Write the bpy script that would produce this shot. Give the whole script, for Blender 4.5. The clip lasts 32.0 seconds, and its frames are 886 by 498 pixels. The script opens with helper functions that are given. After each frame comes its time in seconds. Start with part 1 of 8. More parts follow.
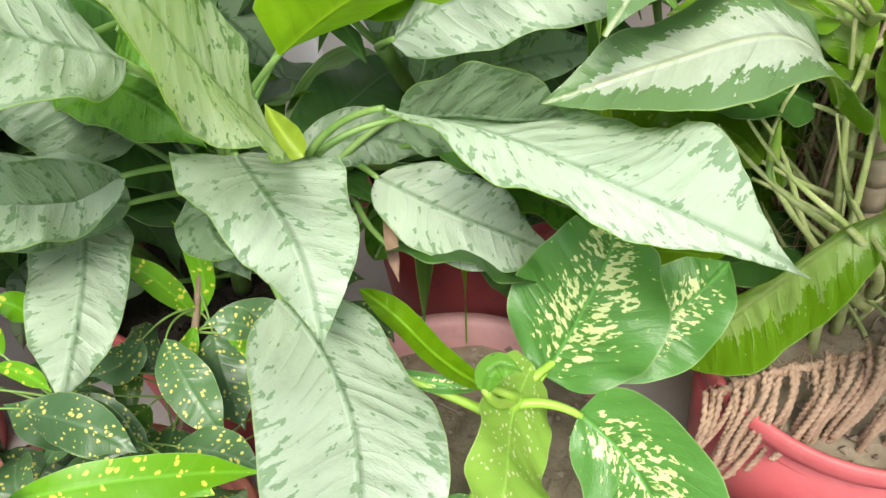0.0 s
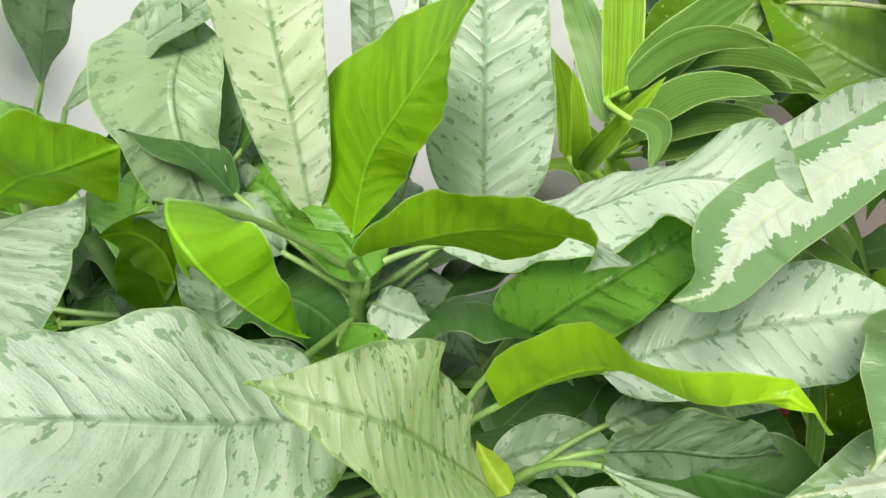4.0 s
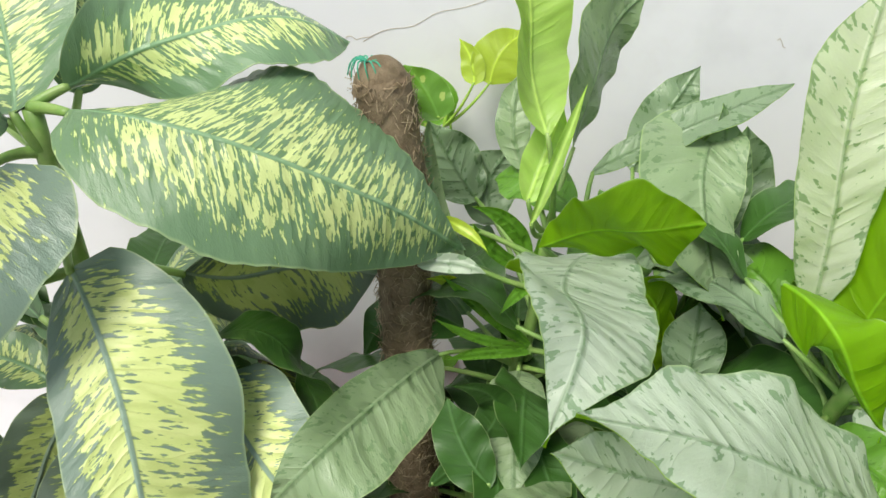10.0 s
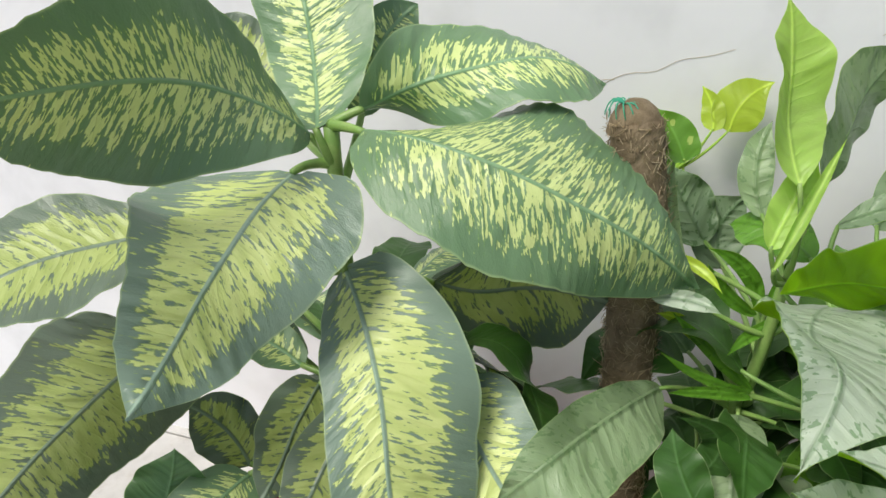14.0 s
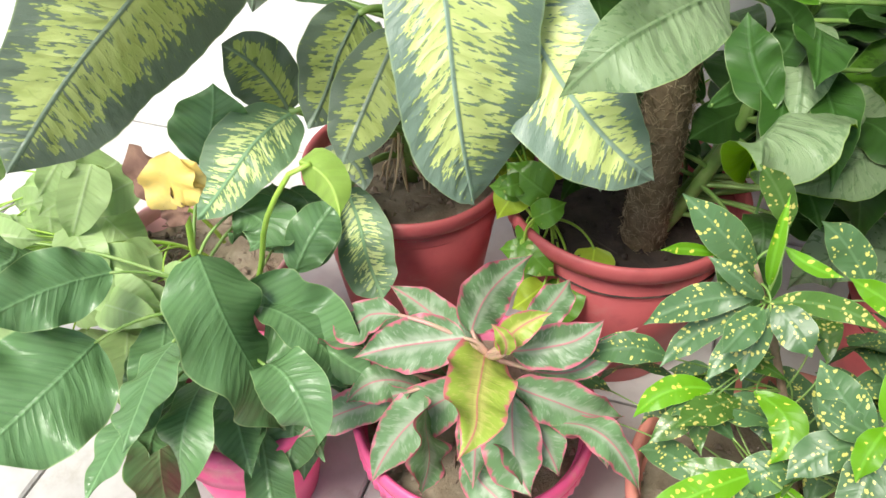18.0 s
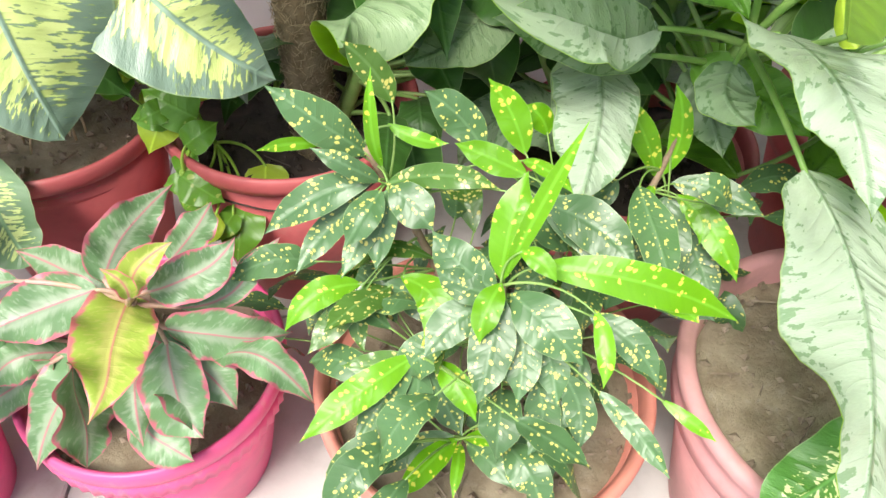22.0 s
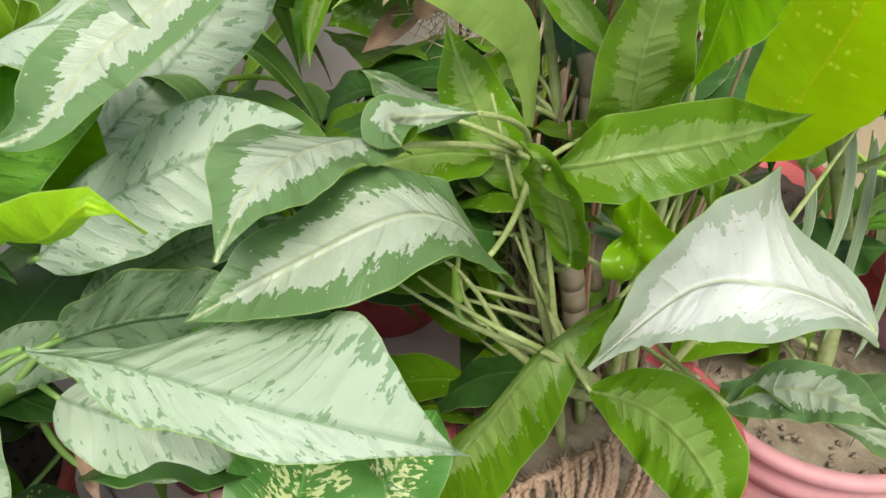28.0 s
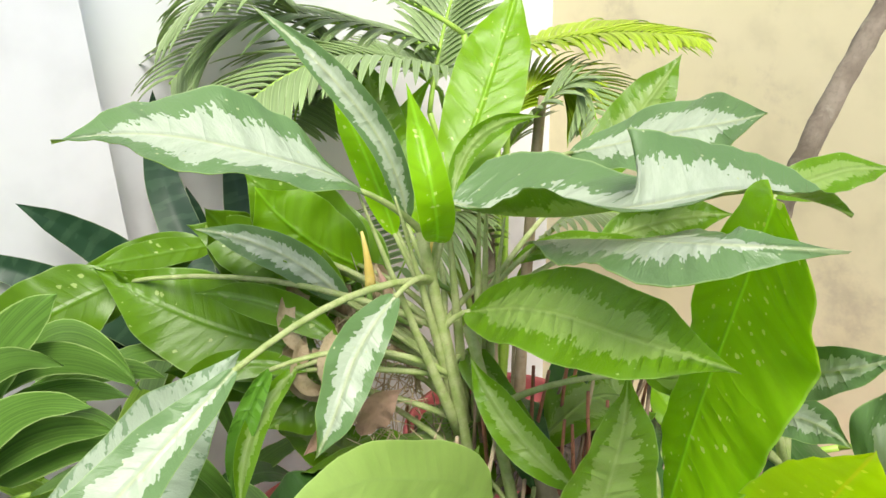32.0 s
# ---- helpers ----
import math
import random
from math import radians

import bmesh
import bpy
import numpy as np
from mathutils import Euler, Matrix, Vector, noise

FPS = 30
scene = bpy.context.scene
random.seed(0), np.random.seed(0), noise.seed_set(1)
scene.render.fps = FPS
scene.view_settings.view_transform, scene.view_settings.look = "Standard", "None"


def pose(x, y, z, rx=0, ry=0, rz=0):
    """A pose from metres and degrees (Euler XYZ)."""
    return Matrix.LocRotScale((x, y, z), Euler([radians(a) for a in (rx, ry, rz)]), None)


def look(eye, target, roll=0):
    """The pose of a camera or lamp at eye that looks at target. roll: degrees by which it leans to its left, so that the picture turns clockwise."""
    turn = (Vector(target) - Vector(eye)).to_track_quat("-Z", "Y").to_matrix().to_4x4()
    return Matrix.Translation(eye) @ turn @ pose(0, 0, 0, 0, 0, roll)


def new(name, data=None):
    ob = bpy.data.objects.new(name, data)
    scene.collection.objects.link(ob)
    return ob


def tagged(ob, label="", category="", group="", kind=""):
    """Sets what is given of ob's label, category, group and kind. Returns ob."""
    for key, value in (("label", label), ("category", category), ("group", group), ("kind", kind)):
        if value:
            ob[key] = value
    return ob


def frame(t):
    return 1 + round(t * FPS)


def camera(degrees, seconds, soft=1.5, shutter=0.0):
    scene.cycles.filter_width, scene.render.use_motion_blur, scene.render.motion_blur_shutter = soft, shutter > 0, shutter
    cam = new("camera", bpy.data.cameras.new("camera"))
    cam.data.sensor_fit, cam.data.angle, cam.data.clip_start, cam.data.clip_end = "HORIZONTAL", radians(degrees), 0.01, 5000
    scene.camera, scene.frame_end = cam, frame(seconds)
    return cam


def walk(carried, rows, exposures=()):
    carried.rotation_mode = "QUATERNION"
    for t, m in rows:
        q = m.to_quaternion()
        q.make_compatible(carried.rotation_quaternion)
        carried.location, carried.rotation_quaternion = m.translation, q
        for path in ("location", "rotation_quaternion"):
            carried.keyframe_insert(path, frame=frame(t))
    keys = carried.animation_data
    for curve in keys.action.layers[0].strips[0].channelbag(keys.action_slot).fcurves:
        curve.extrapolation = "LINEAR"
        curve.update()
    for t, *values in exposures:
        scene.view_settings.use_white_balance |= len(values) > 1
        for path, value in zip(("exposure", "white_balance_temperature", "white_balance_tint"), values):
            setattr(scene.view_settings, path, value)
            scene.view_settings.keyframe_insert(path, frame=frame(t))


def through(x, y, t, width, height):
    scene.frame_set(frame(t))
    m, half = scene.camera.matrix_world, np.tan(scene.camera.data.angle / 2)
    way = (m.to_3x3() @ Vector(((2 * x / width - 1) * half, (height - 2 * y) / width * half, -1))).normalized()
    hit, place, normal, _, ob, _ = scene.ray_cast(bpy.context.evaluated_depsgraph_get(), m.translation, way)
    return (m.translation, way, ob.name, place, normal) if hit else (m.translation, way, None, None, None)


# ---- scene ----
cam = camera(58.4, 32.0)
METRES, EYE, TILT, LEAN, TURN = 1.45, 0.86, -44.0, 0.0, 0.0
ROWS = [
    (0.0, 0.0, 0.0, 0.0, 0.0, 0.0, -0.0),
    (0.5, -0.0034, 0.0023, 0.0164, 0.52, 1.39, -0.48),
    (1.0, -0.0037, 0.0089, 0.0319, 1.67, 2.14, -1.87),
    (1.5, -0.0036, 0.014, 0.0479, 3.01, 2.6, -2.78),
    (2.0, -0.008, 0.0144, 0.0583, 3.88, 3.92, -3.7),
    (2.5, -0.0145, 0.0115, 0.0686, 4.92, 5.17, -4.53),
    (3.0, -0.024, 0.0082, 0.0847, 6.27, 6.08, -3.75),
    (3.5, -0.0358, 0.0012, 0.094, 7.32, 7.6, -3.73),
    (5.5, -0.0752, -0.0329, 0.0996, 10.88, 10.42, -7.98),
    (6.0, -0.0853, -0.0403, 0.0959, 11.43, 11.25, -9.35),
    (6.5, -0.0993, -0.0491, 0.0904, 12.53, 11.59, -11.17),
    (7.0, -0.1084, -0.0558, 0.0852, 13.92, 11.69, -12.56),
    (7.5, -0.1197, -0.0622, 0.0786, 15.51, 11.63, -13.9),
    (8.0, -0.1321, -0.0693, 0.0739, 16.81, 11.45, -15.06),
    (8.5, -0.1434, -0.0762, 0.07, 17.63, 11.47, -16.07),
    (9.0, -0.158, -0.0829, 0.0634, 18.98, 11.37, -17.52),
    (9.5, -0.1747, -0.0915, 0.0577, 20.21, 11.01, -18.69),
    (10.0, -0.1832, -0.1002, 0.0546, 21.8, 10.94, -20.09),
    (10.5, -0.1883, -0.11, 0.0517, 22.86, 11.68, -21.23),
    (11.0, -0.1945, -0.12, 0.0468, 24.94, 11.63, -22.6),
    (11.5, -0.1969, -0.1304, 0.0441, 27.87, 11.27, -24.33),
    (12.0, -0.1947, -0.1376, 0.0442, 29.38, 11.06, -25.32),
    (12.5, -0.1963, -0.144, 0.0432, 30.71, 10.72, -26.12),
    (13.0, -0.1968, -0.1463, 0.0415, 32.22, 10.53, -26.76),
    (13.5, -0.1982, -0.1472, 0.0369, 33.16, 9.94, -27.35),
    (15.5, -0.206, -0.1421, -0.0278, 35.33, 2.62, -29.31),
    (16.0, -0.2092, -0.1355, -0.0382, 34.82, 1.3, -28.33),
    (16.5, -0.2132, -0.1351, -0.0571, 34.22, -0.69, -27.45),
    (17.0, -0.2153, -0.1362, -0.0731, 34.28, -3.02, -27.8),
    (17.5, -0.2134, -0.1316, -0.0876, 33.64, -5.47, -27.12),
    (18.0, -0.2052, -0.1239, -0.0944, 32.7, -7.24, -26.99),
    (18.5, -0.1935, -0.1145, -0.0956, 30.94, -7.94, -26.61),
    (19.0, -0.1822, -0.1003, -0.0918, 27.9, -7.75, -25.85),
    (19.5, -0.1687, -0.0822, -0.0861, 24.63, -7.82, -23.5),
    (20.0, -0.1605, -0.0715, -0.0806, 22.65, -7.5, -21.91),
    (20.5, -0.1512, -0.066, -0.0767, 21.43, -7.54, -20.51),
    (21.0, -0.1452, -0.0679, -0.0752, 20.95, -7.14, -19.86),
    (21.5, -0.1392, -0.0625, -0.0742, 19.12, -6.6, -18.57),
    (22.0, -0.1281, -0.0547, -0.0702, 16.28, -6.04, -16.74),
    (22.5, -0.1161, -0.0469, -0.0692, 12.36, -4.95, -13.98),
    (23.0, -0.0994, -0.042, -0.0664, 9.24, -4.62, -11.47),
    (23.5, -0.0827, -0.0372, -0.0594, 6.49, -4.05, -9.07),
    (24.0, -0.0641, -0.0325, -0.0511, 4.53, -3.75, -7.35),
    (24.5, -0.043, -0.0262, -0.0452, 1.95, -4.05, -5.0),
    (26.5, 0.0124, -0.0089, -0.0225, -3.75, -3.63, 0.67),
    (27.0, 0.0291, -0.004, 0.005, -5.72, -1.16, 4.32),
    (27.5, 0.0528, 0.0005, 0.0317, -9.12, 1.68, 8.73),
    (28.0, 0.0744, -0.0003, 0.0476, -12.07, 3.75, 11.7),
    (28.5, 0.0896, -0.0018, 0.0635, -13.64, 5.72, 13.17),
    (29.0, 0.1036, 0.0011, 0.0767, -16.11, 7.05, 14.99),
    (29.5, 0.1136, -0.0017, 0.0934, -16.68, 8.54, 15.71),
    (30.0, 0.1169, -0.005, 0.1073, -16.48, 10.9, 16.04),
    (30.5, 0.1189, -0.0059, 0.1222, -16.09, 13.72, 15.96),
    (31.0, 0.1202, -0.0057, 0.1404, -15.02, 16.09, 16.24),
    (31.5, 0.1202, -0.0019, 0.155, -14.48, 17.05, 16.17),
    (32.0, 0.1143, -0.0023, 0.1677, -13.96, 18.1, 15.27),
]
walk(cam, [(t, pose(0, 0, EYE, TILT, LEAN, TURN) @ pose(METRES * x, METRES * y, METRES * z, 90 + pitch, roll, yaw)) for t, x, y, z, yaw, pitch, roll in ROWS], [(0.0, 0.57), (2.0, 0.42), (3.0, 0.4), (6.0, 0.48), (9.0, 0.22), (12.0, -0.03), (13.0, -0.14), (16.0, 0.32), (19.0, 0.68), (21.0, 0.85), (22.0, 0.9), (24.0, 0.68), (26.0, 0.7), (27.0, 0.65), (28.0, 0.2), (29.0, 0.5), (30.0, 0.78), (31.0, 0.62), (32.0, 0.48)])

# ---- sky and sun: bright soft daylight under thin cloud ----
world = bpy.data.worlds.new("world")
scene.world = world
world.use_nodes = True
wn = world.node_tree
sky = wn.nodes.new("ShaderNodeTexSky")
sky.sky_type, sky.sun_disc = "NISHITA", False
sky.sun_elevation, sky.sun_rotation = radians(58), radians(189)
sky.air_density, sky.dust_density, sky.ozone_density = 1.0, 3.0, 1.0
wn.links.new(sky.outputs[0], wn.nodes["Background"].inputs[0])
wn.nodes["Background"].inputs[1].default_value = 0.105
sun_data = bpy.data.lights.new("sun", "SUN")
sun_data.energy, sun_data.angle, sun_data.color = 3.05, radians(26), (1.0, 0.965, 0.88)
sun = new("sun", sun_data)
sun.matrix_world = look((-0.35, -2.2, 4.4), (0, 0.3, 0.3))


# ---- node helpers ----
class Graph:
    """A material's node tree with short calls for the usual nodes."""

    def __init__(self, name):
        self.mat = bpy.data.materials.new(name)
        self.mat.use_nodes = True
        self.tree = self.mat.node_tree
        self.tree.nodes.clear()
        self.out = self.tree.nodes.new("ShaderNodeOutputMaterial")
        self.ready()

    def ready(self):
        pass

    def put(self, socket, value):
        if isinstance(value, (int, float, tuple)):
            socket.default_value = value if not isinstance(value, tuple) or len(value) == len(socket.default_value) else (*value, 1.0)
        else:
            self.tree.links.new(value, socket)

    def f(self, op, a, b=0.0, c=0.0):
        n = self.tree.nodes.new("ShaderNodeMath")
        n.operation = op
        for s, v in zip(n.inputs, (a, b, c)):
            self.put(s, v)
        return n.outputs[0]

    def step(self, x, lo, hi):
        n = self.tree.nodes.new("ShaderNodeMapRange")
        n.interpolation_type = "SMOOTHSTEP"
        for s, v in zip(n.inputs[:3], (x, lo, hi)):
            self.put(s, v)
        return n.outputs[0]

    def mix(self, t, a, b):
        n = self.tree.nodes.new("ShaderNodeMix")
        n.data_type = "RGBA"
        self.put(n.inputs[0], t)
        self.put(n.inputs[6], a)
        self.put(n.inputs[7], b)
        return n.outputs[2]

    def vec(self, x, y, z=0.0):
        n = self.tree.nodes.new("ShaderNodeCombineXYZ")
        for s, v in zip(n.inputs, (x, y, z)):
            self.put(s, v)
        return n.outputs[0]

    def xyz(self, v):
        n = self.tree.nodes.new("ShaderNodeSeparateXYZ")
        self.put(n.inputs[0], v)
        return n.outputs

    def uv(self, name):
        n = self.tree.nodes.new("ShaderNodeUVMap")
        n.uv_map = name
        return n.outputs[0]

    def noise(self, v, scale=1.0, detail=2.0, rough=0.5):
        n = self.tree.nodes.new("ShaderNodeTexNoise")
        self.put(n.inputs["Vector"], v)
        self.put(n.inputs["Scale"], scale)
        self.put(n.inputs["Detail"], detail)
        self.put(n.inputs["Roughness"], rough)
        return n.outputs[0]

    def cells(self, v, scale=1.0):
        n = self.tree.nodes.new("ShaderNodeTexVoronoi")
        self.put(n.inputs["Vector"], v)
        self.put(n.inputs["Scale"], scale)
        return n.outputs

    def where(self):
        return self.tree.nodes.new("ShaderNodeTexCoord").outputs["Object"]

    def place(self):
        return self.tree.nodes.new("ShaderNodeNewGeometry").outputs["Position"]

    def chance(self):
        return self.tree.nodes.new("ShaderNodeObjectInfo").outputs["Random"]

    def bump(self, height, strength, distance=0.002):
        n = self.tree.nodes.new("ShaderNodeBump")
        self.put(n.inputs["Strength"], strength)
        self.put(n.inputs["Distance"], distance)
        self.put(n.inputs["Height"], height)
        return n.outputs[0]

    def bright(self, colour, h=0.5, s=1.0, v=1.0):
        n = self.tree.nodes.new("ShaderNodeHueSaturation")
        for k, x in (("Hue", h), ("Saturation", s), ("Value", v), ("Color", colour)):
            self.put(n.inputs[k], x)
        return n.outputs[0]

    def finish(self, colour, rough=0.5, normal=None, metal=0.0, through=0.0, glow=None, spec=0.5):
        p = self.tree.nodes.new("ShaderNodeBsdfPrincipled")
        self.put(p.inputs["Base Color"], colour)
        self.put(p.inputs["Roughness"], rough)
        self.put(p.inputs["Metallic"], metal)
        self.put(p.inputs["Specular IOR Level"], spec)
        if normal is not None:
            self.put(p.inputs["Normal"], normal)
        last = p.outputs[0]
        if through:
            t = self.tree.nodes.new("ShaderNodeBsdfTranslucent")
            self.put(t.inputs[0], glow if glow is not None else colour)
            m = self.tree.nodes.new("ShaderNodeMixShader")
            m.inputs[0].default_value = through
            self.tree.links.new(last, m.inputs[1])
            self.tree.links.new(t.outputs[0], m.inputs[2])
            last = m.outputs[0]
        self.tree.links.new(last, self.out.inputs[0])
        return self.mat


# ---- leaf materials ----
class Blade(Graph):
    """Leaf coordinates: u along the blade, side across it, and lengths in metres."""

    def ready(self):
        n, m = self.xyz(self.uv("span")), self.xyz(self.uv("size"))
        self.u = n[0]
        self.side = self.f("MULTIPLY", self.f("SUBTRACT", n[1], 0.5), 2.0)
        self.edge = self.f("ABSOLUTE", self.side)
        self.across = self.f("ABSOLUTE", m[1])
        self.along = m[0]
        self.vein = self.f("SUBTRACT", m[0], self.f("MULTIPLY", self.across, 0.6))
        self.hand = self.f("MULTIPLY", self.f("SIGN", self.side), 3.7)
        self.seed = self.f("ADD", self.f("MULTIPLY", self.chance(), 31.0), self.hand)

    def streak(self, along, across, detail=2.0):
        return self.noise(self.vec(self.f("MULTIPLY", self.vein, along), self.f("MULTIPLY", self.across, across), self.seed), 1.0, detail, 0.55)

    def ribs(self, pitch):
        w = self.noise(self.vec(self.f("MULTIPLY", self.vein, 0.55 / pitch), self.f("MULTIPLY", self.across, 14.0), self.seed), 1.0, 1.0)
        return self.f("SINE", self.f("ADD", self.f("MULTIPLY", self.vein, 6.2832 / pitch), self.f("MULTIPLY", w, 9.0)))

    def relief(self, pitch, strength):
        mid = self.step(self.across, 0.0, 0.0035)
        fine = self.noise(self.vec(self.f("MULTIPLY", self.vein, 520.0), self.f("MULTIPLY", self.across, 260.0), self.seed), 1.0, 3.0, 0.65)
        swell = self.noise(self.vec(self.f("MULTIPLY", self.vein, 48.0), self.f("MULTIPLY", self.across, 30.0), self.seed), 1.0, 1.0)
        crease = self.noise(self.vec(self.f("MULTIPLY", self.vein, 1.1 / pitch), self.f("MULTIPLY", self.across, 9.0), self.seed), 1.0, 1.5)
        groove = self.f("POWER", self.f("ABSOLUTE", self.ribs(pitch * 1.9)), 0.45)
        depth = self.f("MULTIPLY", groove, self.f("MULTIPLY", self.step(self.edge, 1.0, 0.35), self.step(swell, 0.3, 0.6)))
        h = self.f("ADD", self.f("MULTIPLY", depth, 0.9), self.f("ADD", mid, self.f("ADD", self.f("MULTIPLY", fine, 0.45), self.f("ADD", self.f("MULTIPLY", crease, 1.8), self.f("MULTIPLY", swell, 2.0)))))
        return self.bump(h, strength, 0.0022)

    def tint(self, colour, amount=0.12):
        big = self.noise(self.vec(self.f("MULTIPLY", self.along, 22.0), self.f("MULTIPLY", self.across, 22.0), self.seed), 1.0, 2.0)
        pores = self.noise(self.vec(self.f("MULTIPLY", self.vein, 700.0), self.f("MULTIPLY", self.across, 420.0), self.seed), 1.0, 3.0, 0.7)
        big = self.f("ADD", big, self.f("MULTIPLY", self.f("SUBTRACT", pores, 0.5), 0.10 / amount))
        v = self.f("ADD", 1.0 - amount, self.f("ADD", self.f("MULTIPLY", big, amount), self.f("MULTIPLY", self.chance(), amount)))
        colour = self.mix(self.f("MULTIPLY", self.step(self.edge, 0.965, 0.995), 0.35), colour, (0.58, 0.74, 0.34))
        return self.bright(colour, v=v)


def silver(name, pale, dark, amount, through=0.22, spec=0.5):
    """Silvery blade with dark flecks along the side veins, a dark midrib zone and margin."""
    b = Blade(name)
    s = b.streak(150.0, 95.0, 3.0)
    big = b.streak(40.0, 30.0, 1.0)
    calm = b.f("SINE", b.f("MULTIPLY", b.f("POWER", b.edge, 0.62), 3.1416))
    need = b.f("ADD", 0.592 - amount, b.f("SUBTRACT", b.f("MULTIPLY", calm, 0.125), b.f("MULTIPLY", big, 0.14)))
    fleck = b.step(s, need, b.f("ADD", need, 0.014))
    midrib = b.step(b.across, 0.0022, 0.0008)
    rim = b.f("MULTIPLY", b.step(b.f("ADD", b.edge, b.f("MULTIPLY", s, 0.45)), 1.13, 1.20), 0.65)
    mask = b.f("MAXIMUM", b.f("MAXIMUM", b.f("MULTIPLY", fleck, 0.76), b.f("MULTIPLY", midrib, 0.45)), rim)
    base = b.mix(b.f("MULTIPLY", b.step(b.ribs(0.02), -0.4, 1.0), 0.05), pale, tuple(c * 0.72 for c in pale))
    colour = b.tint(b.mix(mask, base, dark))
    return b.finish(colour, 0.30, b.relief(0.017, 0.66), through=through, glow=b.bright(colour, 0.47, 1.25, 1.1), spec=spec)


def plain(name, colour, pitch=0.011, relief=0.5, rough=0.34, through=0.25, ribs=0.2, rib=None, spec=0.5):
    """One-coloured blade with a paler midrib and ribbed side veins."""
    b = Blade(name)
    base = b.mix(b.f("MULTIPLY", b.step(b.ribs(pitch), -0.2, 1.0), ribs), colour, tuple(c * 0.6 for c in colour))
    base = b.mix(b.f("MULTIPLY", b.step(b.across, 0.0017, 0.0005), 0.5), base, rib or tuple(min(1.0, c * 1.6 + 0.04) for c in colour))
    base = b.tint(base, 0.2)
    return b.finish(base, rough, b.relief(pitch, relief), through=through, glow=b.bright(base, 0.48, 1.2, 1.3), spec=spec)


def blotched(name, dark, cream, green, reach, through=0.2, density=0.0, solid=0.0, grain=(165.0, 27.0), rib_width=0.0045, slope=0.52):
    """Dark blade with cream streaks that run out from the midrib along the side veins; solid: how closed its middle is."""
    b = Blade(name)
    b.vein = b.f("SUBTRACT", b.along, b.f("MULTIPLY", b.across, slope))
    s, t = b.streak(*grain, 2.0), b.streak(360.0, 150.0, 2.0)
    big = b.streak(26.0, 16.0, 1.0)
    tip = b.step(b.u, 1.0, 0.78)
    foot = b.step(b.u, -0.02, 0.14)
    inner = b.step(b.edge, reach, reach - 0.5)
    heart = b.f("MULTIPLY", b.f("MULTIPLY", b.step(b.edge, reach - 0.15, reach - 0.45), tip), solid)
    rib = b.step(b.across, rib_width * 0.55, rib_width)
    level = b.f("ADD", b.f("MULTIPLY", s, 0.76), b.f("MULTIPLY", t, 0.24))
    need = b.f("SUBTRACT", b.f("ADD", 0.59 - density, b.f("MULTIPLY", big, 0.13)), b.f("MULTIPLY", b.f("MULTIPLY", inner, b.f("MULTIPLY", tip, foot)), 0.175))
    need = b.f("SUBTRACT", need, heart)
    mask = b.f("MULTIPLY", b.step(level, need, b.f("ADD", need, 0.02)), rib)
    soft = b.f("MULTIPLY", b.step(level, b.f("SUBTRACT", need, 0.06), b.f("ADD", need, 0.02)), rib)
    body = b.mix(b.f("MULTIPLY", b.step(b.across, rib_width, rib_width * 0.5), 0.5), dark, tuple(c * 1.9 for c in dark))
    inside = b.mix(b.f("MULTIPLY", b.step(b.streak(90.0, 30.0, 2.0), 0.42, 0.62), min(1.0, solid * 7.0)), cream, tuple(x * 0.45 + y * 0.55 for x, y in zip(cream, green)))
    colour = b.tint(b.mix(mask, b.mix(b.f("MULTIPLY", soft, 0.5), body, green), inside))
    return b.finish(colour, 0.29, b.relief(0.016, 0.6), through=through, glow=b.bright(colour, 0.48, 1.2, 1.2))


def centred(name, dark, white, reach, through=0.22, specks=(0.55, 0.62, 0.35)):
    """Green blade whose middle is pale, with a ragged border along the side veins."""
    b = Blade(name)
    s = b.f("ADD", b.f("MULTIPLY", b.streak(95.0, 45.0, 3.0), 0.62), b.f("MULTIPLY", b.streak(330.0, 200.0, 2.0), 0.38))
    width = b.f("MULTIPLY", b.step(b.u, -0.02, 0.25), b.step(b.u, 1.02, 0.6))
    limit = b.f("SUBTRACT", b.f("ADD", b.f("MULTIPLY", width, reach), b.f("MULTIPLY", s, 1.5)), 0.75)
    mask = b.step(b.f("SUBTRACT", limit, b.edge), -0.006, 0.008)
    rib = b.step(b.across, 0.0016, 0.0006)
    dots = b.cells(b.vec(b.f("MULTIPLY", b.along, 130.0), b.f("MULTIPLY", b.across, 190.0), b.seed))
    dot = b.f("MULTIPLY", b.step(dots[0], 0.16, 0.10), b.step(b.xyz(dots[1])[0], 0.70, 0.74))
    colour = b.mix(mask, dark, b.mix(b.f("MULTIPLY", b.step(s, 0.4, 0.6), 0.35), white, b.mixed(white, dark)))
    colour = b.mix(b.f("MULTIPLY", b.f("MAXIMUM", dot, b.f("MULTIPLY", rib, 0.6)), 0.9), colour, specks)
    colour = b.tint(colour)
    return b.finish(colour, 0.29, b.relief(0.020, 0.6), through=through, glow=b.bright(colour, 0.48, 1.25, 1.2))


def mixed(self, a, c):
    return tuple(x * 0.6 + y * 0.4 for x, y in zip(a, c))


Blade.mixed = mixed


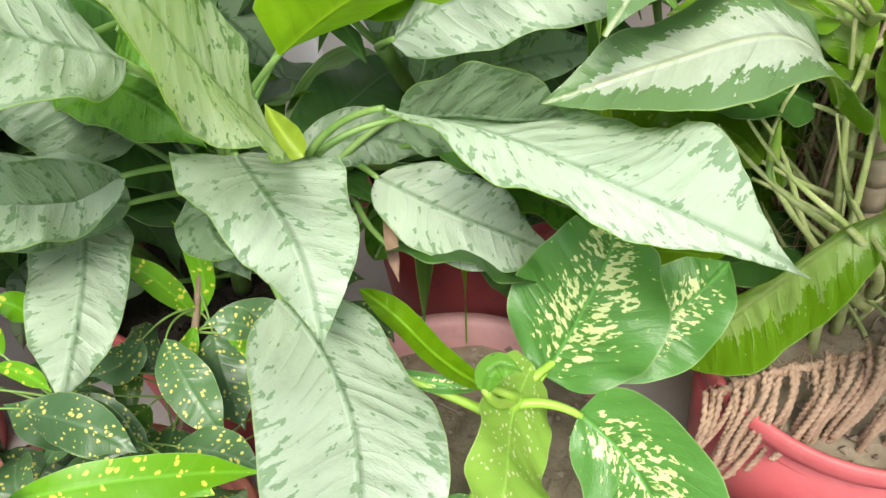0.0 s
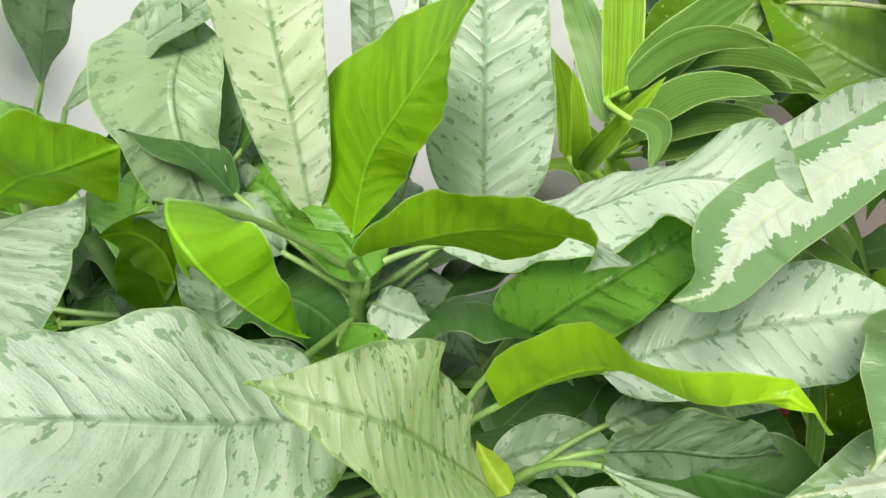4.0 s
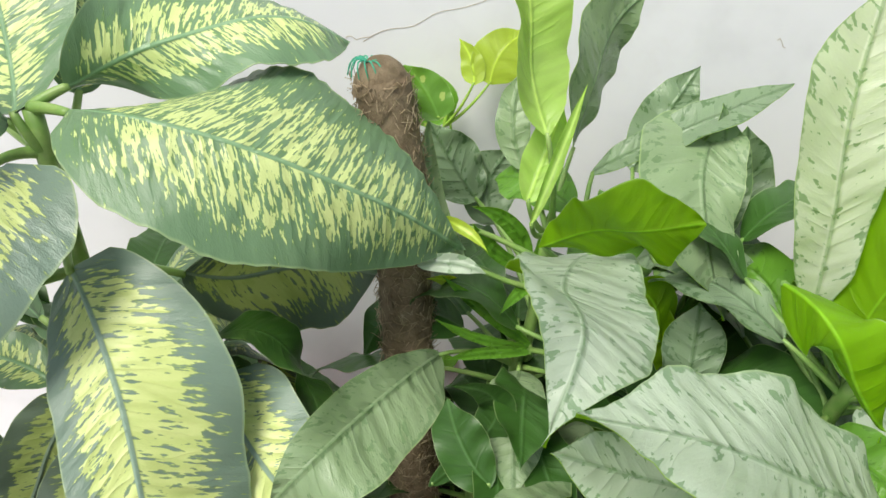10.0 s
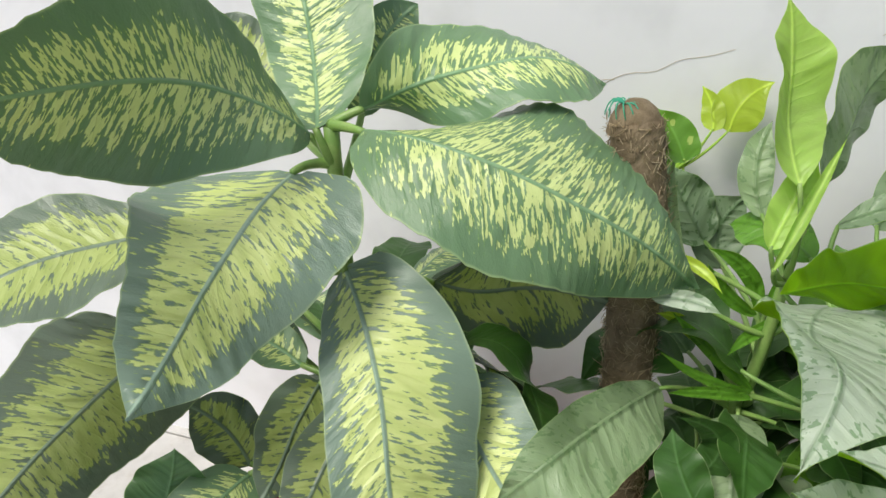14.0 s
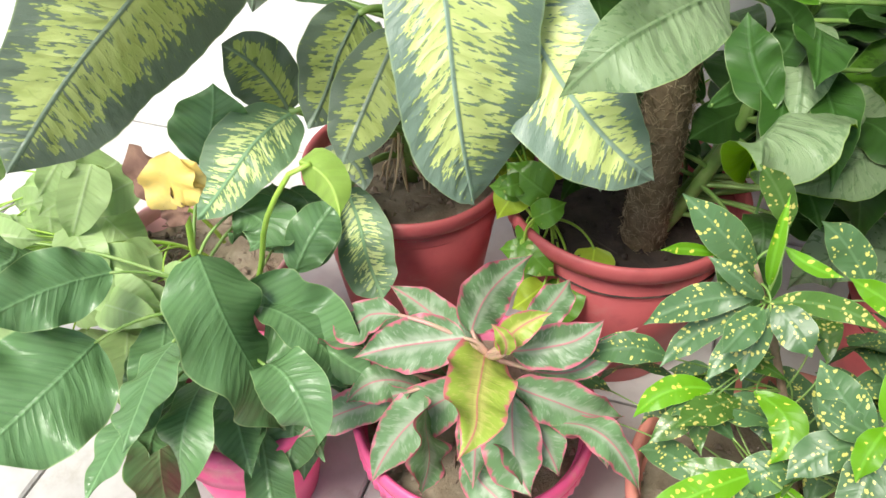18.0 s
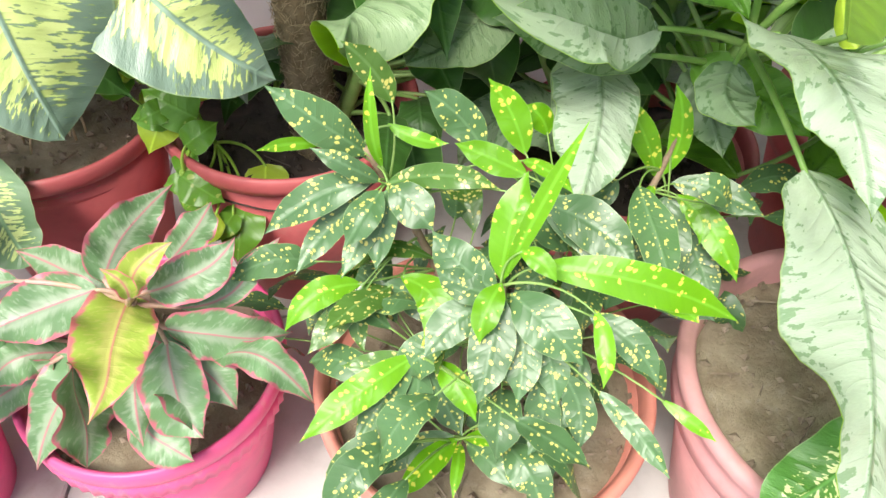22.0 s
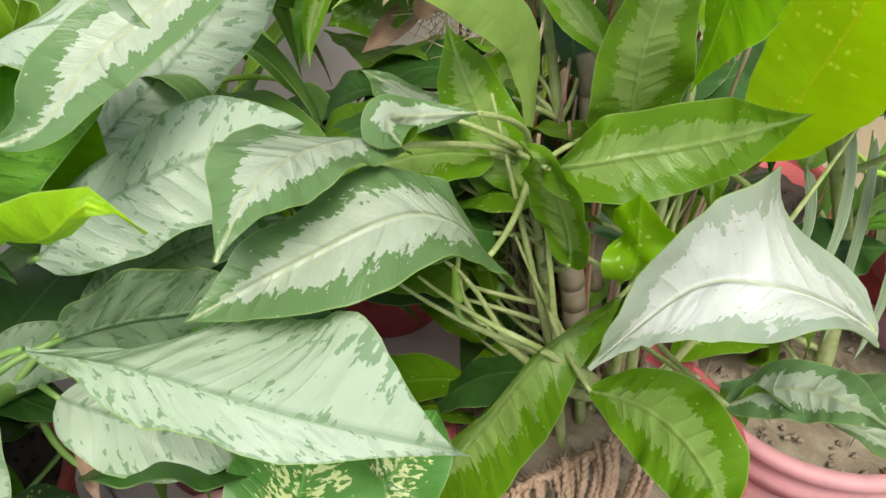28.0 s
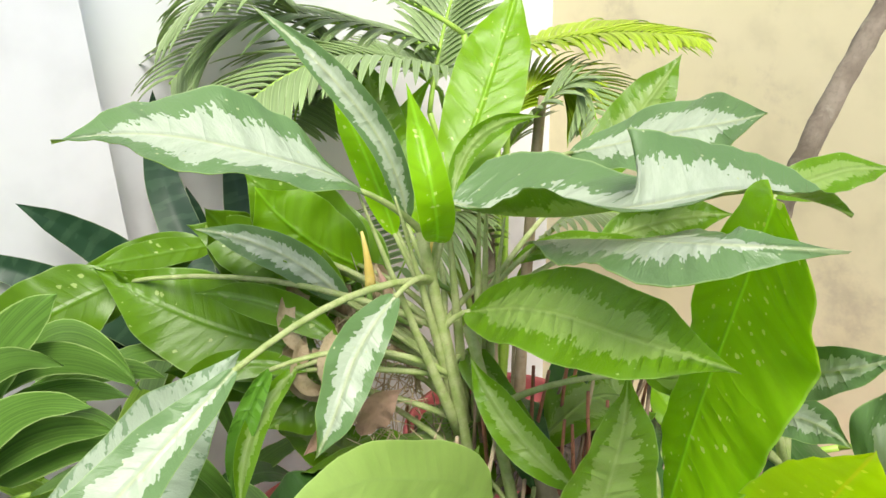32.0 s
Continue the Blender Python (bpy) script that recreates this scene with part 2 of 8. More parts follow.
def spotted(name, dark, spot, near, size, gloss=0.3, heavy=0.5, through=0.2, pitch=0.010, ribs=0.3, relief=0.5):
    """Green blade with round or ragged spots; near: how much they crowd the midrib."""
    b = Blade(name)
    wob = b.noise(b.vec(b.f("MULTIPLY", b.vein, 300.0), b.f("MULTIPLY", b.across, 200.0), b.seed), 1.0, 2.0)
    v = b.vec(b.f("ADD", b.f("MULTIPLY", b.f("SUBTRACT", b.along, b.f("MULTIPLY", b.across, 0.25)), 1.0 / size), b.f("MULTIPLY", wob, 0.9)), b.f("ADD", b.f("MULTIPLY", b.across, 1.0 / size), b.f("MULTIPLY", wob, 0.7)), b.seed)
    c = b.cells(v)
    keep = b.f("SUBTRACT", heavy, b.f("MULTIPLY", b.edge, near))
    pick = b.f("LESS_THAN", b.xyz(c[1])[0], keep)
    radius = b.f("ADD", 0.10, b.f("MULTIPLY", b.xyz(c[1])[1], 0.42))
    dot = b.f("MULTIPLY", b.step(c[0], radius, b.f("SUBTRACT", radius, 0.06)), pick)
    base = b.mix(b.f("MULTIPLY", b.step(b.ribs(pitch), 0.2, 1.0), ribs), dark, tuple(x * 0.6 for x in dark))
    base = b.mix(b.f("MULTIPLY", b.step(b.across, 0.0016, 0.0005), 0.5), base, tuple(min(0.9, x * 1.3 + 0.05) for x in dark))
    colour = b.mix(dot, b.tint(base, 0.25), spot)
    return b.finish(colour, gloss, b.relief(pitch, relief), through=through, glow=b.bright(colour, 0.48, 1.2, 1.2))


def rosy(name, green, pink, gold):
    """Green blade with a pink margin, midrib and mottling."""
    b = Blade(name)
    s, t = b.streak(140.0, 40.0, 3.0), b.streak(300.0, 120.0, 2.0)
    rim = b.step(b.f("ADD", b.edge, b.f("MULTIPLY", s, 0.55)), 1.10, 1.24)
    rib = b.step(b.across, 0.0013, 0.0005)
    heart = b.f("MULTIPLY", b.step(b.f("ADD", b.edge, b.f("MULTIPLY", s, 0.6)), 0.72, 0.45), 0.75)
    fleck = b.f("MAXIMUM", heart, b.f("MULTIPLY", b.step(t, 0.54, 0.64), 0.45))
    colour = b.mix(fleck, b.tint(green, 0.3), gold)
    colour = b.mix(b.f("MAXIMUM", b.f("MULTIPLY", rim, 0.85), b.f("MULTIPLY", rib, 0.6)), colour, pink)
    return b.finish(colour, 0.40, b.relief(0.014, 0.3), through=0.2, glow=b.bright(colour, 0.5, 1.2, 1.2))


def striped(name, green, margin, wide):
    """Strap blade with fine lengthwise stripes and a pale margin."""
    b = Blade(name)
    lines = b.noise(b.vec(b.f("MULTIPLY", b.along, 3.0), b.f("MULTIPLY", b.across, 900.0), b.seed), 1.0, 2.0)
    rim = b.step(b.f("ADD", b.edge, b.f("MULTIPLY", lines, 0.2)), 1.06 - wide, 1.12 - wide)
    colour = b.mix(rim, b.mix(b.step(lines, 0.35, 0.7), green, tuple(c * 0.65 for c in green)), margin)
    colour = b.tint(colour, 0.25)
    return b.finish(colour, 0.4, b.bump(lines, 0.3, 0.001), through=0.22, glow=b.bright(colour, 0.48, 1.2, 1.3))


def banded(name, dark, pale):
    """Thick stiff blade with wavy crossbands."""
    b = Blade(name)
    w = b.noise(b.vec(b.f("MULTIPLY", b.along, 60.0), b.f("MULTIPLY", b.across, 22.0), b.seed), 1.0, 3.0)
    band = b.f("SINE", b.f("ADD", b.f("MULTIPLY", b.along, 260.0), b.f("MULTIPLY", w, 9.0)))
    colour = b.mix(b.step(band, 0.2, 0.8), dark, pale)
    return b.finish(b.tint(colour), 0.4, b.bump(w, 0.2, 0.001), through=0.03)


M = {
    "silver": silver("silver_leaf", (0.57, 0.68, 0.53), (0.20, 0.35, 0.17), 0.007, 0.33),
    # darker copy of silver: shade among the leaves is put into its colours
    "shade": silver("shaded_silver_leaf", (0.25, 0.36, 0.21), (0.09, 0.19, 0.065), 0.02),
    "pale": silver("pale_new_leaf", (0.86, 0.92, 0.76), (0.26, 0.45, 0.18), -0.004, 0.52),
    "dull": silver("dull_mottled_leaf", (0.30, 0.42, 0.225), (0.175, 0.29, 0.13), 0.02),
    "ag_under": plain("silver_leaf_underside", (0.25, 0.50, 0.006), 0.018, 0.6, 0.38, 0.55, 0.2),
    "green": silver("green_leaf", (0.15, 0.37, 0.035), (0.08, 0.23, 0.015), 0.0, 0.3),
    # green kept very dark: shade deep inside the plants is put into it
    "darkgreen": plain("deep_shade_leaf", (0.048, 0.135, 0.022), 0.013, 0.3, 0.42, 0.15),
    "lime": plain("lime_new_leaf", (0.44, 0.76, 0.01), 0.016, 0.6, 0.34, 0.5, 0.15),
    "lime2": plain("pale_lime_leaf", (0.47, 0.68, 0.17), 0.016, 0.5, 0.34, 0.45, 0.15),
    "smooth": plain("pale_smooth_leaf", (0.38, 0.54, 0.15), 0.013, 0.15, 0.34, 0.4, 0.06, (0.36, 0.52, 0.15)),
    # backlit lime and olive blades: sun shining through is also put into the colour
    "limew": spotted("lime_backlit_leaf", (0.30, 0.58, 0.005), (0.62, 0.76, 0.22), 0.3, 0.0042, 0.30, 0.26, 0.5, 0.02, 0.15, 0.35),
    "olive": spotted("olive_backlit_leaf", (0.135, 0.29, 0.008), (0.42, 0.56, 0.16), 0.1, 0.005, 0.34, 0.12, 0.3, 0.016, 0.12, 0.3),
    "glow": spotted("backlit_bright_leaf", (0.62, 0.92, 0.004), (0.74, 0.92, 0.14), 0.2, 0.005, 0.38, 0.2, 0.62, 0.02, 0.06, 0.12),
    "dief": blotched("variegated_leaf", (0.185, 0.32, 0.165), (0.70, 0.82, 0.34), (0.22, 0.40, 0.07), 0.90, 0.2, -0.002, 0.0, (290.0, 62.0), 0.0028),
    "dief_l": blotched("pale_variegated_leaf", (0.23, 0.33, 0.25), (0.74, 0.84, 0.34), (0.42, 0.58, 0.09), 0.90, 0.2, 0.0, 0.055, (230.0, 60.0), 0.003),
    "dief_u": blotched("yellow_variegated_leaf", (0.18, 0.245, 0.175), (0.52, 0.62, 0.22), (0.28, 0.40, 0.08), 0.90, 0.25, 0.0, 0.065, (230.0, 60.0), 0.003),
    "white": centred("white_centred_leaf", (0.165, 0.295, 0.11), (0.55, 0.63, 0.49), 0.56, 0.28),
    # white-centred leaf in full sun: the glare is put into its paler colours
    "white_w": centred("sunlit_white_leaf", (0.50, 0.60, 0.47), (0.84, 0.87, 0.84), 0.70, 0.3),
    "white_u": centred("pale_centred_leaf", (0.17, 0.36, 0.01), (0.34, 0.50, 0.13), 0.52, 0.42, (0.45, 0.60, 0.2)),
    "speck": blotched("speckled_leaf", (0.115, 0.31, 0.06), (0.80, 0.88, 0.42), (0.20, 0.42, 0.06), 0.80, 0.25, -0.036, 0.0, (230.0, 150.0), 0.0016, 0.6),
    "specky": spotted("speckled_new_leaf", (0.32, 0.54, 0.09), (0.74, 0.80, 0.42), 0.4, 0.0038, 0.36, 0.6, 0.3, 0.016, 0.1, 0.2),
    "croton": spotted("gold_dust_leaf", (0.088, 0.185, 0.07), (0.68, 0.66, 0.17), 0.05, 0.0036, 0.34, 0.55, 0.12, 0.010, 0.1, 0.2),
    "croton_n": spotted("gold_dust_new_leaf", (0.18, 0.46, 0.012), (0.80, 0.82, 0.12), 0.05, 0.0048, 0.34, 0.42, 0.35, 0.010, 0.06, 0.12),
    "croton_y": spotted("gold_dust_yellow_leaf", (0.10, 0.22, 0.04), (0.66, 0.62, 0.18), 0.05, 0.0042, 0.26, 0.75, 0.2, 0.010, 0.1, 0.12),
    "red": rosy("pink_edged_leaf", (0.16, 0.29, 0.13), (0.66, 0.15, 0.24), (0.38, 0.46, 0.33)),
    "redy": rosy("gold_pink_leaf", (0.34, 0.45, 0.07), (0.72, 0.16, 0.24), (0.60, 0.58, 0.18)),
    "plain": plain("glossy_ribbed_leaf", (0.14, 0.28, 0.11), 0.0095, 0.4, 0.27, 0.15, 0.3),
    "syng": plain("pale_arrow_leaf", (0.43, 0.60, 0.26), 0.010, 0.3, 0.42, 0.25, 0.12, (0.55, 0.68, 0.40)),
    "pothos": spotted("marbled_heart_leaf", (0.16, 0.37, 0.04), (0.42, 0.56, 0.14), 0.1, 0.008, 0.3, 0.25, 0.3, 0.012, 0.1, 0.2),
    "pothosy": plain("yellow_heart_leaf", (0.46, 0.62, 0.06), 0.012, 0.2, 0.36, 0.35, 0.1),
    "drac": striped("strap_leaf", (0.15, 0.31, 0.05), (0.36, 0.52, 0.16), 0.05),
    "dracy": striped("lime_strap_leaf", (0.30, 0.55, 0.025), (0.52, 0.68, 0.16), 0.06),
    "snake": banded("banded_blade", (0.020, 0.060, 0.028), (0.036, 0.085, 0.042)),
    "palm": striped("palm_leaflet", (0.34, 0.48, 0.20), (0.52, 0.64, 0.34), 0.08),
    "palmy": striped("lime_palm_leaflet", (0.44, 0.62, 0.03), (0.52, 0.66, 0.10), 0.08),
}
STYLES = {"silver_u": ("silver", "ag_under", 0), "silver": ("silver", "ag_under", 0), "pale": ("pale", "lime2", 0), "lime": ("lime2", "lime", 0), "green": ("green", "ag_under", 0), "white": ("white", "white_u", 1), "white_u": ("white_u", "white_u", 1), "limew": ("limew", "limew", 1), "olive": ("olive", "olive", 1), "dull": ("dull", "ag_under", 0), "dief": ("dief", "dief_u", 2), "dief_u": ("dief_u", "dief_u", 2), "dief_l": ("dief_l", "dief_u", 2), "white_w": ("white_w", "white_u", 1), "speck": ("speck", "green", 2), "specky": ("specky", "lime2", 1), "croton": ("croton", "croton", 3), "croton_n": ("croton_n", "croton_n", 3), "croton_y": ("croton_y", "croton_y", 3), "red": ("red", "red", 1), "redy": ("redy", "redy", 1), "syng": ("syng", "syng", 4), "pothos": ("pothos", "pothosy", 4), "pothosy": ("pothosy", "pothosy", 4), "drac": ("drac", "drac", 5), "dracy": ("dracy", "dracy", 5), "snake": ("snake", "snake", 5), "palm": ("palm", "palm", 5)}
# how the blade's width grows from its base and shrinks to its tip
SHAPES = ((0.54, 0.66), (0.58, 0.72), (0.50, 0.56), (0.75, 0.80), (0.36, 0.80), (0.30, 0.60), (0.80, 0.72))


def surface(name, colour, other, rough, scale, bump=0.3, stain=None, spec=0.5):
    """A wall, floor, clay or soil surface: two sizes of mottling, stains and grain."""
    g = Graph(name)
    p = g.place()
    big, mid, fine = g.noise(p, scale, 4.0), g.noise(p, scale * 6.0, 4.0), g.noise(p, scale * 45.0, 3.0)
    c = g.mix(g.step(big, 0.35, 0.7), colour, other)
    c = g.mix(g.f("MULTIPLY", g.step(mid, 0.45, 0.75), 0.4), c, tuple(x * 0.75 for x in other))
    if stain:
        c = g.mix(g.f("MULTIPLY", g.step(g.noise(p, scale * 1.7, 6.0, 0.7), 0.56, 0.72), 0.6), c, stain)
    return g.finish(c, rough, g.bump(g.f("ADD", mid, g.f("MULTIPLY", fine, 0.5)), bump, 0.002), spec=spec)


M["white_wall"] = surface("white_wall", (0.88, 0.89, 0.92), (0.85, 0.86, 0.89), 0.75, 1.6, 0.06, (0.78, 0.77, 0.79))
M["cream_wall"] = surface("cream_wall", (0.86, 0.78, 0.53), (0.81, 0.73, 0.47), 0.8, 2.2, 0.12, (0.52, 0.45, 0.32))
M["floor"] = surface("floor_tile", (0.56, 0.55, 0.53), (0.47, 0.46, 0.44), 0.45, 5.0, 0.1, (0.38, 0.35, 0.31))
M["joint"] = surface("tile_joint", (0.30, 0.27, 0.24), (0.22, 0.20, 0.18), 0.9, 9.0)
M["soil"] = surface("dry_soil", (0.25, 0.20, 0.135), (0.38, 0.32, 0.23), 0.95, 34.0, 1.0, (0.40, 0.35, 0.29))
M["crumb"] = surface("soil_crumb", (0.22, 0.17, 0.12), (0.38, 0.31, 0.24), 0.95, 80.0, 0.5, (0.16, 0.12, 0.09))
M["dark_soil"] = surface("dark_soil", (0.05, 0.04, 0.035), (0.09, 0.07, 0.055), 0.95, 26.0, 0.9)
M["red_pot"] = surface("red_plastic", (0.58, 0.135, 0.14), (0.51, 0.11, 0.115), 0.48, 7.0, 0.05, (0.54, 0.20, 0.19))
M["pink_pot"] = surface("pink_plastic", (0.80, 0.10, 0.28), (0.74, 0.11, 0.27), 0.4, 8.0, 0.06, (0.72, 0.30, 0.30))
M["orange_pot"] = surface("faded_orange_plastic", (0.68, 0.25, 0.19), (0.62, 0.25, 0.20), 0.5, 8.0, 0.08, (0.66, 0.38, 0.32))
M["pale_pot"] = surface("faded_pink_plastic", (0.66, 0.33, 0.34), (0.60, 0.32, 0.31), 0.6, 9.0, 0.12, (0.55, 0.42, 0.36))
M["rope"] = surface("brown_rope", (0.50, 0.35, 0.24), (0.40, 0.27, 0.18), 0.9, 90.0, 0.6)
M["bark"] = surface("grey_bark", (0.31, 0.26, 0.20), (0.20, 0.16, 0.12), 0.9, 40.0, 0.8, (0.42, 0.38, 0.30))
M["coir"] = surface("coir_fibre", (0.30, 0.235, 0.145), (0.19, 0.14, 0.08), 0.95, 70.0, 0.9, (0.30, 0.22, 0.14))
M["straw"] = surface("straw_fibre", (0.56, 0.46, 0.30), (0.42, 0.32, 0.19), 0.9, 60.0, 0.5)
M["net"] = surface("green_net", (0.04, 0.42, 0.26), (0.03, 0.34, 0.20), 0.5, 60.0, 0.2)
M["stalk"] = surface("green_stalk", (0.20, 0.36, 0.08), (0.28, 0.42, 0.12), 0.4, 60.0, 0.1)
M["pale_stalk"] = surface("pale_stalk", (0.47, 0.53, 0.24), (0.33, 0.43, 0.13), 0.5, 90.0, 0.4, (0.34, 0.28, 0.16))
M["lime_stalk"] = surface("lime_stalk", (0.32, 0.56, 0.06), (0.40, 0.60, 0.10), 0.4, 60.0, 0.1)
M["ag_stalk"] = surface("dull_green_stalk", (0.17, 0.33, 0.07), (0.25, 0.40, 0.11), 0.42, 60.0, 0.1)
M["pink_stalk"] = surface("pink_stalk", (0.58, 0.32, 0.28), (0.46, 0.34, 0.22), 0.45, 60.0, 0.1)
M["twig"] = surface("brown_twig", (0.36, 0.26, 0.18), (0.24, 0.17, 0.11), 0.8, 60.0, 0.4)
M["yellow_petal"] = surface("yellow_petal", (0.78, 0.58, 0.14), (0.80, 0.66, 0.24), 0.5, 40.0, 0.15)
M["dead_petal"] = surface("withered_petal", (0.20, 0.11, 0.08), (0.30, 0.18, 0.12), 0.8, 50.0, 0.6)
M["dry_leaf"] = surface("dry_leaf", (0.42, 0.27, 0.19), (0.30, 0.19, 0.13), 0.8, 40.0, 0.5)


# ---- mesh helpers ----
def mesh_object(name, verts, faces, material, parent=None, label="", smooth=True):
    me = bpy.data.meshes.new(name)
    me.from_pydata([tuple(v) for v in verts], [], faces)
    for m in material if isinstance(material, (list, tuple)) else (material,):
        me.materials.append(M[m])
    if smooth:
        me.polygons.foreach_set("use_smooth", [True] * len(me.polygons))
    ob = new(name, me)
    if parent:
        ob.parent = parent
    if label:
        ob["label"] = label
    return ob


def thing(name, label, category, group="", at=(0, 0, 0), kind=""):
    e = new(name)
    e.empty_display_size = 0.02
    return tagged(e, label, category, group, kind)


def glide(points, us):
    """Smooth curve through the points at shares us of its length."""
    p = np.array(points, float)
    d = np.r_[0.0, np.cumsum(np.linalg.norm(np.diff(p, axis=0), axis=1))]
    d /= d[-1]
    if len(p) == 2:
        return p[0] + np.outer(us, p[1] - p[0])
    slope = np.zeros_like(p)
    for i in range(1, len(p) - 1):
        a, b = d[i] - d[i - 1], d[i + 1] - d[i]
        slope[i] = ((p[i] - p[i - 1]) / a * b + (p[i + 1] - p[i]) / b * a) / (a + b)
    slope[0] = 2 * (p[1] - p[0]) / d[1] - slope[1]
    slope[-1] = 2 * (p[-1] - p[-2]) / (1 - d[-2]) - slope[-2]
    out = []
    for u in us:
        i = int(np.clip(np.searchsorted(d, u) - 1, 0, len(p) - 2))
        h = d[i + 1] - d[i]
        s = (u - d[i]) / h
        out.append((2 * s**3 - 3 * s**2 + 1) * p[i] + (s**3 - 2 * s**2 + s) * h * slope[i] + (3 * s**2 - 2 * s**3) * p[i + 1] + (s**3 - s**2) * h * slope[i + 1])
    return np.array(out)


def tube(name, points, r0, r1, material, parent=None, label="", rings=10, sides=8, bumps=0.0, closed=True):
    """A tapered round stalk, rope or trunk along a smooth curve."""
    c = glide(points, np.linspace(0, 1, rings + 1))
    t = np.gradient(c, axis=0)
    t /= np.linalg.norm(t, axis=1)[:, None]
    side = np.cross(t[0], (0.31, 0.17, 0.93))
    verts, faces = [], []
    for i in range(rings + 1):
        side = side - t[i] * (side @ t[i])
        side /= np.linalg.norm(side)
        other = np.cross(t[i], side)
        r = r0 + (r1 - r0) * i / rings
        for k in range(sides):
            a = 2 * math.pi * k / sides
            rr = r * (1 + bumps * random.uniform(-1, 1))
            verts.append(c[i] + rr * (math.cos(a) * side + math.sin(a) * other))
    for i in range(rings):
        for k in range(sides):
            a, b = i * sides + k, i * sides + (k + 1) % sides
            faces.append((a, b, b + sides, a + sides))
    if closed:
        faces += [tuple(range(sides))[::-1], tuple(range(rings * sides, rings * sides + sides))]
    return mesh_object(name, verts, faces, material, parent, label)


def lathe(name, profile, at, material, parent=None, label="", sides=56, wobble=0.0, flutes=0.0):
    """A turned body from (radius, height) pairs, standing at at."""
    verts, faces = [], []
    ph = random.uniform(0, 6)
    for r, z in profile:
        for k in range(sides):
            a = 2 * math.pi * k / sides
            rr = r * (1 + wobble * math.sin(2 * a + ph) + flutes * (k % 2))
            verts.append((at[0] + rr * math.cos(a), at[1] + rr * math.sin(a), at[2] + z))
    for i in range(len(profile) - 1):
        for k in range(sides):
            a, b = i * sides + k, i * sides + (k + 1) % sides
            faces.append((a, b, b + sides, a + sides))
    return mesh_object(name, verts, faces, material, parent, label)


def blade(name, points, width, facing, top, under, shape, parent, fold=0.0, wave=0.0, nu=22, nv=10, hollow=0.0, twist=None, lean=0.0, grow=None, rib=0.009):
    """A thin curved leaf blade with an upper and a lower face; twist turns it along its length, lean makes one half wider."""
    us = np.linspace(0, 1, nu + 1)
    c = glide(points, us)
    t = np.gradient(c, axis=0)
    t /= np.linalg.norm(t, axis=1)[:, None]
    n0 = np.array(facing, float)
    length = float(np.linalg.norm(np.diff(c, axis=0), axis=1).sum())
    a, b = grow or SHAPES[shape]
    peak = a / (a + b)
    w = (np.clip(us, 1e-4, 1) ** a) * (np.clip(1 - us, 0, 1) ** b) / (peak**a * (1 - peak) ** b)
    w *= np.clip((1 - us) / 0.13, 0, 1) ** 0.4 if shape in (2, 5) else np.clip((1 - us) / 0.24, 0, 1) ** 0.6
    w[0] = max(w[0], 0.03)
    vs = np.linspace(-1, 1, nv + 1)
    ph = [random.uniform(0, 6.3) for _ in range(4)]
    off = random.uniform(0, 5)
    by_chance = random.uniform(-0.5, 0.5) * min(1.0, wave / 0.03)
    twist = by_chance if twist is None else twist
    rows, low = [], []
    for i, u in enumerate(us):
        n = n0 - t[i] * (n0 @ t[i])
        n /= np.linalg.norm(n) + 1e-9
        s = np.cross(t[i], n)
        turn = twist * (u - 0.45)
        n, s = n * math.cos(turn) + s * math.sin(turn), s * math.cos(turn) - n * math.sin(turn)
        hw = width / 2 * w[i]
        for v in vs:
            av = abs(v)
            k = 0 if v < 0 else 1
            lift = fold * hw * (math.sqrt(v * v + 0.012) - 0.11) + hollow * hw * v * v
            lift += width * 1.5 * wave * av**2 * math.sin(6.283 * u * (2.6 + 0.6 * k) + ph[k]) * min(1, 6 * u) * min(1, 5 * (1 - u))
            lift += width * 0.014 * math.sin(9.0 * u + ph[2] + 2.0 * v) + width * rib * av * math.sin(6.283 * (u * length - 0.75 * hw * av) / 0.026 + ph[3] + 2.0 * k) * min(1.0, 8 * (1 - u))
            reach = hw * (1 - lean * v / max(av, 0.01)) * (1 + 0.035 * math.sin(11 * u + ph[2 + k]) + 0.012 * math.sin(27 * u + ph[k])) * (1 - 0.16 * min(1.0, abs(fold)) * av)
            p = c[i] + s * v * reach + n * lift
            rows.append(p)
            low.append(p - n * 0.0008 * (1 - 0.3 * av**4))
    m = nv + 1
    faces = []
    for i in range(nu):
        for j in range(nv):
            q = i * m + j
            faces.append((q, q + m, q + m + 1, q + 1))
    count = len(rows)
    faces += [(count + f[2], count + f[1], count + f[0], count + f[3]) for f in faces]
    me = bpy.data.meshes.new(name)
    me.from_pydata([tuple(p) for p in rows + low], [], faces)
    me.materials.append(M[top])
    me.materials.append(M[under])
    half = len(faces) // 2
    me.polygons.foreach_set("material_index", [0] * half + [1] * half)
    me.polygons.foreach_set("use_smooth", [True] * len(faces))
    idx = np.zeros(len(me.loops), int)
    me.loops.foreach_get("vertex_index", idx)
    idx %= count
    i, j = idx // m, idx % m
    span, size = me.uv_layers.new(name="span"), me.uv_layers.new(name="size")
    span.data.foreach_set("uv", np.c_[us[i], vs[j] / 2 + 0.5].ravel())
    size.data.foreach_set("uv", np.c_[us[i] * length + off, vs[j] * width / 2 * np.maximum(w[i], 0.02)].ravel())
    ob = new(name, me)
    ob.parent = parent
    return ob, c[0], t[0]


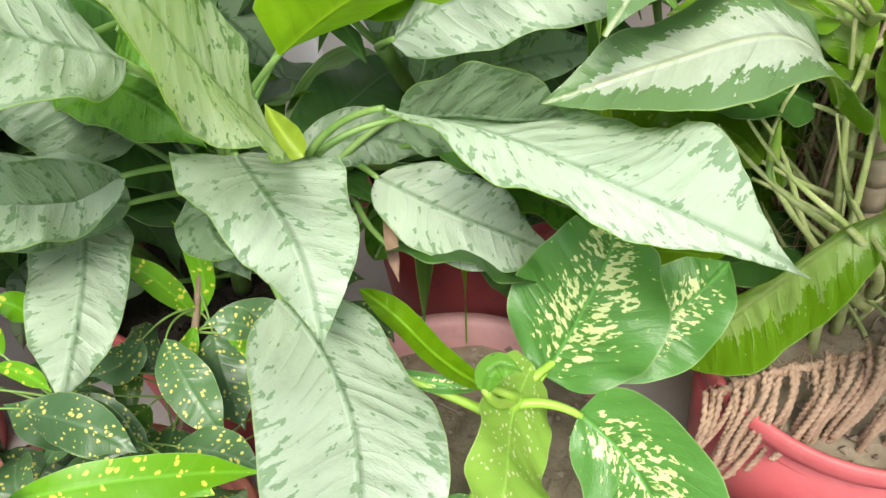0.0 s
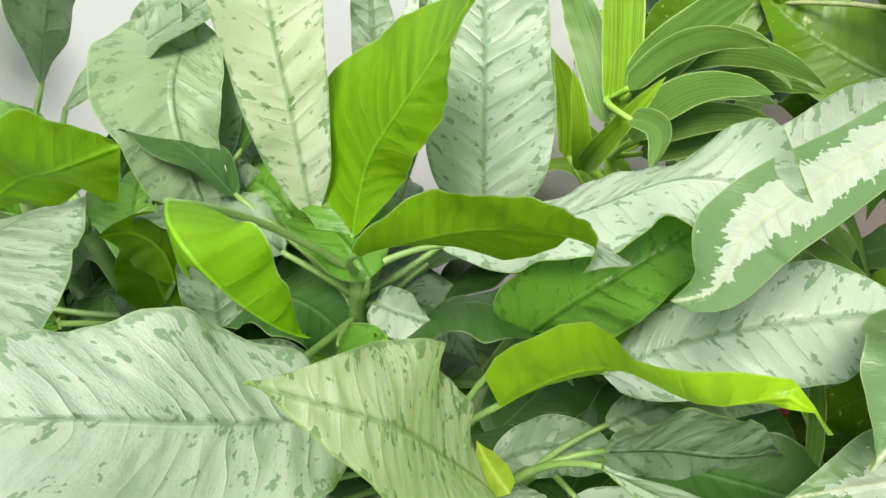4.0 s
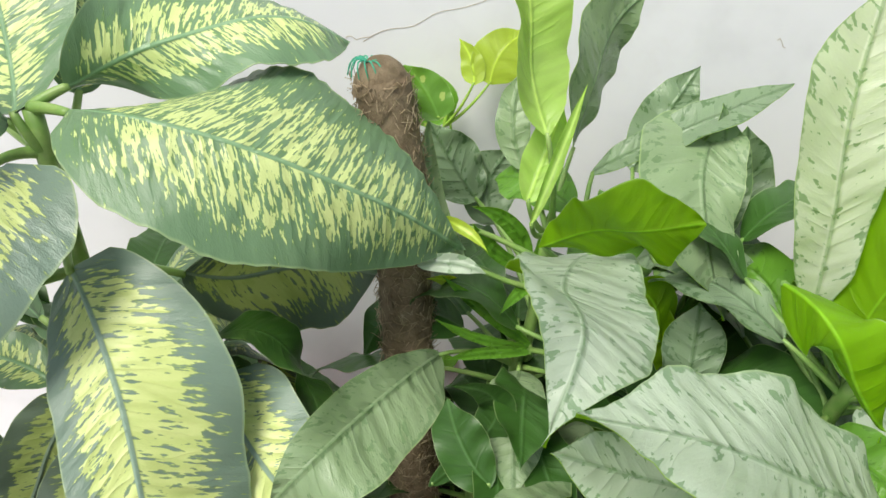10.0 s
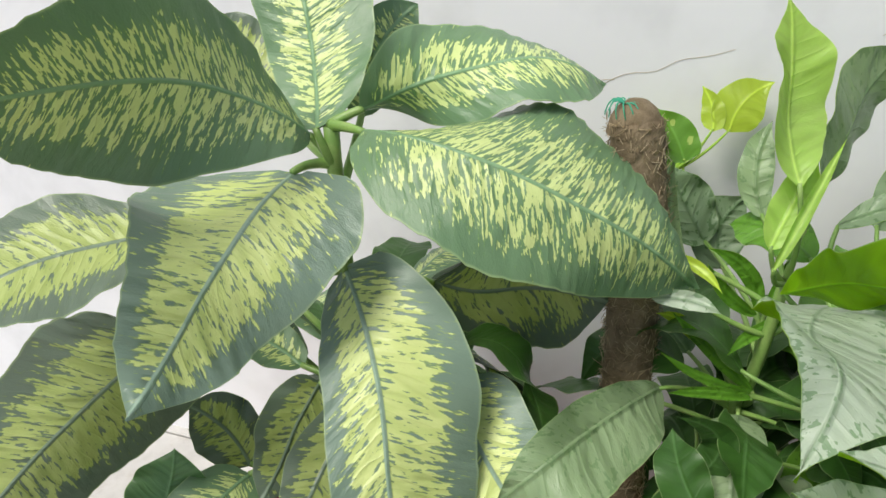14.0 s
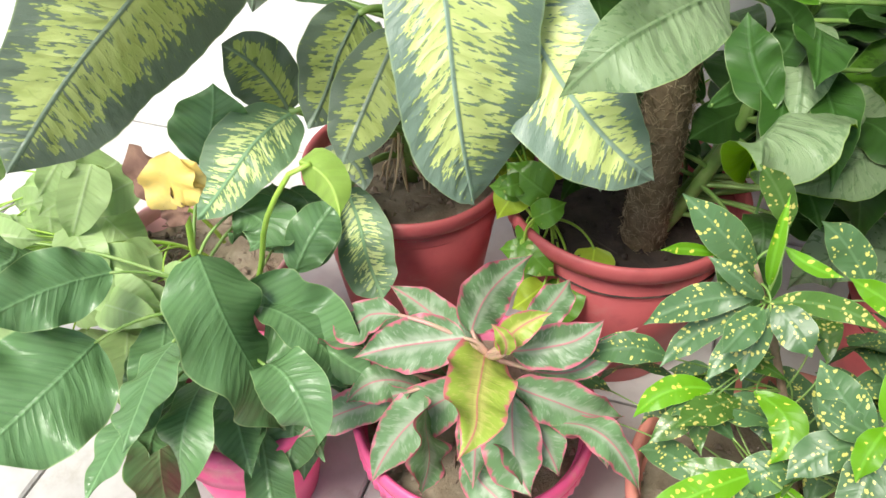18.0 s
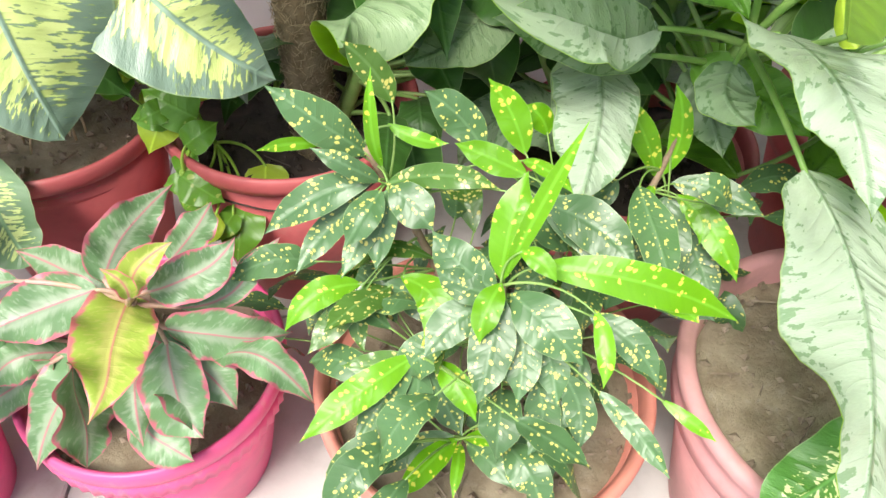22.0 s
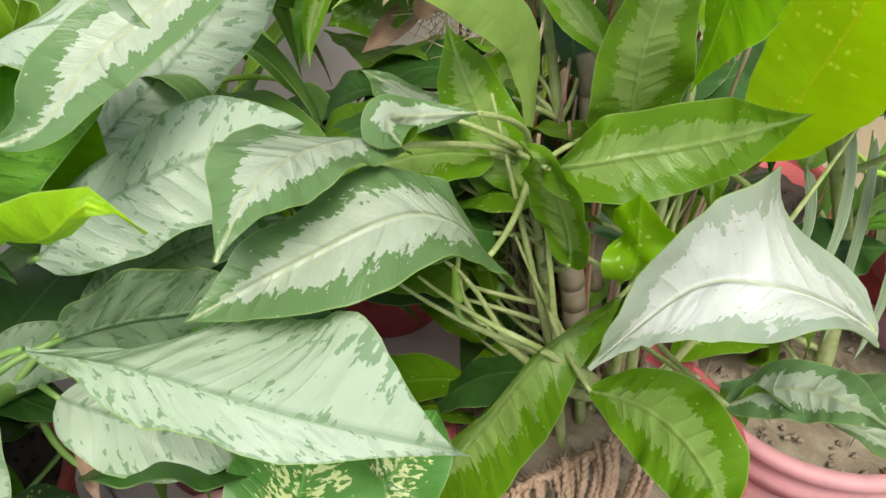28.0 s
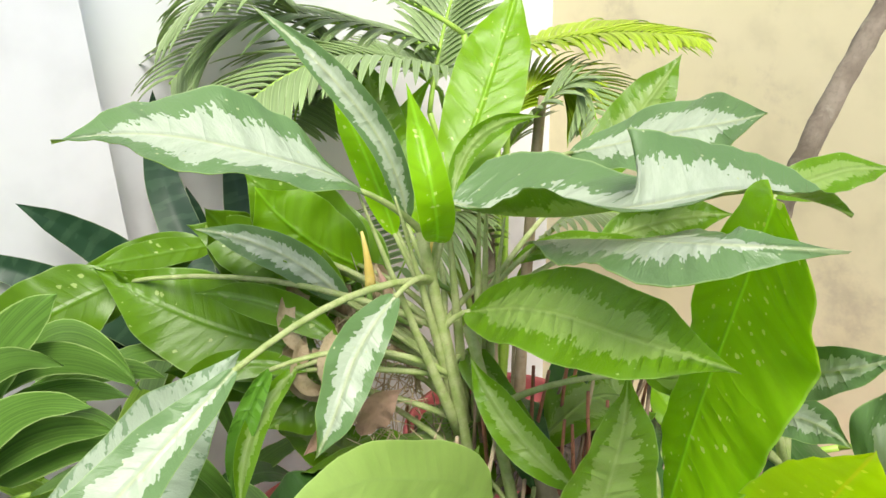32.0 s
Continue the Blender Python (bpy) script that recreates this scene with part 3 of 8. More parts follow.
# ---- plants: a plant knows its stems and how its leaf stalks look ----
class Plant:
    def __init__(self, name, label, category, stems, stalk, thick, group=""):
        self.thing = thing(name, label, category, group)
        self.stems, self.stalk, self.thick = [glide(s, np.linspace(0, 1, 15)) for s in stems], stalk, thick

    def grow(self, r0, r1, material="", label="", bumps=0.06):
        for s in self.stems:
            tube("stem", s[::2], r0, r1, material or self.stalk, self.thing, label, 16, 9, bumps)
        return self

    def join(self, p, t):
        """Where on the stems a stalk from p that leaves the blade against t would start."""
        p, t = np.array(p), np.array(t)
        best = min(((np.linalg.norm(q - p + t * 0.05) + 0.7 * max(0.0, q[2] - p[2] + 0.02), tuple(q)) for s in self.stems for q in s))
        return np.array(best[1])


def leaf(plant, style, points, width, facing, fold=0.0, dark=0, vein=0, blunt=0, edge=0, wave=0.03, stalk=1, twist=None, lean=0.0, grow=None):
    top, under, shape = STYLES.get(style, (style, style, 0))
    # silver leaves marked dark take the copy with shade in its colour
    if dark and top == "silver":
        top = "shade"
    if blunt:
        shape = 2 if blunt == 1 else blunt
    wave = 0.055 if top in ("plain", "red", "redy") else wave
    wave = 0.012 if top.startswith("dief") else wave
    small = shape in (3, 4) or width < 0.035
    nu, nv = (14, 6) if small else (44, 14)
    ob, foot, way = blade("leaf", points, width, facing, top, under, shape, plant.thing, fold, 0.012 if shape == 5 else wave, nu, nv, 0.0, twist, lean, grow, 0.009 if top in ("silver", "pale", "shade", "dull", "green") else 0.009)
    if stalk and plant.stems:
        end = plant.join(foot, way)
        gap = np.linalg.norm(end - foot)
        if gap > 0.006:
            r = plant.thick
            tube("petiole", [foot + way * 0.003, (foot + end) / 2 + np.array((0, 0, 0.05 * gap)) - way * min(0.12 * gap, 0.012), end], r * 0.62, r, plant.stalk, ob, "", 8, 7)
    return ob


# ---- the setting ----
WALL = Matrix.Translation((-0.184, 1.036, 0)) @ Matrix.Rotation(radians(24.0), 4, "Z")


def slab(name, x0, x1, y0, y1, z0, z1, material, label, category="wall"):
    """An upright block in the wall's own axes: x along it, y into it."""
    v = [WALL @ Vector((x, y, z)) for z in (z0, z1) for x, y in ((x0, y0), (x1, y0), (x1, y1), (x0, y1))]
    ob = mesh_object(name, v, [(3, 2, 1, 0), (4, 5, 6, 7), (0, 1, 5, 4), (1, 2, 6, 5), (2, 3, 7, 6), (3, 0, 4, 7)], material, smooth=False)
    return tagged(ob, label, category, kind="structure")


slab("wall_back", -4.0, 0.0, 0.0, 0.2, 0.0, 2.6, "white_wall", "white painted plaster wall with scuffs and fine cracks")
slab("wall_pillar", 0.0, 0.305, -0.03, 0.2, 0.0, 2.6, "white_wall", "white painted pillar at the wall's end")
slab("wall_far", 0.305, 1.20, 0.03, 0.2, 0.0, 2.6, "white_wall", "white painted wall set further back")
slab("wall_cream", 1.20, 1.32, -3.5, 0.2, 0.0, 1.1, "cream_wall", "low cream painted wall with cracks and damp stains")

ground = mesh_object("ground", [(-60, -60, -0.012), (60, -60, -0.012), (60, 60, -0.012), (-60, 60, -0.012)], [(0, 1, 2, 3)], "joint", smooth=False)
tagged(ground, "grey cement ground under the floor tiles", "floor", kind="structure")


def floor_tiles():
    """Square pale tiles laid along the wall, with recessed joints."""
    floor = thing("floor", "pale worn stone floor tiles with dark joints", "floor", kind="structure")
    s, g = 0.40, 0.004
    data = None
    for i in range(-7, 10):
        for j in range(-7, 3):
            if data is None:
                x, b = s / 2 - g / 2, 0.003
                v = [(-x, -x, -0.012), (x, -x, -0.012), (x, x, -0.012), (-x, x, -0.012), (-x, -x, -b), (x, -x, -b), (x, x, -b), (-x, x, -b), (-x + b, -x + b, 0), (x - b, -x + b, 0), (x - b, x - b, 0), (-x + b, x - b, 0)]
                f = [(a, (a + 1) % 4, 4 + (a + 1) % 4, 4 + a) for a in range(4)] + [(4 + a, 4 + (a + 1) % 4, 8 + (a + 1) % 4, 8 + a) for a in range(4)] + [(8, 9, 10, 11)]
                o = mesh_object("tile", v, f, "floor", floor, smooth=False)
                data = o.data
            else:
                o = new("tile", data)
                o.parent = floor
            o.matrix_local = WALL @ Matrix.Translation((i * s + 0.13, j * s - 0.22, random.uniform(-0.0006, 0.0006)))


# ---- pots ----
def pot(label, at, r, h, material, soil="soil", style="lip", fill=0.035, group="plant pots", flutes=0.0):
    """A plastic pot: tapered body, rolled lip or banded collar, and its soil."""
    p = thing("plant_pot", label, "plant pot", group)
    foot = r * 0.70
    wall = 0.005
    if style == "band":
        k = h - 0.05
        body = [(foot - 0.02, 0.0), (foot, 0.002), (r * 0.91, k), (r * 0.91 - wall, k + 0.001), (foot - wall, 0.01)]
        rim = [(r * 0.905, k - 0.006), (r * 0.965, k - 0.004), (r * 0.97, k + 0.012), (r * 0.955, k + 0.016), (r * 0.955, k + 0.03), (r * 0.985, k + 0.034), (r, h - 0.006), (r - 0.003, h), (r - 0.014, h), (r - 0.018, h - 0.006), (r * 0.86, k - 0.01)]
    else:
        k = h - 0.022
        body = [(foot - 0.02, 0.0), (foot, 0.002), (r * 0.93, k), (r * 0.93 - wall, k + 0.001), (foot - wall, 0.01)]
        rim = [(r * 0.925, k - 0.004), (r * 0.985, k), (r * 0.998, k + 0.008), (r, h - 0.007), (r * 0.99, h - 0.001), (r * 0.965, h + 0.001), (r * 0.935, h - 0.003), (r * 0.915, h - 0.012), (r * 0.90, k - 0.03)]
    lathe("body", body, (*at, 0.0), material, p, "", 64, 0.004)
    if flutes:
        lathe("fluted_band", [(r * 0.90, k - 0.03), (r * 0.955, k - 0.028), (r * 0.965, k - 0.004), (r * 0.90, k - 0.002)], (*at, 0.0), material, p, "ribbed band under the lip", 128, 0.0, flutes)
    lathe("rim", rim, (*at, 0.0), material, p, "", 64, 0.004)
    if soil:
        z = h - fill
        rs = r * 0.92
        verts, faces = [(at[0], at[1], z + 0.004)], []
        nr, ns = 9, 40
        for i in range(1, nr + 1):
            for k2 in range(ns):
                a = 2 * math.pi * k2 / ns
                q = Vector((at[0] + rs * i / nr * math.cos(a), at[1] + rs * i / nr * math.sin(a), 0))
                verts.append((q.x, q.y, z + 0.010 * noise.noise(q * 40) + 0.005 * noise.noise(q * 130) - 0.004 * i / nr))
        for k2 in range(ns):
            faces.append((0, 1 + k2, 1 + (k2 + 1) % ns))
            for i in range(nr - 1):
                a, b = 1 + i * ns + k2, 1 + i * ns + (k2 + 1) % ns
                faces.append((a, a + ns, b + ns, b))
        mesh_object("soil", verts, faces, soil, p, "dry crumbly soil")
        rng = random.Random(int(1000 * abs(at[0])))
        verts, faces = [], []
        for _ in range(150):
            a, d, q = rng.uniform(0, 6.28), rs * math.sqrt(rng.random()) * 0.97, rng.uniform(0.002, 0.006)
            c = Vector((at[0] + d * math.cos(a), at[1] + d * math.sin(a), z + rng.uniform(0.001, 0.006)))
            k3 = len(verts)
            for s3 in ((1, 0, 0), (-1, 0, 0), (0, 1, 0), (0, -1, 0), (0, 0, 1), (0, 0, -1)):
                verts.append(c + Vector(s3) * q * rng.uniform(0.5, 1.3))
            faces += [tuple(k3 + j for j in f) for f in ((0, 2, 4), (2, 1, 4), (1, 3, 4), (3, 0, 4), (2, 0, 5), (1, 2, 5), (3, 1, 5), (0, 3, 5))]
        for _ in range(26):
            a, d, w = rng.uniform(0, 6.28), rs * math.sqrt(rng.random()) * 0.8, rng.uniform(0, 6.28)
            c = Vector((at[0] + d * math.cos(a), at[1] + d * math.sin(a), z + 0.007))
            g = Vector((math.cos(w), math.sin(w), rng.uniform(-0.1, 0.1))) * rng.uniform(0.006, 0.02)
            o = Vector((-g.y, g.x, 0)).normalized() * 0.0009
            k3 = len(verts)
            verts += [c - g + o, c - g - o, c + g - o, c + g + o, c - g + Vector((0, 0, 0.0015)), c + g + Vector((0, 0, 0.0015))]
            faces += [(k3, k3 + 4, k3 + 5, k3 + 3), (k3 + 4, k3 + 1, k3 + 2, k3 + 5)]
        crumbs = mesh_object("soil_crumb", verts, faces, "crumb" if soil == "soil" else soil, p, "", False)
        crumbs["kind"] = "stuff"
    return p


pot("bright pink plastic pot with a fluted lip, on the floor", (-0.61, 0.172), 0.131, 0.195, "pink_pot", "soil", "lip", 0.03, flutes=0.022)
pot("faded orange plastic pot with a rolled lip", (-0.30, 0.272), 0.161, 0.215, "orange_pot", "soil", "lip", 0.035)
pot("faded pink plastic pot with a double worn rim", (0.017, 0.378), 0.163, 0.25, "pale_pot", "soil", "band", 0.03)
pot("dark red plastic pot with a wide lip", (-0.91, 0.388), 0.143, 0.25, "red_pot", "soil", "lip", 0.03)
pot("dark red plastic pot filled with black soil", (-0.648, 0.515), 0.156, 0.26, "red_pot", "dark_soil", "lip", 0.05)
pot("red plastic pot with rope hanging over its lip", (0.40, 0.495), 0.153, 0.26, "red_pot", "soil", "lip", 0.02)
pot("small pink plastic pot with a worn pale rim", (0.312, 0.257), 0.115, 0.155, "pink_pot", "soil", "band", 0.06)
pot("red plastic pot standing behind the others", (0.03, 0.80), 0.145, 0.255, "red_pot", "dark_soil", "band", 0.04)
pot("red plastic pot standing in the back row", (-0.25, 0.62), 0.142, 0.255, "red_pot", "dark_soil", "lip", 0.04)
pot("bright pink pot half hidden under long leaves", (-0.82, 0.025), 0.092, 0.175, "pink_pot", "soil", "band", 0.03)
pot("brownish pink pot full of pale creeping leaves", (-1.03, 0.13), 0.12, 0.20, "pale_pot", "soil", "lip", 0.03)
pot("faded pink pot with dry weeds in its soil", (0.68, 0.50), 0.15, 0.25, "pale_pot", "soil", "band", 0.03)
pot("pale pink pot standing on the floor", (0.545, 0.255), 0.11, 0.16, "pale_pot", "soil", "lip", 0.03)

# ---- plants ----
silver_ag = Plant("silver_aglaonema", "aglaonema with silver leaves flecked dark green", "plant", [[(-0.25, 0.61, 0.22), (-0.25, 0.60, 0.42), (-0.22, 0.55, 0.62)], [(-0.22, 0.60, 0.22), (-0.20, 0.55, 0.36), (-0.17, 0.50, 0.47)], [(-0.28, 0.64, 0.22), (-0.35, 0.63, 0.45), (-0.40, 0.61, 0.64)], [(-0.30, 0.61, 0.22), (-0.40, 0.58, 0.46), (-0.44, 0.56, 0.64)]], "ag_stalk", 0.0036).grow(0.011, 0.007)
silver_ag_b = Plant("silver_aglaonema", "aglaonema with large silver-green ribbed leaves", "plant", [[(0.0, 0.78, 0.22), (-0.05, 0.62, 0.38), (-0.108, 0.465, 0.49)], [(0.02, 0.79, 0.22), (-0.02, 0.68, 0.40), (-0.05, 0.58, 0.53)]], "ag_stalk", 0.0036).grow(0.011, 0.007)
second_ag = Plant("mottled_aglaonema", "aglaonema with upright lime and drooping mottled leaves", "plant", [[(-0.60, 0.55, 0.22), (-0.54, 0.58, 0.42), (-0.505, 0.585, 0.66)], [(-0.59, 0.52, 0.22), (-0.55, 0.56, 0.36), (-0.52, 0.575, 0.55)]], "stalk", 0.0035).grow(0.009, 0.006)
dieff = Plant("dieffenbachia", "dieffenbachia with dark leaves streaked yellow along the veins", "plant", [[(-0.90, 0.39, 0.22), (-0.885, 0.36, 0.5), (-0.865, 0.33, 0.80)]], "stalk", 0.006).grow(0.012, 0.008)
speck_dieff = Plant("small_dieffenbachia", "young dieffenbachia with green leaves speckled cream", "plant", [[(0.03, 0.375, 0.22), (0.04, 0.35, 0.30), (0.05, 0.33, 0.395)]], "lime_stalk", 0.0045).grow(0.009, 0.007)
white_ag = Plant("white_centred_aglaonema", "tall aglaonema with white-centred green leaves and cane stems", "plant", [[(0.40, 0.52, 0.23), (0.40, 0.60, 0.45), (0.37, 0.68, 0.72)], [(0.37, 0.50, 0.23), (0.36, 0.55, 0.40), (0.33, 0.56, 0.56)], [(0.43, 0.48, 0.23), (0.45, 0.53, 0.42), (0.47, 0.55, 0.58)], [(0.38, 0.53, 0.23), (0.37, 0.66, 0.55), (0.34, 0.70, 0.80)]], "pale_stalk", 0.0032).grow(0.006, 0.0045, "pale_stalk", "pale ringed cane")
white_ag_b = Plant("white_centred_aglaonema", "aglaonema with broad grey-green white-centred leaves", "plant", [[(0.68, 0.50, 0.22), (0.66, 0.52, 0.42), (0.60, 0.56, 0.60)]], "pale_stalk", 0.0045).grow(0.010, 0.008)
red_ag = Plant("red_aglaonema", "bushy aglaonema with pink-edged green leaves", "plant", [[(-0.605, 0.17, 0.17), (-0.595, 0.165, 0.25), (-0.583, 0.155, 0.31)]], "pink_stalk", 0.003).grow(0.008, 0.006)
peace_lily = Plant("peace_lily", "peace lily with glossy ribbed dark green leaves", "plant", [[(-0.83, 0.03, 0.16), (-0.84, 0.035, 0.22), (-0.85, 0.04, 0.28)], [(-0.86, 0.05, 0.16), (-0.89, 0.05, 0.22), (-0.91, 0.05, 0.26)]], "stalk", 0.0025)
croton = Plant("croton", "bushy croton with glossy leaves spotted yellow", "plant", [[(-0.30, 0.28, 0.18), (-0.36, 0.29, 0.32), (-0.413, 0.272, 0.45)], [(-0.29, 0.28, 0.18), (-0.28, 0.25, 0.30), (-0.28, 0.22, 0.41)], [(-0.31, 0.27, 0.18), (-0.33, 0.24, 0.25), (-0.338, 0.205, 0.31)], [(-0.29, 0.26, 0.18), (-0.29, 0.21, 0.21), (-0.294, 0.178, 0.245)], [(-0.27, 0.30, 0.18), (-0.22, 0.40, 0.30), (-0.20, 0.46, 0.40)], [(-0.29, 0.29, 0.18), (-0.27, 0.33, 0.30), (-0.25, 0.32, 0.40)]], "stalk", 0.0012).grow(0.005, 0.0028, "twig", "brown woody twig")
dracaena = Plant("dracaena", "dracaena with arching strap leaves edged in cream", "plant", [[(0.0, 0.80, 0.22), (-0.02, 0.80, 0.45), (-0.035, 0.79, 0.66)], [(0.04, 0.82, 0.22), (0.06, 0.84, 0.42), (0.06, 0.84, 0.56)]], "lime_stalk", 0.004).grow(0.008, 0.006)
pothos = Plant("pothos", "pothos vine with marbled heart-shaped leaves", "plant", [[(-0.70, 0.56, 0.22), (-0.72, 0.68, 0.45), (-0.70, 0.745, 0.72)], [(-0.71, 0.44, 0.22), (-0.70, 0.40, 0.26), (-0.69, 0.36, 0.25)]], "lime_stalk", 0.0022).grow(0.003, 0.0022)
syngonium = Plant("syngonium", "creeping syngonium with pale green arrow leaves", "plant", [[(-1.0, 0.13, 0.18), (-1.02, 0.08, 0.24), (-1.05, 0.02, 0.26)], [(-1.03, 0.16, 0.18), (-1.06, 0.12, 0.26), (-1.1, 0.08, 0.28)]], "lime_stalk", 0.0016).grow(0.003, 0.002)
snake = Plant("snake_plant", "snake plant with stiff dark banded blades", "plant", [], "stalk", 0.004)
snake_b = Plant("snake_plant", "snake plant blade with a dry tip by the wall", "plant", [], "stalk", 0.004)

# leaves: base to tip, width, facing
leaf(silver_ag_b, "silver", [(-0.041, 0.438, 0.566), (0.04, 0.368, 0.589), (0.11, 0.319, 0.589), (0.196, 0.294, 0.554)], 0.11, (0.63, -0.39, 0.67), fold=-0.26, blunt=6, twist=0.37, lean=0.6, grow=(1.05, 0.91))
leaf(silver_ag_b, "silver", [(-0.053, 0.493, 0.463), (0.009, 0.451, 0.461), (0.091, 0.452, 0.417)], 0.077, (0.15, -0.47, 0.87))
leaf(silver_ag_b, "silver", [(-0.037, 0.517, 0.57), (0.031, 0.511, 0.617), (0.092, 0.51, 0.638), (0.152, 0.52, 0.641)], 0.086, (-0.4, -0.65, 0.65), fold=-0.39, twist=0.4, lean=-0.03, grow=(0.36, 0.2))
leaf(silver_ag_b, "silver", [(-0.015, 0.604, 0.585), (0.078, 0.642, 0.648), (0.164, 0.644, 0.734), (0.192, 0.644, 0.761)], 0.078, (-0.33, -0.76, 0.56))
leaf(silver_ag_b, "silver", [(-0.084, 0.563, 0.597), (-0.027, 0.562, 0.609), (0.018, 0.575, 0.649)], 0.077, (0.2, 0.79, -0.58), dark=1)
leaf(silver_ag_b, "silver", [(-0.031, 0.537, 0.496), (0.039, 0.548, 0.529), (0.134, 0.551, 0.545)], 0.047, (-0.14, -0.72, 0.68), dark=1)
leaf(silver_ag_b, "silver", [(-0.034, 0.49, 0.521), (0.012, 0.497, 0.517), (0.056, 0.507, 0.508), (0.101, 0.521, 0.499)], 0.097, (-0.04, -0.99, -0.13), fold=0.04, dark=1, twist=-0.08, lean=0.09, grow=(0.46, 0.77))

# leaves: base to tip, width, facing
leaf(silver_ag, "silver", [(-0.152, 0.468, 0.504), (-0.12, 0.401, 0.528), (-0.089, 0.351, 0.516), (-0.07, 0.291, 0.497)], 0.115, (0.07, 0.18, 0.98), fold=0.06, twist=0.31, lean=0.12, grow=(0.2, 0.78))
leaf(silver_ag, "silver", [(-0.109, 0.355, 0.472), (-0.064, 0.298, 0.453), (-0.043, 0.193, 0.441), (-0.034, 0.107, 0.407)], 0.118, (-0.11, 0.89, 0.43), fold=0.01, twist=-2.33, lean=-0.04, grow=(0.49, 1.02))
leaf(silver_ag, "pale", [(-0.109, 0.433, 0.532), (-0.135, 0.376, 0.642), (-0.15, 0.318, 0.723), (-0.179, 0.285, 0.773)], 0.115, (0.89, 0.42, -0.17), fold=0.33, twist=-0.18, lean=0.22, grow=(0.74, 0.68))
leaf(silver_ag, "lime", [(-0.105, 0.453, 0.597), (-0.043, 0.442, 0.645), (0.007, 0.394, 0.672), (0.042, 0.372, 0.699), (0.058, 0.371, 0.68)], 0.082, (-0.62, 0.73, -0.28), fold=0.25, blunt=4, wave=0.02, twist=-1.09, lean=-0.25, grow=(0.47, 1.19))
leaf(silver_ag, "silver", [(-0.238, 0.464, 0.488), (-0.289, 0.425, 0.51), (-0.329, 0.397, 0.528), (-0.374, 0.414, 0.517)], 0.107, (0.43, 0.07, 0.9), fold=-0.04, twist=0.84, lean=0.2, grow=(0.58, 0.2))
leaf(silver_ag, "silver", [(-0.19, 0.417, 0.613), (-0.248, 0.343, 0.681), (-0.306, 0.303, 0.716), (-0.363, 0.273, 0.733)], 0.13, (0.49, -0.02, 0.87), fold=0.12, twist=0.66, lean=0.03, grow=(0.68, 0.61))
leaf(silver_ag, "silver", [(-0.289, 0.476, 0.434), (-0.26, 0.387, 0.442), (-0.254, 0.344, 0.434), (-0.25, 0.301, 0.427)], 0.076, (0.25, -0.49, 0.84), fold=-0.12, twist=-0.13, lean=-0.09, grow=(0.2, 0.53))
leaf(silver_ag, "silver", [(-0.117, 0.509, 0.47), (-0.066, 0.531, 0.475), (-0.011, 0.517, 0.468)], 0.049, (0.07, -0.73, 0.68), fold=0.1, dark=1)
leaf(silver_ag, "green", [(-0.096, 0.52, 0.595), (-0.046, 0.513, 0.65), (0.004, 0.531, 0.678), (0.06, 0.547, 0.697)], 0.084, (0.35, -0.8, 0.49), fold=-0.22, twist=0.03, lean=0.02, grow=(0.23, 0.69))
leaf(silver_ag, "silver", [(-0.16, 0.568, 0.639), (-0.063, 0.542, 0.686), (0.008, 0.534, 0.724), (0.077, 0.513, 0.709)], 0.11, (-0.96, 0.16, 0.23), fold=-0.18, twist=-0.21, lean=0.18, grow=(0.71, 0.44))
leaf(silver_ag, "silver_u", [(-0.2, 0.495, 0.68), (-0.103, 0.441, 0.74), (-0.055, 0.387, 0.77), (-0.061, 0.35, 0.782)], 0.068, (0.77, -0.25, 0.58), fold=0.35, twist=0.47, lean=0.28, grow=(0.37, 0.67))
leaf(silver_ag, "pale", [(-0.265, 0.589, 0.648), (-0.269, 0.591, 0.736), (-0.276, 0.601, 0.819), (-0.275, 0.64, 0.9)], 0.078, (0.37, -0.88, 0.29), fold=0.23, twist=0.12, lean=0.04, grow=(0.51, 0.2))
leaf(silver_ag, "silver_u", [(-0.229, 0.573, 0.638), (-0.217, 0.581, 0.688), (-0.175, 0.56, 0.758), (-0.117, 0.534, 0.85)], 0.099, (0.75, 0.65, -0.09), fold=0.16, twist=-1.17, lean=-0.38, grow=(0.71, 0.97))
leaf(silver_ag, "silver", [(-0.133, 0.612, 0.644), (-0.133, 0.631, 0.752), (-0.135, 0.654, 0.823), (-0.138, 0.681, 0.88)], 0.101, (-0.04, -0.96, 0.29), fold=-0.28, twist=-0.12, lean=-0.03, grow=(0.2, 0.43))
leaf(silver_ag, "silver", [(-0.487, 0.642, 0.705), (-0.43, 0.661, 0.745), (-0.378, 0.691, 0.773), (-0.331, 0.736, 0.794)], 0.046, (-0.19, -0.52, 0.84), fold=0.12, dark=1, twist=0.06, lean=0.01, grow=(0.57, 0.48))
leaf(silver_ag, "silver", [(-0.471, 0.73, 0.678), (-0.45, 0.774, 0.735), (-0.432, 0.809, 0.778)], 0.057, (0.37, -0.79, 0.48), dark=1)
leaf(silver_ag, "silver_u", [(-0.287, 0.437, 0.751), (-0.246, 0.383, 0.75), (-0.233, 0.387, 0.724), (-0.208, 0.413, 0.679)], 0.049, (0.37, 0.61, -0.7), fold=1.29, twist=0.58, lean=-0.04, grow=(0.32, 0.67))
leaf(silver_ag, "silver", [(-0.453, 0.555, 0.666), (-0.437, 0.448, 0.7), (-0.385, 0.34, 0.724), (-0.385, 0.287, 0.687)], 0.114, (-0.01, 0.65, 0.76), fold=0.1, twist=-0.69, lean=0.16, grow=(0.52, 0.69))
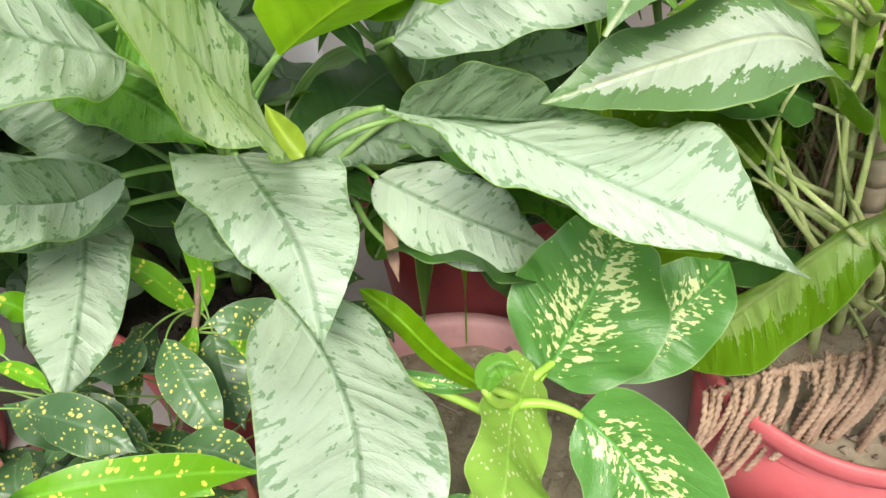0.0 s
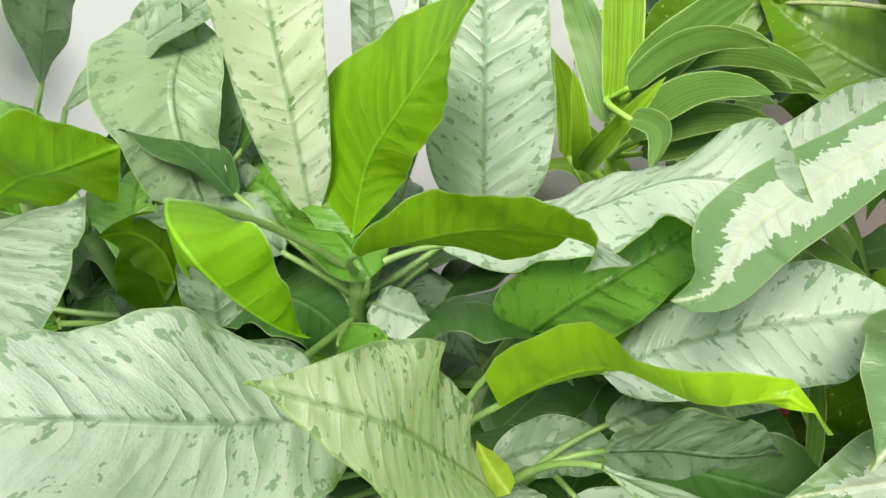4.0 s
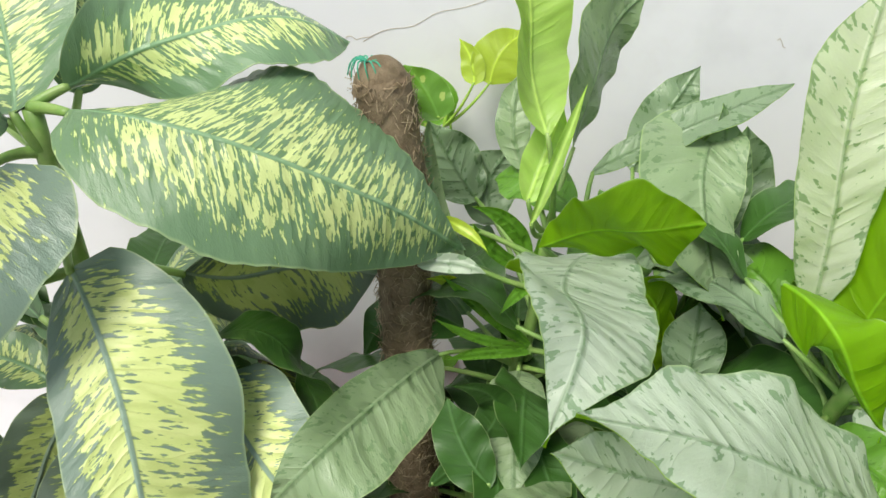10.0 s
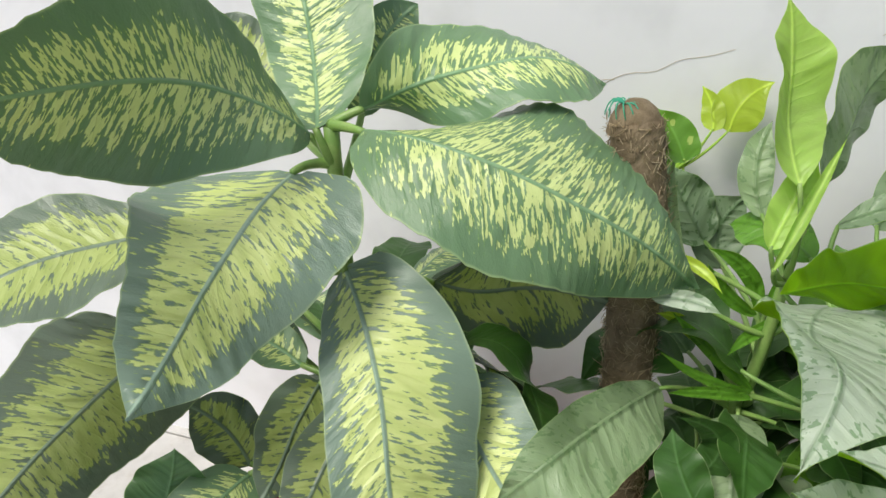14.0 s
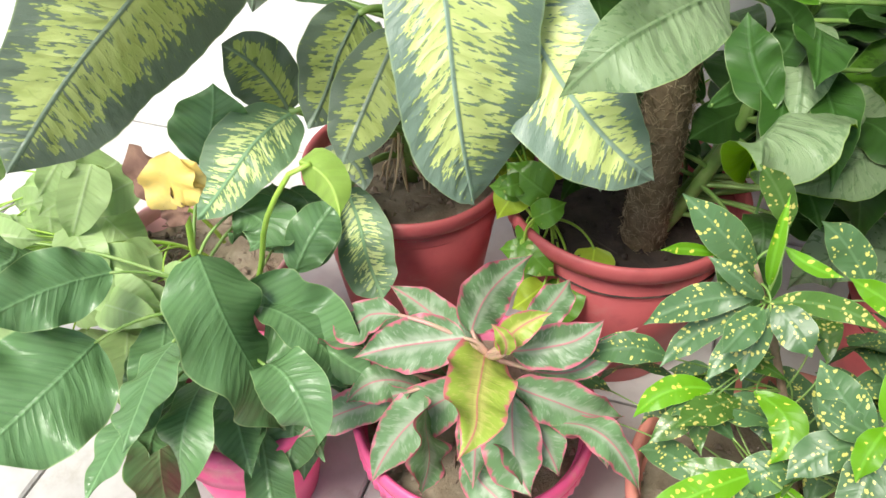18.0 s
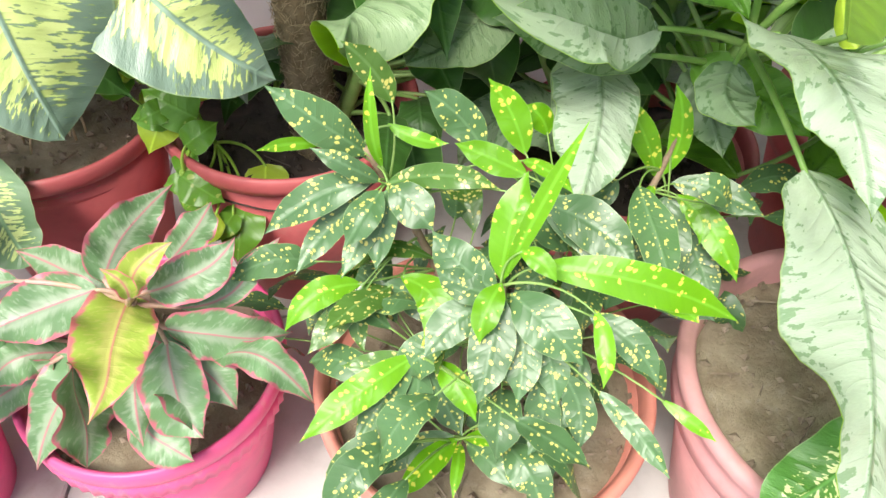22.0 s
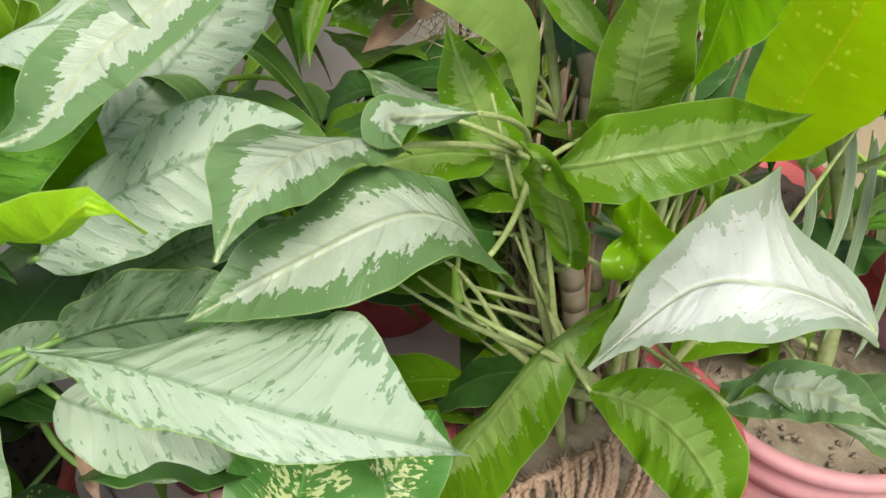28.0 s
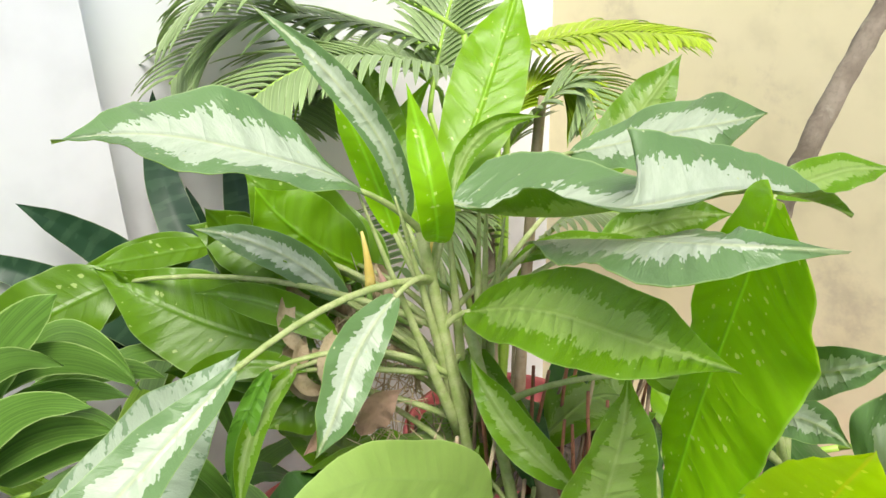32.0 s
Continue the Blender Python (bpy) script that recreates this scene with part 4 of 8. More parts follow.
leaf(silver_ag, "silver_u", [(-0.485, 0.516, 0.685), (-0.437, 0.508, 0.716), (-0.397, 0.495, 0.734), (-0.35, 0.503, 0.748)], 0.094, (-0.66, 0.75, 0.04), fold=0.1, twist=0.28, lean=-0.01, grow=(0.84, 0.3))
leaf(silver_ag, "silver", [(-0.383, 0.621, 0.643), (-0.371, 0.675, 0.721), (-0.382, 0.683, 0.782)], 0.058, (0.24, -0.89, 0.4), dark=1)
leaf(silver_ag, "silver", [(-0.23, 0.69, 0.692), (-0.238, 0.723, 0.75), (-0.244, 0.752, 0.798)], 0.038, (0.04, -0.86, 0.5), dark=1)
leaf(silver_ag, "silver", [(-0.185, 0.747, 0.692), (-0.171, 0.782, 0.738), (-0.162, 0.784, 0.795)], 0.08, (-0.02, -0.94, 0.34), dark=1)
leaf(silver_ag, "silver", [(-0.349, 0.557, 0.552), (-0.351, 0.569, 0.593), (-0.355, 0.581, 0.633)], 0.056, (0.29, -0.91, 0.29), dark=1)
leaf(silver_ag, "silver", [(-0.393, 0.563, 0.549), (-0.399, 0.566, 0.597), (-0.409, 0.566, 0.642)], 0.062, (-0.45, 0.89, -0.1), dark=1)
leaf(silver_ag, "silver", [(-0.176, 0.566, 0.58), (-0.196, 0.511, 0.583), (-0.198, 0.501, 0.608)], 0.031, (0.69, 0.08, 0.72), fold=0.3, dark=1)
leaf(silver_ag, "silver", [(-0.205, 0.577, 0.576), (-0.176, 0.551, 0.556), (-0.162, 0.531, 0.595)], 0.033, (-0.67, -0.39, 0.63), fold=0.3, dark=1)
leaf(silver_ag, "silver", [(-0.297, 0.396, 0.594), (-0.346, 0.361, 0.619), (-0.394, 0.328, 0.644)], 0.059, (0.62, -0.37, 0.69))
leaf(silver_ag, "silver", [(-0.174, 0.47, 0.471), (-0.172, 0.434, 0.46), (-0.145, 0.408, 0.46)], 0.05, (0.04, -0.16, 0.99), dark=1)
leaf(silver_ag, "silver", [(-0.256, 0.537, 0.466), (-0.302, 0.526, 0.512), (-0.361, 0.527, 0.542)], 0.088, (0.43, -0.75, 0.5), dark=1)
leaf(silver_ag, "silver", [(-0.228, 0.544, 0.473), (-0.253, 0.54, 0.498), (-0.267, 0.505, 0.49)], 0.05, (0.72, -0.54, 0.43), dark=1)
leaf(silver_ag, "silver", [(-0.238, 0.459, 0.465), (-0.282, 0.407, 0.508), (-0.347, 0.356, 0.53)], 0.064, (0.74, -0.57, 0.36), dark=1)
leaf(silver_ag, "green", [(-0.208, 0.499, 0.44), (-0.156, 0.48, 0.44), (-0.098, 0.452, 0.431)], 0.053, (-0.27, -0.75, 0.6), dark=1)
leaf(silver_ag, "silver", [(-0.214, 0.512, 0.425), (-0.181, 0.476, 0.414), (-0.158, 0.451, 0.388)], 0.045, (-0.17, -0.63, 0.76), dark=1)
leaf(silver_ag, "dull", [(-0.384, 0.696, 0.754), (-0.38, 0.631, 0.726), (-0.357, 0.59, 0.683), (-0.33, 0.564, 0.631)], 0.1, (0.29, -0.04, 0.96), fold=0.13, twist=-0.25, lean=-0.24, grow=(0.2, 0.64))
leaf(silver_ag, "silver", [(-0.203, 0.772, 0.648), (-0.199, 0.811, 0.707), (-0.182, 0.835, 0.775)], 0.086, (0.04, -0.9, 0.44))
leaf(silver_ag, "silver", [(-0.342, 0.742, 0.645), (-0.359, 0.764, 0.69), (-0.368, 0.765, 0.737)], 0.053, (0.24, -0.92, 0.3), dark=1)
leaf(silver_ag, "silver", [(-0.336, 0.616, 0.56), (-0.388, 0.577, 0.56), (-0.441, 0.555, 0.586)], 0.077, (0.51, -0.64, 0.57), dark=1)
leaf(silver_ag, "green", [(-0.382, 0.566, 0.588), (-0.397, 0.565, 0.634), (-0.419, 0.541, 0.649)], 0.045, (-0.69, 0.72, -0.11))
leaf(silver_ag, "green", [(-0.233, 0.518, 0.578), (-0.206, 0.486, 0.59), (-0.17, 0.47, 0.582)], 0.056, (-0.43, -0.51, 0.75), dark=1)
leaf(silver_ag, "silver", [(-0.213, 0.557, 0.589), (-0.193, 0.543, 0.593), (-0.162, 0.531, 0.595)], 0.041, (-0.4, -0.66, 0.64), fold=0.4)

# leaves: base to tip, width, facing
leaf(second_ag, "lime2", [(-0.5, 0.556, 0.77), (-0.528, 0.578, 0.811), (-0.545, 0.61, 0.855), (-0.568, 0.629, 0.917)], 0.077, (0.77, -0.54, -0.33), fold=0.37, twist=0.13, lean=-0.12, grow=(0.8, 0.81))
leaf(second_ag, "lime2", [(-0.513, 0.548, 0.707), (-0.509, 0.574, 0.744), (-0.502, 0.593, 0.789)], 0.039, (0.3, -0.85, 0.43), fold=0.35)
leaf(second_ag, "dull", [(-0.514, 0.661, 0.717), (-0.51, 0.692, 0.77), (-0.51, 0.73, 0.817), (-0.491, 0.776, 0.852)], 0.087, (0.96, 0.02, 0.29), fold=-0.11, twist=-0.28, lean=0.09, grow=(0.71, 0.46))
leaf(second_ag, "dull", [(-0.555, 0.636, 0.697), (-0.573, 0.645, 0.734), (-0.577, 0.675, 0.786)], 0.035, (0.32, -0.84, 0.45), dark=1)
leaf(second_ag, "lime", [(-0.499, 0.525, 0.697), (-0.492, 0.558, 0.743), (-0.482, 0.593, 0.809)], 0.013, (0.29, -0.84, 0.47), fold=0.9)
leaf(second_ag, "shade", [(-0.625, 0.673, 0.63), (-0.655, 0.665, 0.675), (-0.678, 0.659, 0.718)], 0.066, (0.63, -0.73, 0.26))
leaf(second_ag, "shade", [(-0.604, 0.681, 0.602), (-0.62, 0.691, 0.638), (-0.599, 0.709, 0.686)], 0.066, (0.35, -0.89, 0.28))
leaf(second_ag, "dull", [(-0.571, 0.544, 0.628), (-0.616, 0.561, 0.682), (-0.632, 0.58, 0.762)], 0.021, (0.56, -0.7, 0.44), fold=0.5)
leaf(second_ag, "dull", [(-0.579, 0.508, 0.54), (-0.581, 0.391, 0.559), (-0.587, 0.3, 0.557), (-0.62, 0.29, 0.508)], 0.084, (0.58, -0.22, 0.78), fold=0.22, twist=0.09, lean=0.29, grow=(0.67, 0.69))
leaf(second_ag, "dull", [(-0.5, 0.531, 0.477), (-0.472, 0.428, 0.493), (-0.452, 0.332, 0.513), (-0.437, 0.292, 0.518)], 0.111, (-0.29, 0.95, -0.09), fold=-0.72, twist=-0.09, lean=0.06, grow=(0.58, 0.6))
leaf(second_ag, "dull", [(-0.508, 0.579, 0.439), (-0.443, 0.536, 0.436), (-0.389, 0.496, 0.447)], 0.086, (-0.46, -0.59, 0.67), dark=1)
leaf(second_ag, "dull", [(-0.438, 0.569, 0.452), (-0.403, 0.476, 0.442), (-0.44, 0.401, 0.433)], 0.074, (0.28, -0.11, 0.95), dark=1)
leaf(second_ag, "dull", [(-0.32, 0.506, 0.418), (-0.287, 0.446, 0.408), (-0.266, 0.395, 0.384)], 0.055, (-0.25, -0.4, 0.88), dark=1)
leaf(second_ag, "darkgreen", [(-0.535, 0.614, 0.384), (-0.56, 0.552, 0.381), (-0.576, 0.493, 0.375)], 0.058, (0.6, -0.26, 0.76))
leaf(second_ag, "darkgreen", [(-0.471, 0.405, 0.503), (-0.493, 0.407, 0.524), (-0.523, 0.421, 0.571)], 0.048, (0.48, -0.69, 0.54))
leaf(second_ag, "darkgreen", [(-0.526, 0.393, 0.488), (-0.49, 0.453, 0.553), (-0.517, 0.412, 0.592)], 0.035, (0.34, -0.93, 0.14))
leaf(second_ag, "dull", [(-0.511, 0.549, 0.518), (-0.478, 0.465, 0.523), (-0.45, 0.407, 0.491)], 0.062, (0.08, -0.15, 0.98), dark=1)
leaf(second_ag, "green", [(-0.529, 0.601, 0.608), (-0.543, 0.591, 0.654), (-0.574, 0.559, 0.683)], 0.019, (0.7, -0.71, 0.02), fold=0.3)
leaf(second_ag, "green", [(-0.528, 0.6, 0.605), (-0.559, 0.57, 0.639), (-0.569, 0.553, 0.669)], 0.016, (0.79, -0.62, 0.06), fold=0.3)
leaf(second_ag, "green", [(-0.507, 0.571, 0.535), (-0.543, 0.544, 0.578), (-0.584, 0.517, 0.626)], 0.015, (0.73, -0.65, 0.22), fold=0.3)
leaf(second_ag, "green", [(-0.506, 0.569, 0.529), (-0.538, 0.527, 0.544), (-0.562, 0.487, 0.553)], 0.013, (0.75, -0.35, 0.56), fold=0.3)
leaf(second_ag, "green", [(-0.507, 0.571, 0.535), (-0.546, 0.529, 0.557), (-0.579, 0.497, 0.589)], 0.011, (0.79, -0.48, 0.39), fold=0.3)
leaf(second_ag, "green", [(-0.524, 0.604, 0.608), (-0.514, 0.61, 0.649), (-0.509, 0.607, 0.684)], 0.014, (0.2, -0.98, 0), fold=0.3)
leaf(second_ag, "green", [(-0.491, 0.628, 0.608), (-0.522, 0.572, 0.598), (-0.528, 0.534, 0.589)], 0.015, (0.56, -0.37, 0.74), fold=0.3)
leaf(second_ag, "pothosy", [(-0.594, 0.539, 0.673), (-0.565, 0.535, 0.669), (-0.543, 0.534, 0.654)], 0.013, (0.18, -0.73, 0.66), fold=0.4)
leaf(second_ag, "pothosy", [(-0.575, 0.57, 0.571), (-0.589, 0.549, 0.599), (-0.601, 0.519, 0.615)], 0.017, (0.87, -0.49, -0.05), fold=0.4)

# leaves: base to tip, width, facing
leaf(pothos, "pothos", [(-0.7, 0.749, 0.69), (-0.742, 0.73, 0.726), (-0.774, 0.709, 0.751)], 0.06, (0.62, -0.74, 0.27))
leaf(pothos, "pothosy", [(-0.669, 0.744, 0.737), (-0.677, 0.753, 0.761), (-0.695, 0.755, 0.785)], 0.028, (0.35, -0.85, 0.38))
leaf(pothos, "pothosy", [(-0.654, 0.756, 0.737), (-0.652, 0.776, 0.767), (-0.63, 0.807, 0.791)], 0.06, (0.48, -0.73, 0.48))
leaf(pothos, "pothos", [(-0.62, 0.577, 0.756), (-0.636, 0.58, 0.781), (-0.659, 0.578, 0.804)], 0.042, (0.41, -0.84, 0.35))
leaf(pothos, "silver", [(-0.588, 0.48, 0.654), (-0.557, 0.494, 0.658), (-0.528, 0.501, 0.652)], 0.019, (0.31, -0.8, 0.52), fold=0.3)
leaf(pothos, "pothosy", [(-0.73, 0.408, 0.298), (-0.726, 0.377, 0.285), (-0.732, 0.358, 0.259)], 0.05, (0.5, -0.54, 0.68))
leaf(pothos, "pothos", [(-0.72, 0.395, 0.292), (-0.732, 0.376, 0.298), (-0.755, 0.37, 0.292)], 0.034, (0.46, -0.64, 0.61))
leaf(pothos, "pothos", [(-0.687, 0.368, 0.279), (-0.671, 0.379, 0.293), (-0.665, 0.403, 0.294)], 0.035, (0.48, -0.58, 0.65))
leaf(pothos, "pothosy", [(-0.633, 0.429, 0.224), (-0.618, 0.401, 0.208), (-0.61, 0.386, 0.178)], 0.053, (0.36, -0.6, 0.72))
leaf(pothos, "pothos", [(-0.694, 0.356, 0.245), (-0.664, 0.352, 0.238), (-0.643, 0.36, 0.219)], 0.046, (0.4, -0.6, 0.69))
leaf(pothos, "pothos", [(-0.713, 0.387, 0.31), (-0.719, 0.368, 0.312), (-0.735, 0.361, 0.302)], 0.028, (0.5, -0.61, 0.61))
leaf(pothos, "pothosy", [(-0.65, 0.351, 0.207), (-0.654, 0.325, 0.203), (-0.667, 0.311, 0.185)], 0.039, (0.42, -0.57, 0.71))
leaf(pothos, "pothos", [(-0.69, 0.382, 0.215), (-0.703, 0.364, 0.222), (-0.725, 0.357, 0.215)], 0.034, (0.44, -0.6, 0.67))
leaf(pothos, "pothos", [(-0.637, 0.386, 0.196), (-0.628, 0.355, 0.18), (-0.626, 0.337, 0.151)], 0.054, (0.38, -0.58, 0.72))
leaf(pothos, "pothosy", [(-0.767, 0.428, 0.289), (-0.76, 0.408, 0.283), (-0.764, 0.401, 0.266)], 0.029, (0.5, -0.53, 0.68))
leaf(pothos, "pothos", [(-0.641, 0.367, 0.197), (-0.64, 0.346, 0.194), (-0.648, 0.336, 0.177)], 0.029, (0.4, -0.57, 0.72))
leaf(pothos, "pothos", [(-0.689, 0.342, 0.208), (-0.676, 0.35, 0.221), (-0.672, 0.37, 0.221)], 0.028, (0.44, -0.57, 0.69))
leaf(pothos, "pothosy", [(-0.731, 0.425, 0.309), (-0.745, 0.414, 0.322), (-0.769, 0.416, 0.323)], 0.033, (0.4, -0.68, 0.62))
leaf(pothos, "pothos", [(-0.685, 0.395, 0.298), (-0.71, 0.384, 0.317), (-0.743, 0.386, 0.324)], 0.051, (0.39, -0.65, 0.65))
leaf(pothos, "pothos", [(-0.704, 0.38, 0.257), (-0.689, 0.365, 0.251), (-0.684, 0.363, 0.232)], 0.029, (0.41, -0.57, 0.71))
leaf(pothos, "pothosy", [(-0.726, 0.433, 0.296), (-0.707, 0.447, 0.31), (-0.698, 0.475, 0.313)], 0.043, (0.52, -0.59, 0.61))

# leaves: base to tip, width, facing
leaf(dieff, "dief", [(-0.82, 0.33, 0.803), (-0.685, 0.356, 0.801), (-0.61, 0.415, 0.75), (-0.564, 0.525, 0.655)], 0.212, (0.89, 0.03, 0.46), fold=-0.43, twist=0.29, lean=0.24, grow=(0.54, 0.9))
leaf(dieff, "dief_l", [(-0.877, 0.291, 0.761), (-0.822, 0.18, 0.737), (-0.779, 0.103, 0.707), (-0.752, 0.041, 0.678)], 0.189, (-0.33, 0.84, 0.43), fold=-0.02, twist=-0.65, lean=-0.03, grow=(0.26, 0.75))
leaf(dieff, "dief", [(-0.882, 0.318, 0.788), (-0.869, 0.212, 0.86), (-0.858, 0.1, 0.886), (-0.856, 0.002, 0.884)], 0.152, (0.62, 0.77, -0.14), fold=0.03, twist=-0.65, lean=0.07, grow=(0.66, 0.49))
leaf(dieff, "dief", [(-0.872, 0.317, 0.797), (-0.935, 0.369, 0.863), (-0.98, 0.392, 0.933), (-1.028, 0.434, 0.994)], 0.132, (0.33, -0.65, 0.69), fold=-0.03, twist=0.24, lean=-0.17, grow=(0.44, 0.2))
leaf(dieff, "dief", [(-0.845, 0.352, 0.814), (-0.793, 0.419, 0.845), (-0.742, 0.485, 0.857), (-0.707, 0.558, 0.822)], 0.126, (0.66, 0.67, 0.34), fold=-0.25, twist=-0.33, lean=0.14, grow=(0.53, 0.41))
leaf(dieff, "dief_l", [(-0.82, 0.298, 0.674), (-0.73, 0.254, 0.613), (-0.679, 0.219, 0.527), (-0.642, 0.202, 0.43)], 0.147, (0.78, -0.51, 0.36), fold=-0.1, twist=-0.97, lean=0.28, grow=(0.31, 0.24))
leaf(dieff, "dief_u", [(-0.785, 0.384, 0.636), (-0.758, 0.414, 0.625), (-0.711, 0.456, 0.628), (-0.643, 0.496, 0.622)], 0.144, (-0.13, -0.99, 0.01), fold=-0.01, twist=-0.15, lean=-0.01, grow=(0.58, 0.45))
leaf(dieff, "dief_l", [(-0.728, 0.354, 0.56), (-0.657, 0.321, 0.521), (-0.598, 0.32, 0.474), (-0.546, 0.356, 0.415)], 0.129, (0.45, -0.6, 0.66), fold=0.09, twist=0.05, lean=-0.09, grow=(0.24, 0.59))
leaf(dieff, "dief_u", [(-0.867, 0.129, 0.648), (-0.936, 0.091, 0.581), (-0.972, 0.022, 0.512), (-0.992, -0.055, 0.438)], 0.178, (0.65, -0.69, -0.32), fold=-0.3, twist=0.45, lean=0.13, grow=(0.2, 0.53))
leaf(dieff, "dief_u", [(-0.987, 0.203, 0.692), (-1.023, 0.126, 0.686), (-1.045, 0.05, 0.672), (-1.06, -0.024, 0.649)], 0.151, (0.23, -0.48, 0.85), fold=0.11, twist=0.03, lean=0.01, grow=(0.54, 0.56))
leaf(dieff, "dief", [(-0.908, 0.407, 0.782), (-0.929, 0.464, 0.853), (-0.927, 0.514, 0.882)], 0.074, (0.74, -0.39, 0.55))
leaf(dieff, "dief", [(-0.983, 0.347, 0.794), (-1.034, 0.359, 0.837), (-1.076, 0.342, 0.871)], 0.074, (-0.52, 0.61, -0.6))
leaf(dieff, "dief_u", [(-0.974, 0.257, 0.36), (-1.003, 0.244, 0.412), (-1.027, 0.218, 0.446)], 0.082, (0.86, -0.35, 0.37))
leaf(dieff, "dief_u", [(-0.902, 0.319, 0.487), (-0.889, 0.276, 0.465), (-0.875, 0.239, 0.438), (-0.868, 0.202, 0.41)], 0.088, (0.83, -0.15, 0.53), fold=0.02, twist=0.02, lean=-0.0, grow=(0.41, 0.67))
leaf(dieff, "dief_u", [(-0.86, 0.337, 0.472), (-0.834, 0.259, 0.432), (-0.831, 0.211, 0.376)], 0.08, (0.59, -0.39, 0.7))
leaf(dieff, "dief_u", [(-0.894, 0.218, 0.341), (-0.841, 0.242, 0.349), (-0.827, 0.236, 0.328)], 0.038, (0.31, -0.57, 0.76))
leaf(dieff, "dief", [(-0.893, 0.264, 0.278), (-0.85, 0.243, 0.257), (-0.814, 0.221, 0.234), (-0.775, 0.203, 0.215)], 0.073, (0.1, -0.59, 0.8), fold=-0.09, twist=-0.01, lean=-0.02, grow=(0.39, 0.34))
leaf(dieff, "dief", [(-0.938, 0.235, 0.385), (-0.92, 0.169, 0.387), (-0.915, 0.122, 0.365), (-0.93, 0.084, 0.325)], 0.092, (0.4, -0.32, 0.86), fold=-0.12, twist=-0.04, lean=-0.09, grow=(0.41, 0.69))

# leaves: base to tip, width, facing
leaf(speck_dieff, "speck", [(0.076, 0.367, 0.372), (0.101, 0.384, 0.423), (0.115, 0.395, 0.47), (0.11, 0.383, 0.521)], 0.117, (-0.46, -0.79, 0.4), fold=-0.04, twist=0.01, lean=-0.03, grow=(0.5, 0.89))
leaf(speck_dieff, "speck", [(0.096, 0.381, 0.381), (0.181, 0.405, 0.406), (0.212, 0.415, 0.446)], 0.081, (-0.25, -0.6, 0.76))
leaf(speck_dieff, "speck", [(0.097, 0.326, 0.381), (0.138, 0.29, 0.358), (0.16, 0.232, 0.349), (0.2, 0.185, 0.326)], 0.112, (0.27, -0.12, 0.96), fold=-0.15, twist=-0.65, lean=0.19, grow=(0.45, 0.6))
leaf(speck_dieff, "specky", [(0.067, 0.369, 0.383), (0.047, 0.309, 0.387), (0.039, 0.258, 0.397), (0.029, 0.212, 0.402)], 0.076, (-0.04, -0.96, 0.29), fold=0.05, twist=0.28, lean=0.11, grow=(0.25, 0.36))
leaf(speck_dieff, "speck", [(0.046, 0.296, 0.305), (0.072, 0.285, 0.267), (0.101, 0.281, 0.227), (0.139, 0.276, 0.189)], 0.047, (0.37, -0.88, 0.29), fold=0, twist=-0.03, lean=-0.03, grow=(0.63, 0.61))
leaf(speck_dieff, "speck", [(0.022, 0.291, 0.329), (-0.018, 0.232, 0.304), (-0.06, 0.184, 0.29)], 0.064, (0.03, -0.37, 0.93))
leaf(speck_dieff, "green", [(0.03, 0.315, 0.427), (-0.006, 0.359, 0.408), (-0.037, 0.392, 0.414), (-0.061, 0.392, 0.442)], 0.025, (0.24, 0.59, -0.77), fold=0.8, twist=-0.01, lean=-0.02, grow=(0.51, 0.2))
leaf(speck_dieff, "green", [(0.026, 0.293, 0.452), (0.034, 0.3, 0.471), (0.049, 0.297, 0.468)], 0.019, (-0.31, -0.73, 0.61), fold=0.4)
leaf(speck_dieff, "speck", [(-0.039, 0.36, 0.384), (-0.005, 0.353, 0.381), (0.029, 0.35, 0.381)], 0.015, (-0.06, -0.63, 0.78), fold=0.3)

# leaves: base to tip, width, facing
leaf(white_ag, "white", [(0.293, 0.684, 0.844), (0.237, 0.67, 0.881), (0.175, 0.674, 0.902), (0.104, 0.673, 0.909)], 0.088, (-0.43, -0.26, 0.86), fold=0.11, twist=0.07, lean=-0.2, grow=(0.63, 0.7))
leaf(white_ag, "white", [(0.345, 0.75, 0.784), (0.33, 0.74, 0.848), (0.279, 0.738, 0.928), (0.238, 0.75, 0.97)], 0.027, (0.08, -1, 0.04), fold=0.5)
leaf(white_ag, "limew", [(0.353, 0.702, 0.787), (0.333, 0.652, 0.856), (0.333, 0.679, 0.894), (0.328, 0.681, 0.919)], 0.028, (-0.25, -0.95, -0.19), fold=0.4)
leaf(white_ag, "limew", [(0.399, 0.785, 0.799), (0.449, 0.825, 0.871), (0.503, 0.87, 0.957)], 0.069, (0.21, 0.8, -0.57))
leaf(white_ag, "white_u", [(0.549, 0.829, 0.762), (0.65, 0.869, 0.823), (0.71, 0.893, 0.869)], 0.057, (0.13, 0.75, -0.65))
leaf(white_ag, "white", [(0.363, 0.694, 0.822), (0.408, 0.613, 0.833), (0.429, 0.548, 0.858), (0.506, 0.543, 0.86), (0.6, 0.542, 0.827)], 0.099, (0.12, -0.28, 0.95), fold=0.45, twist=-0.37, lean=0.34, grow=(0.2, 0.55))
leaf(white_ag, "white", [(0.51, 0.777, 0.817), (0.55, 0.732, 0.837), (0.579, 0.682, 0.857), (0.602, 0.638, 0.876)], 0.071, (-0.65, -0.23, 0.72), fold=-0.08, twist=0.09, lean=-0.0, grow=(0.66, 0.48))
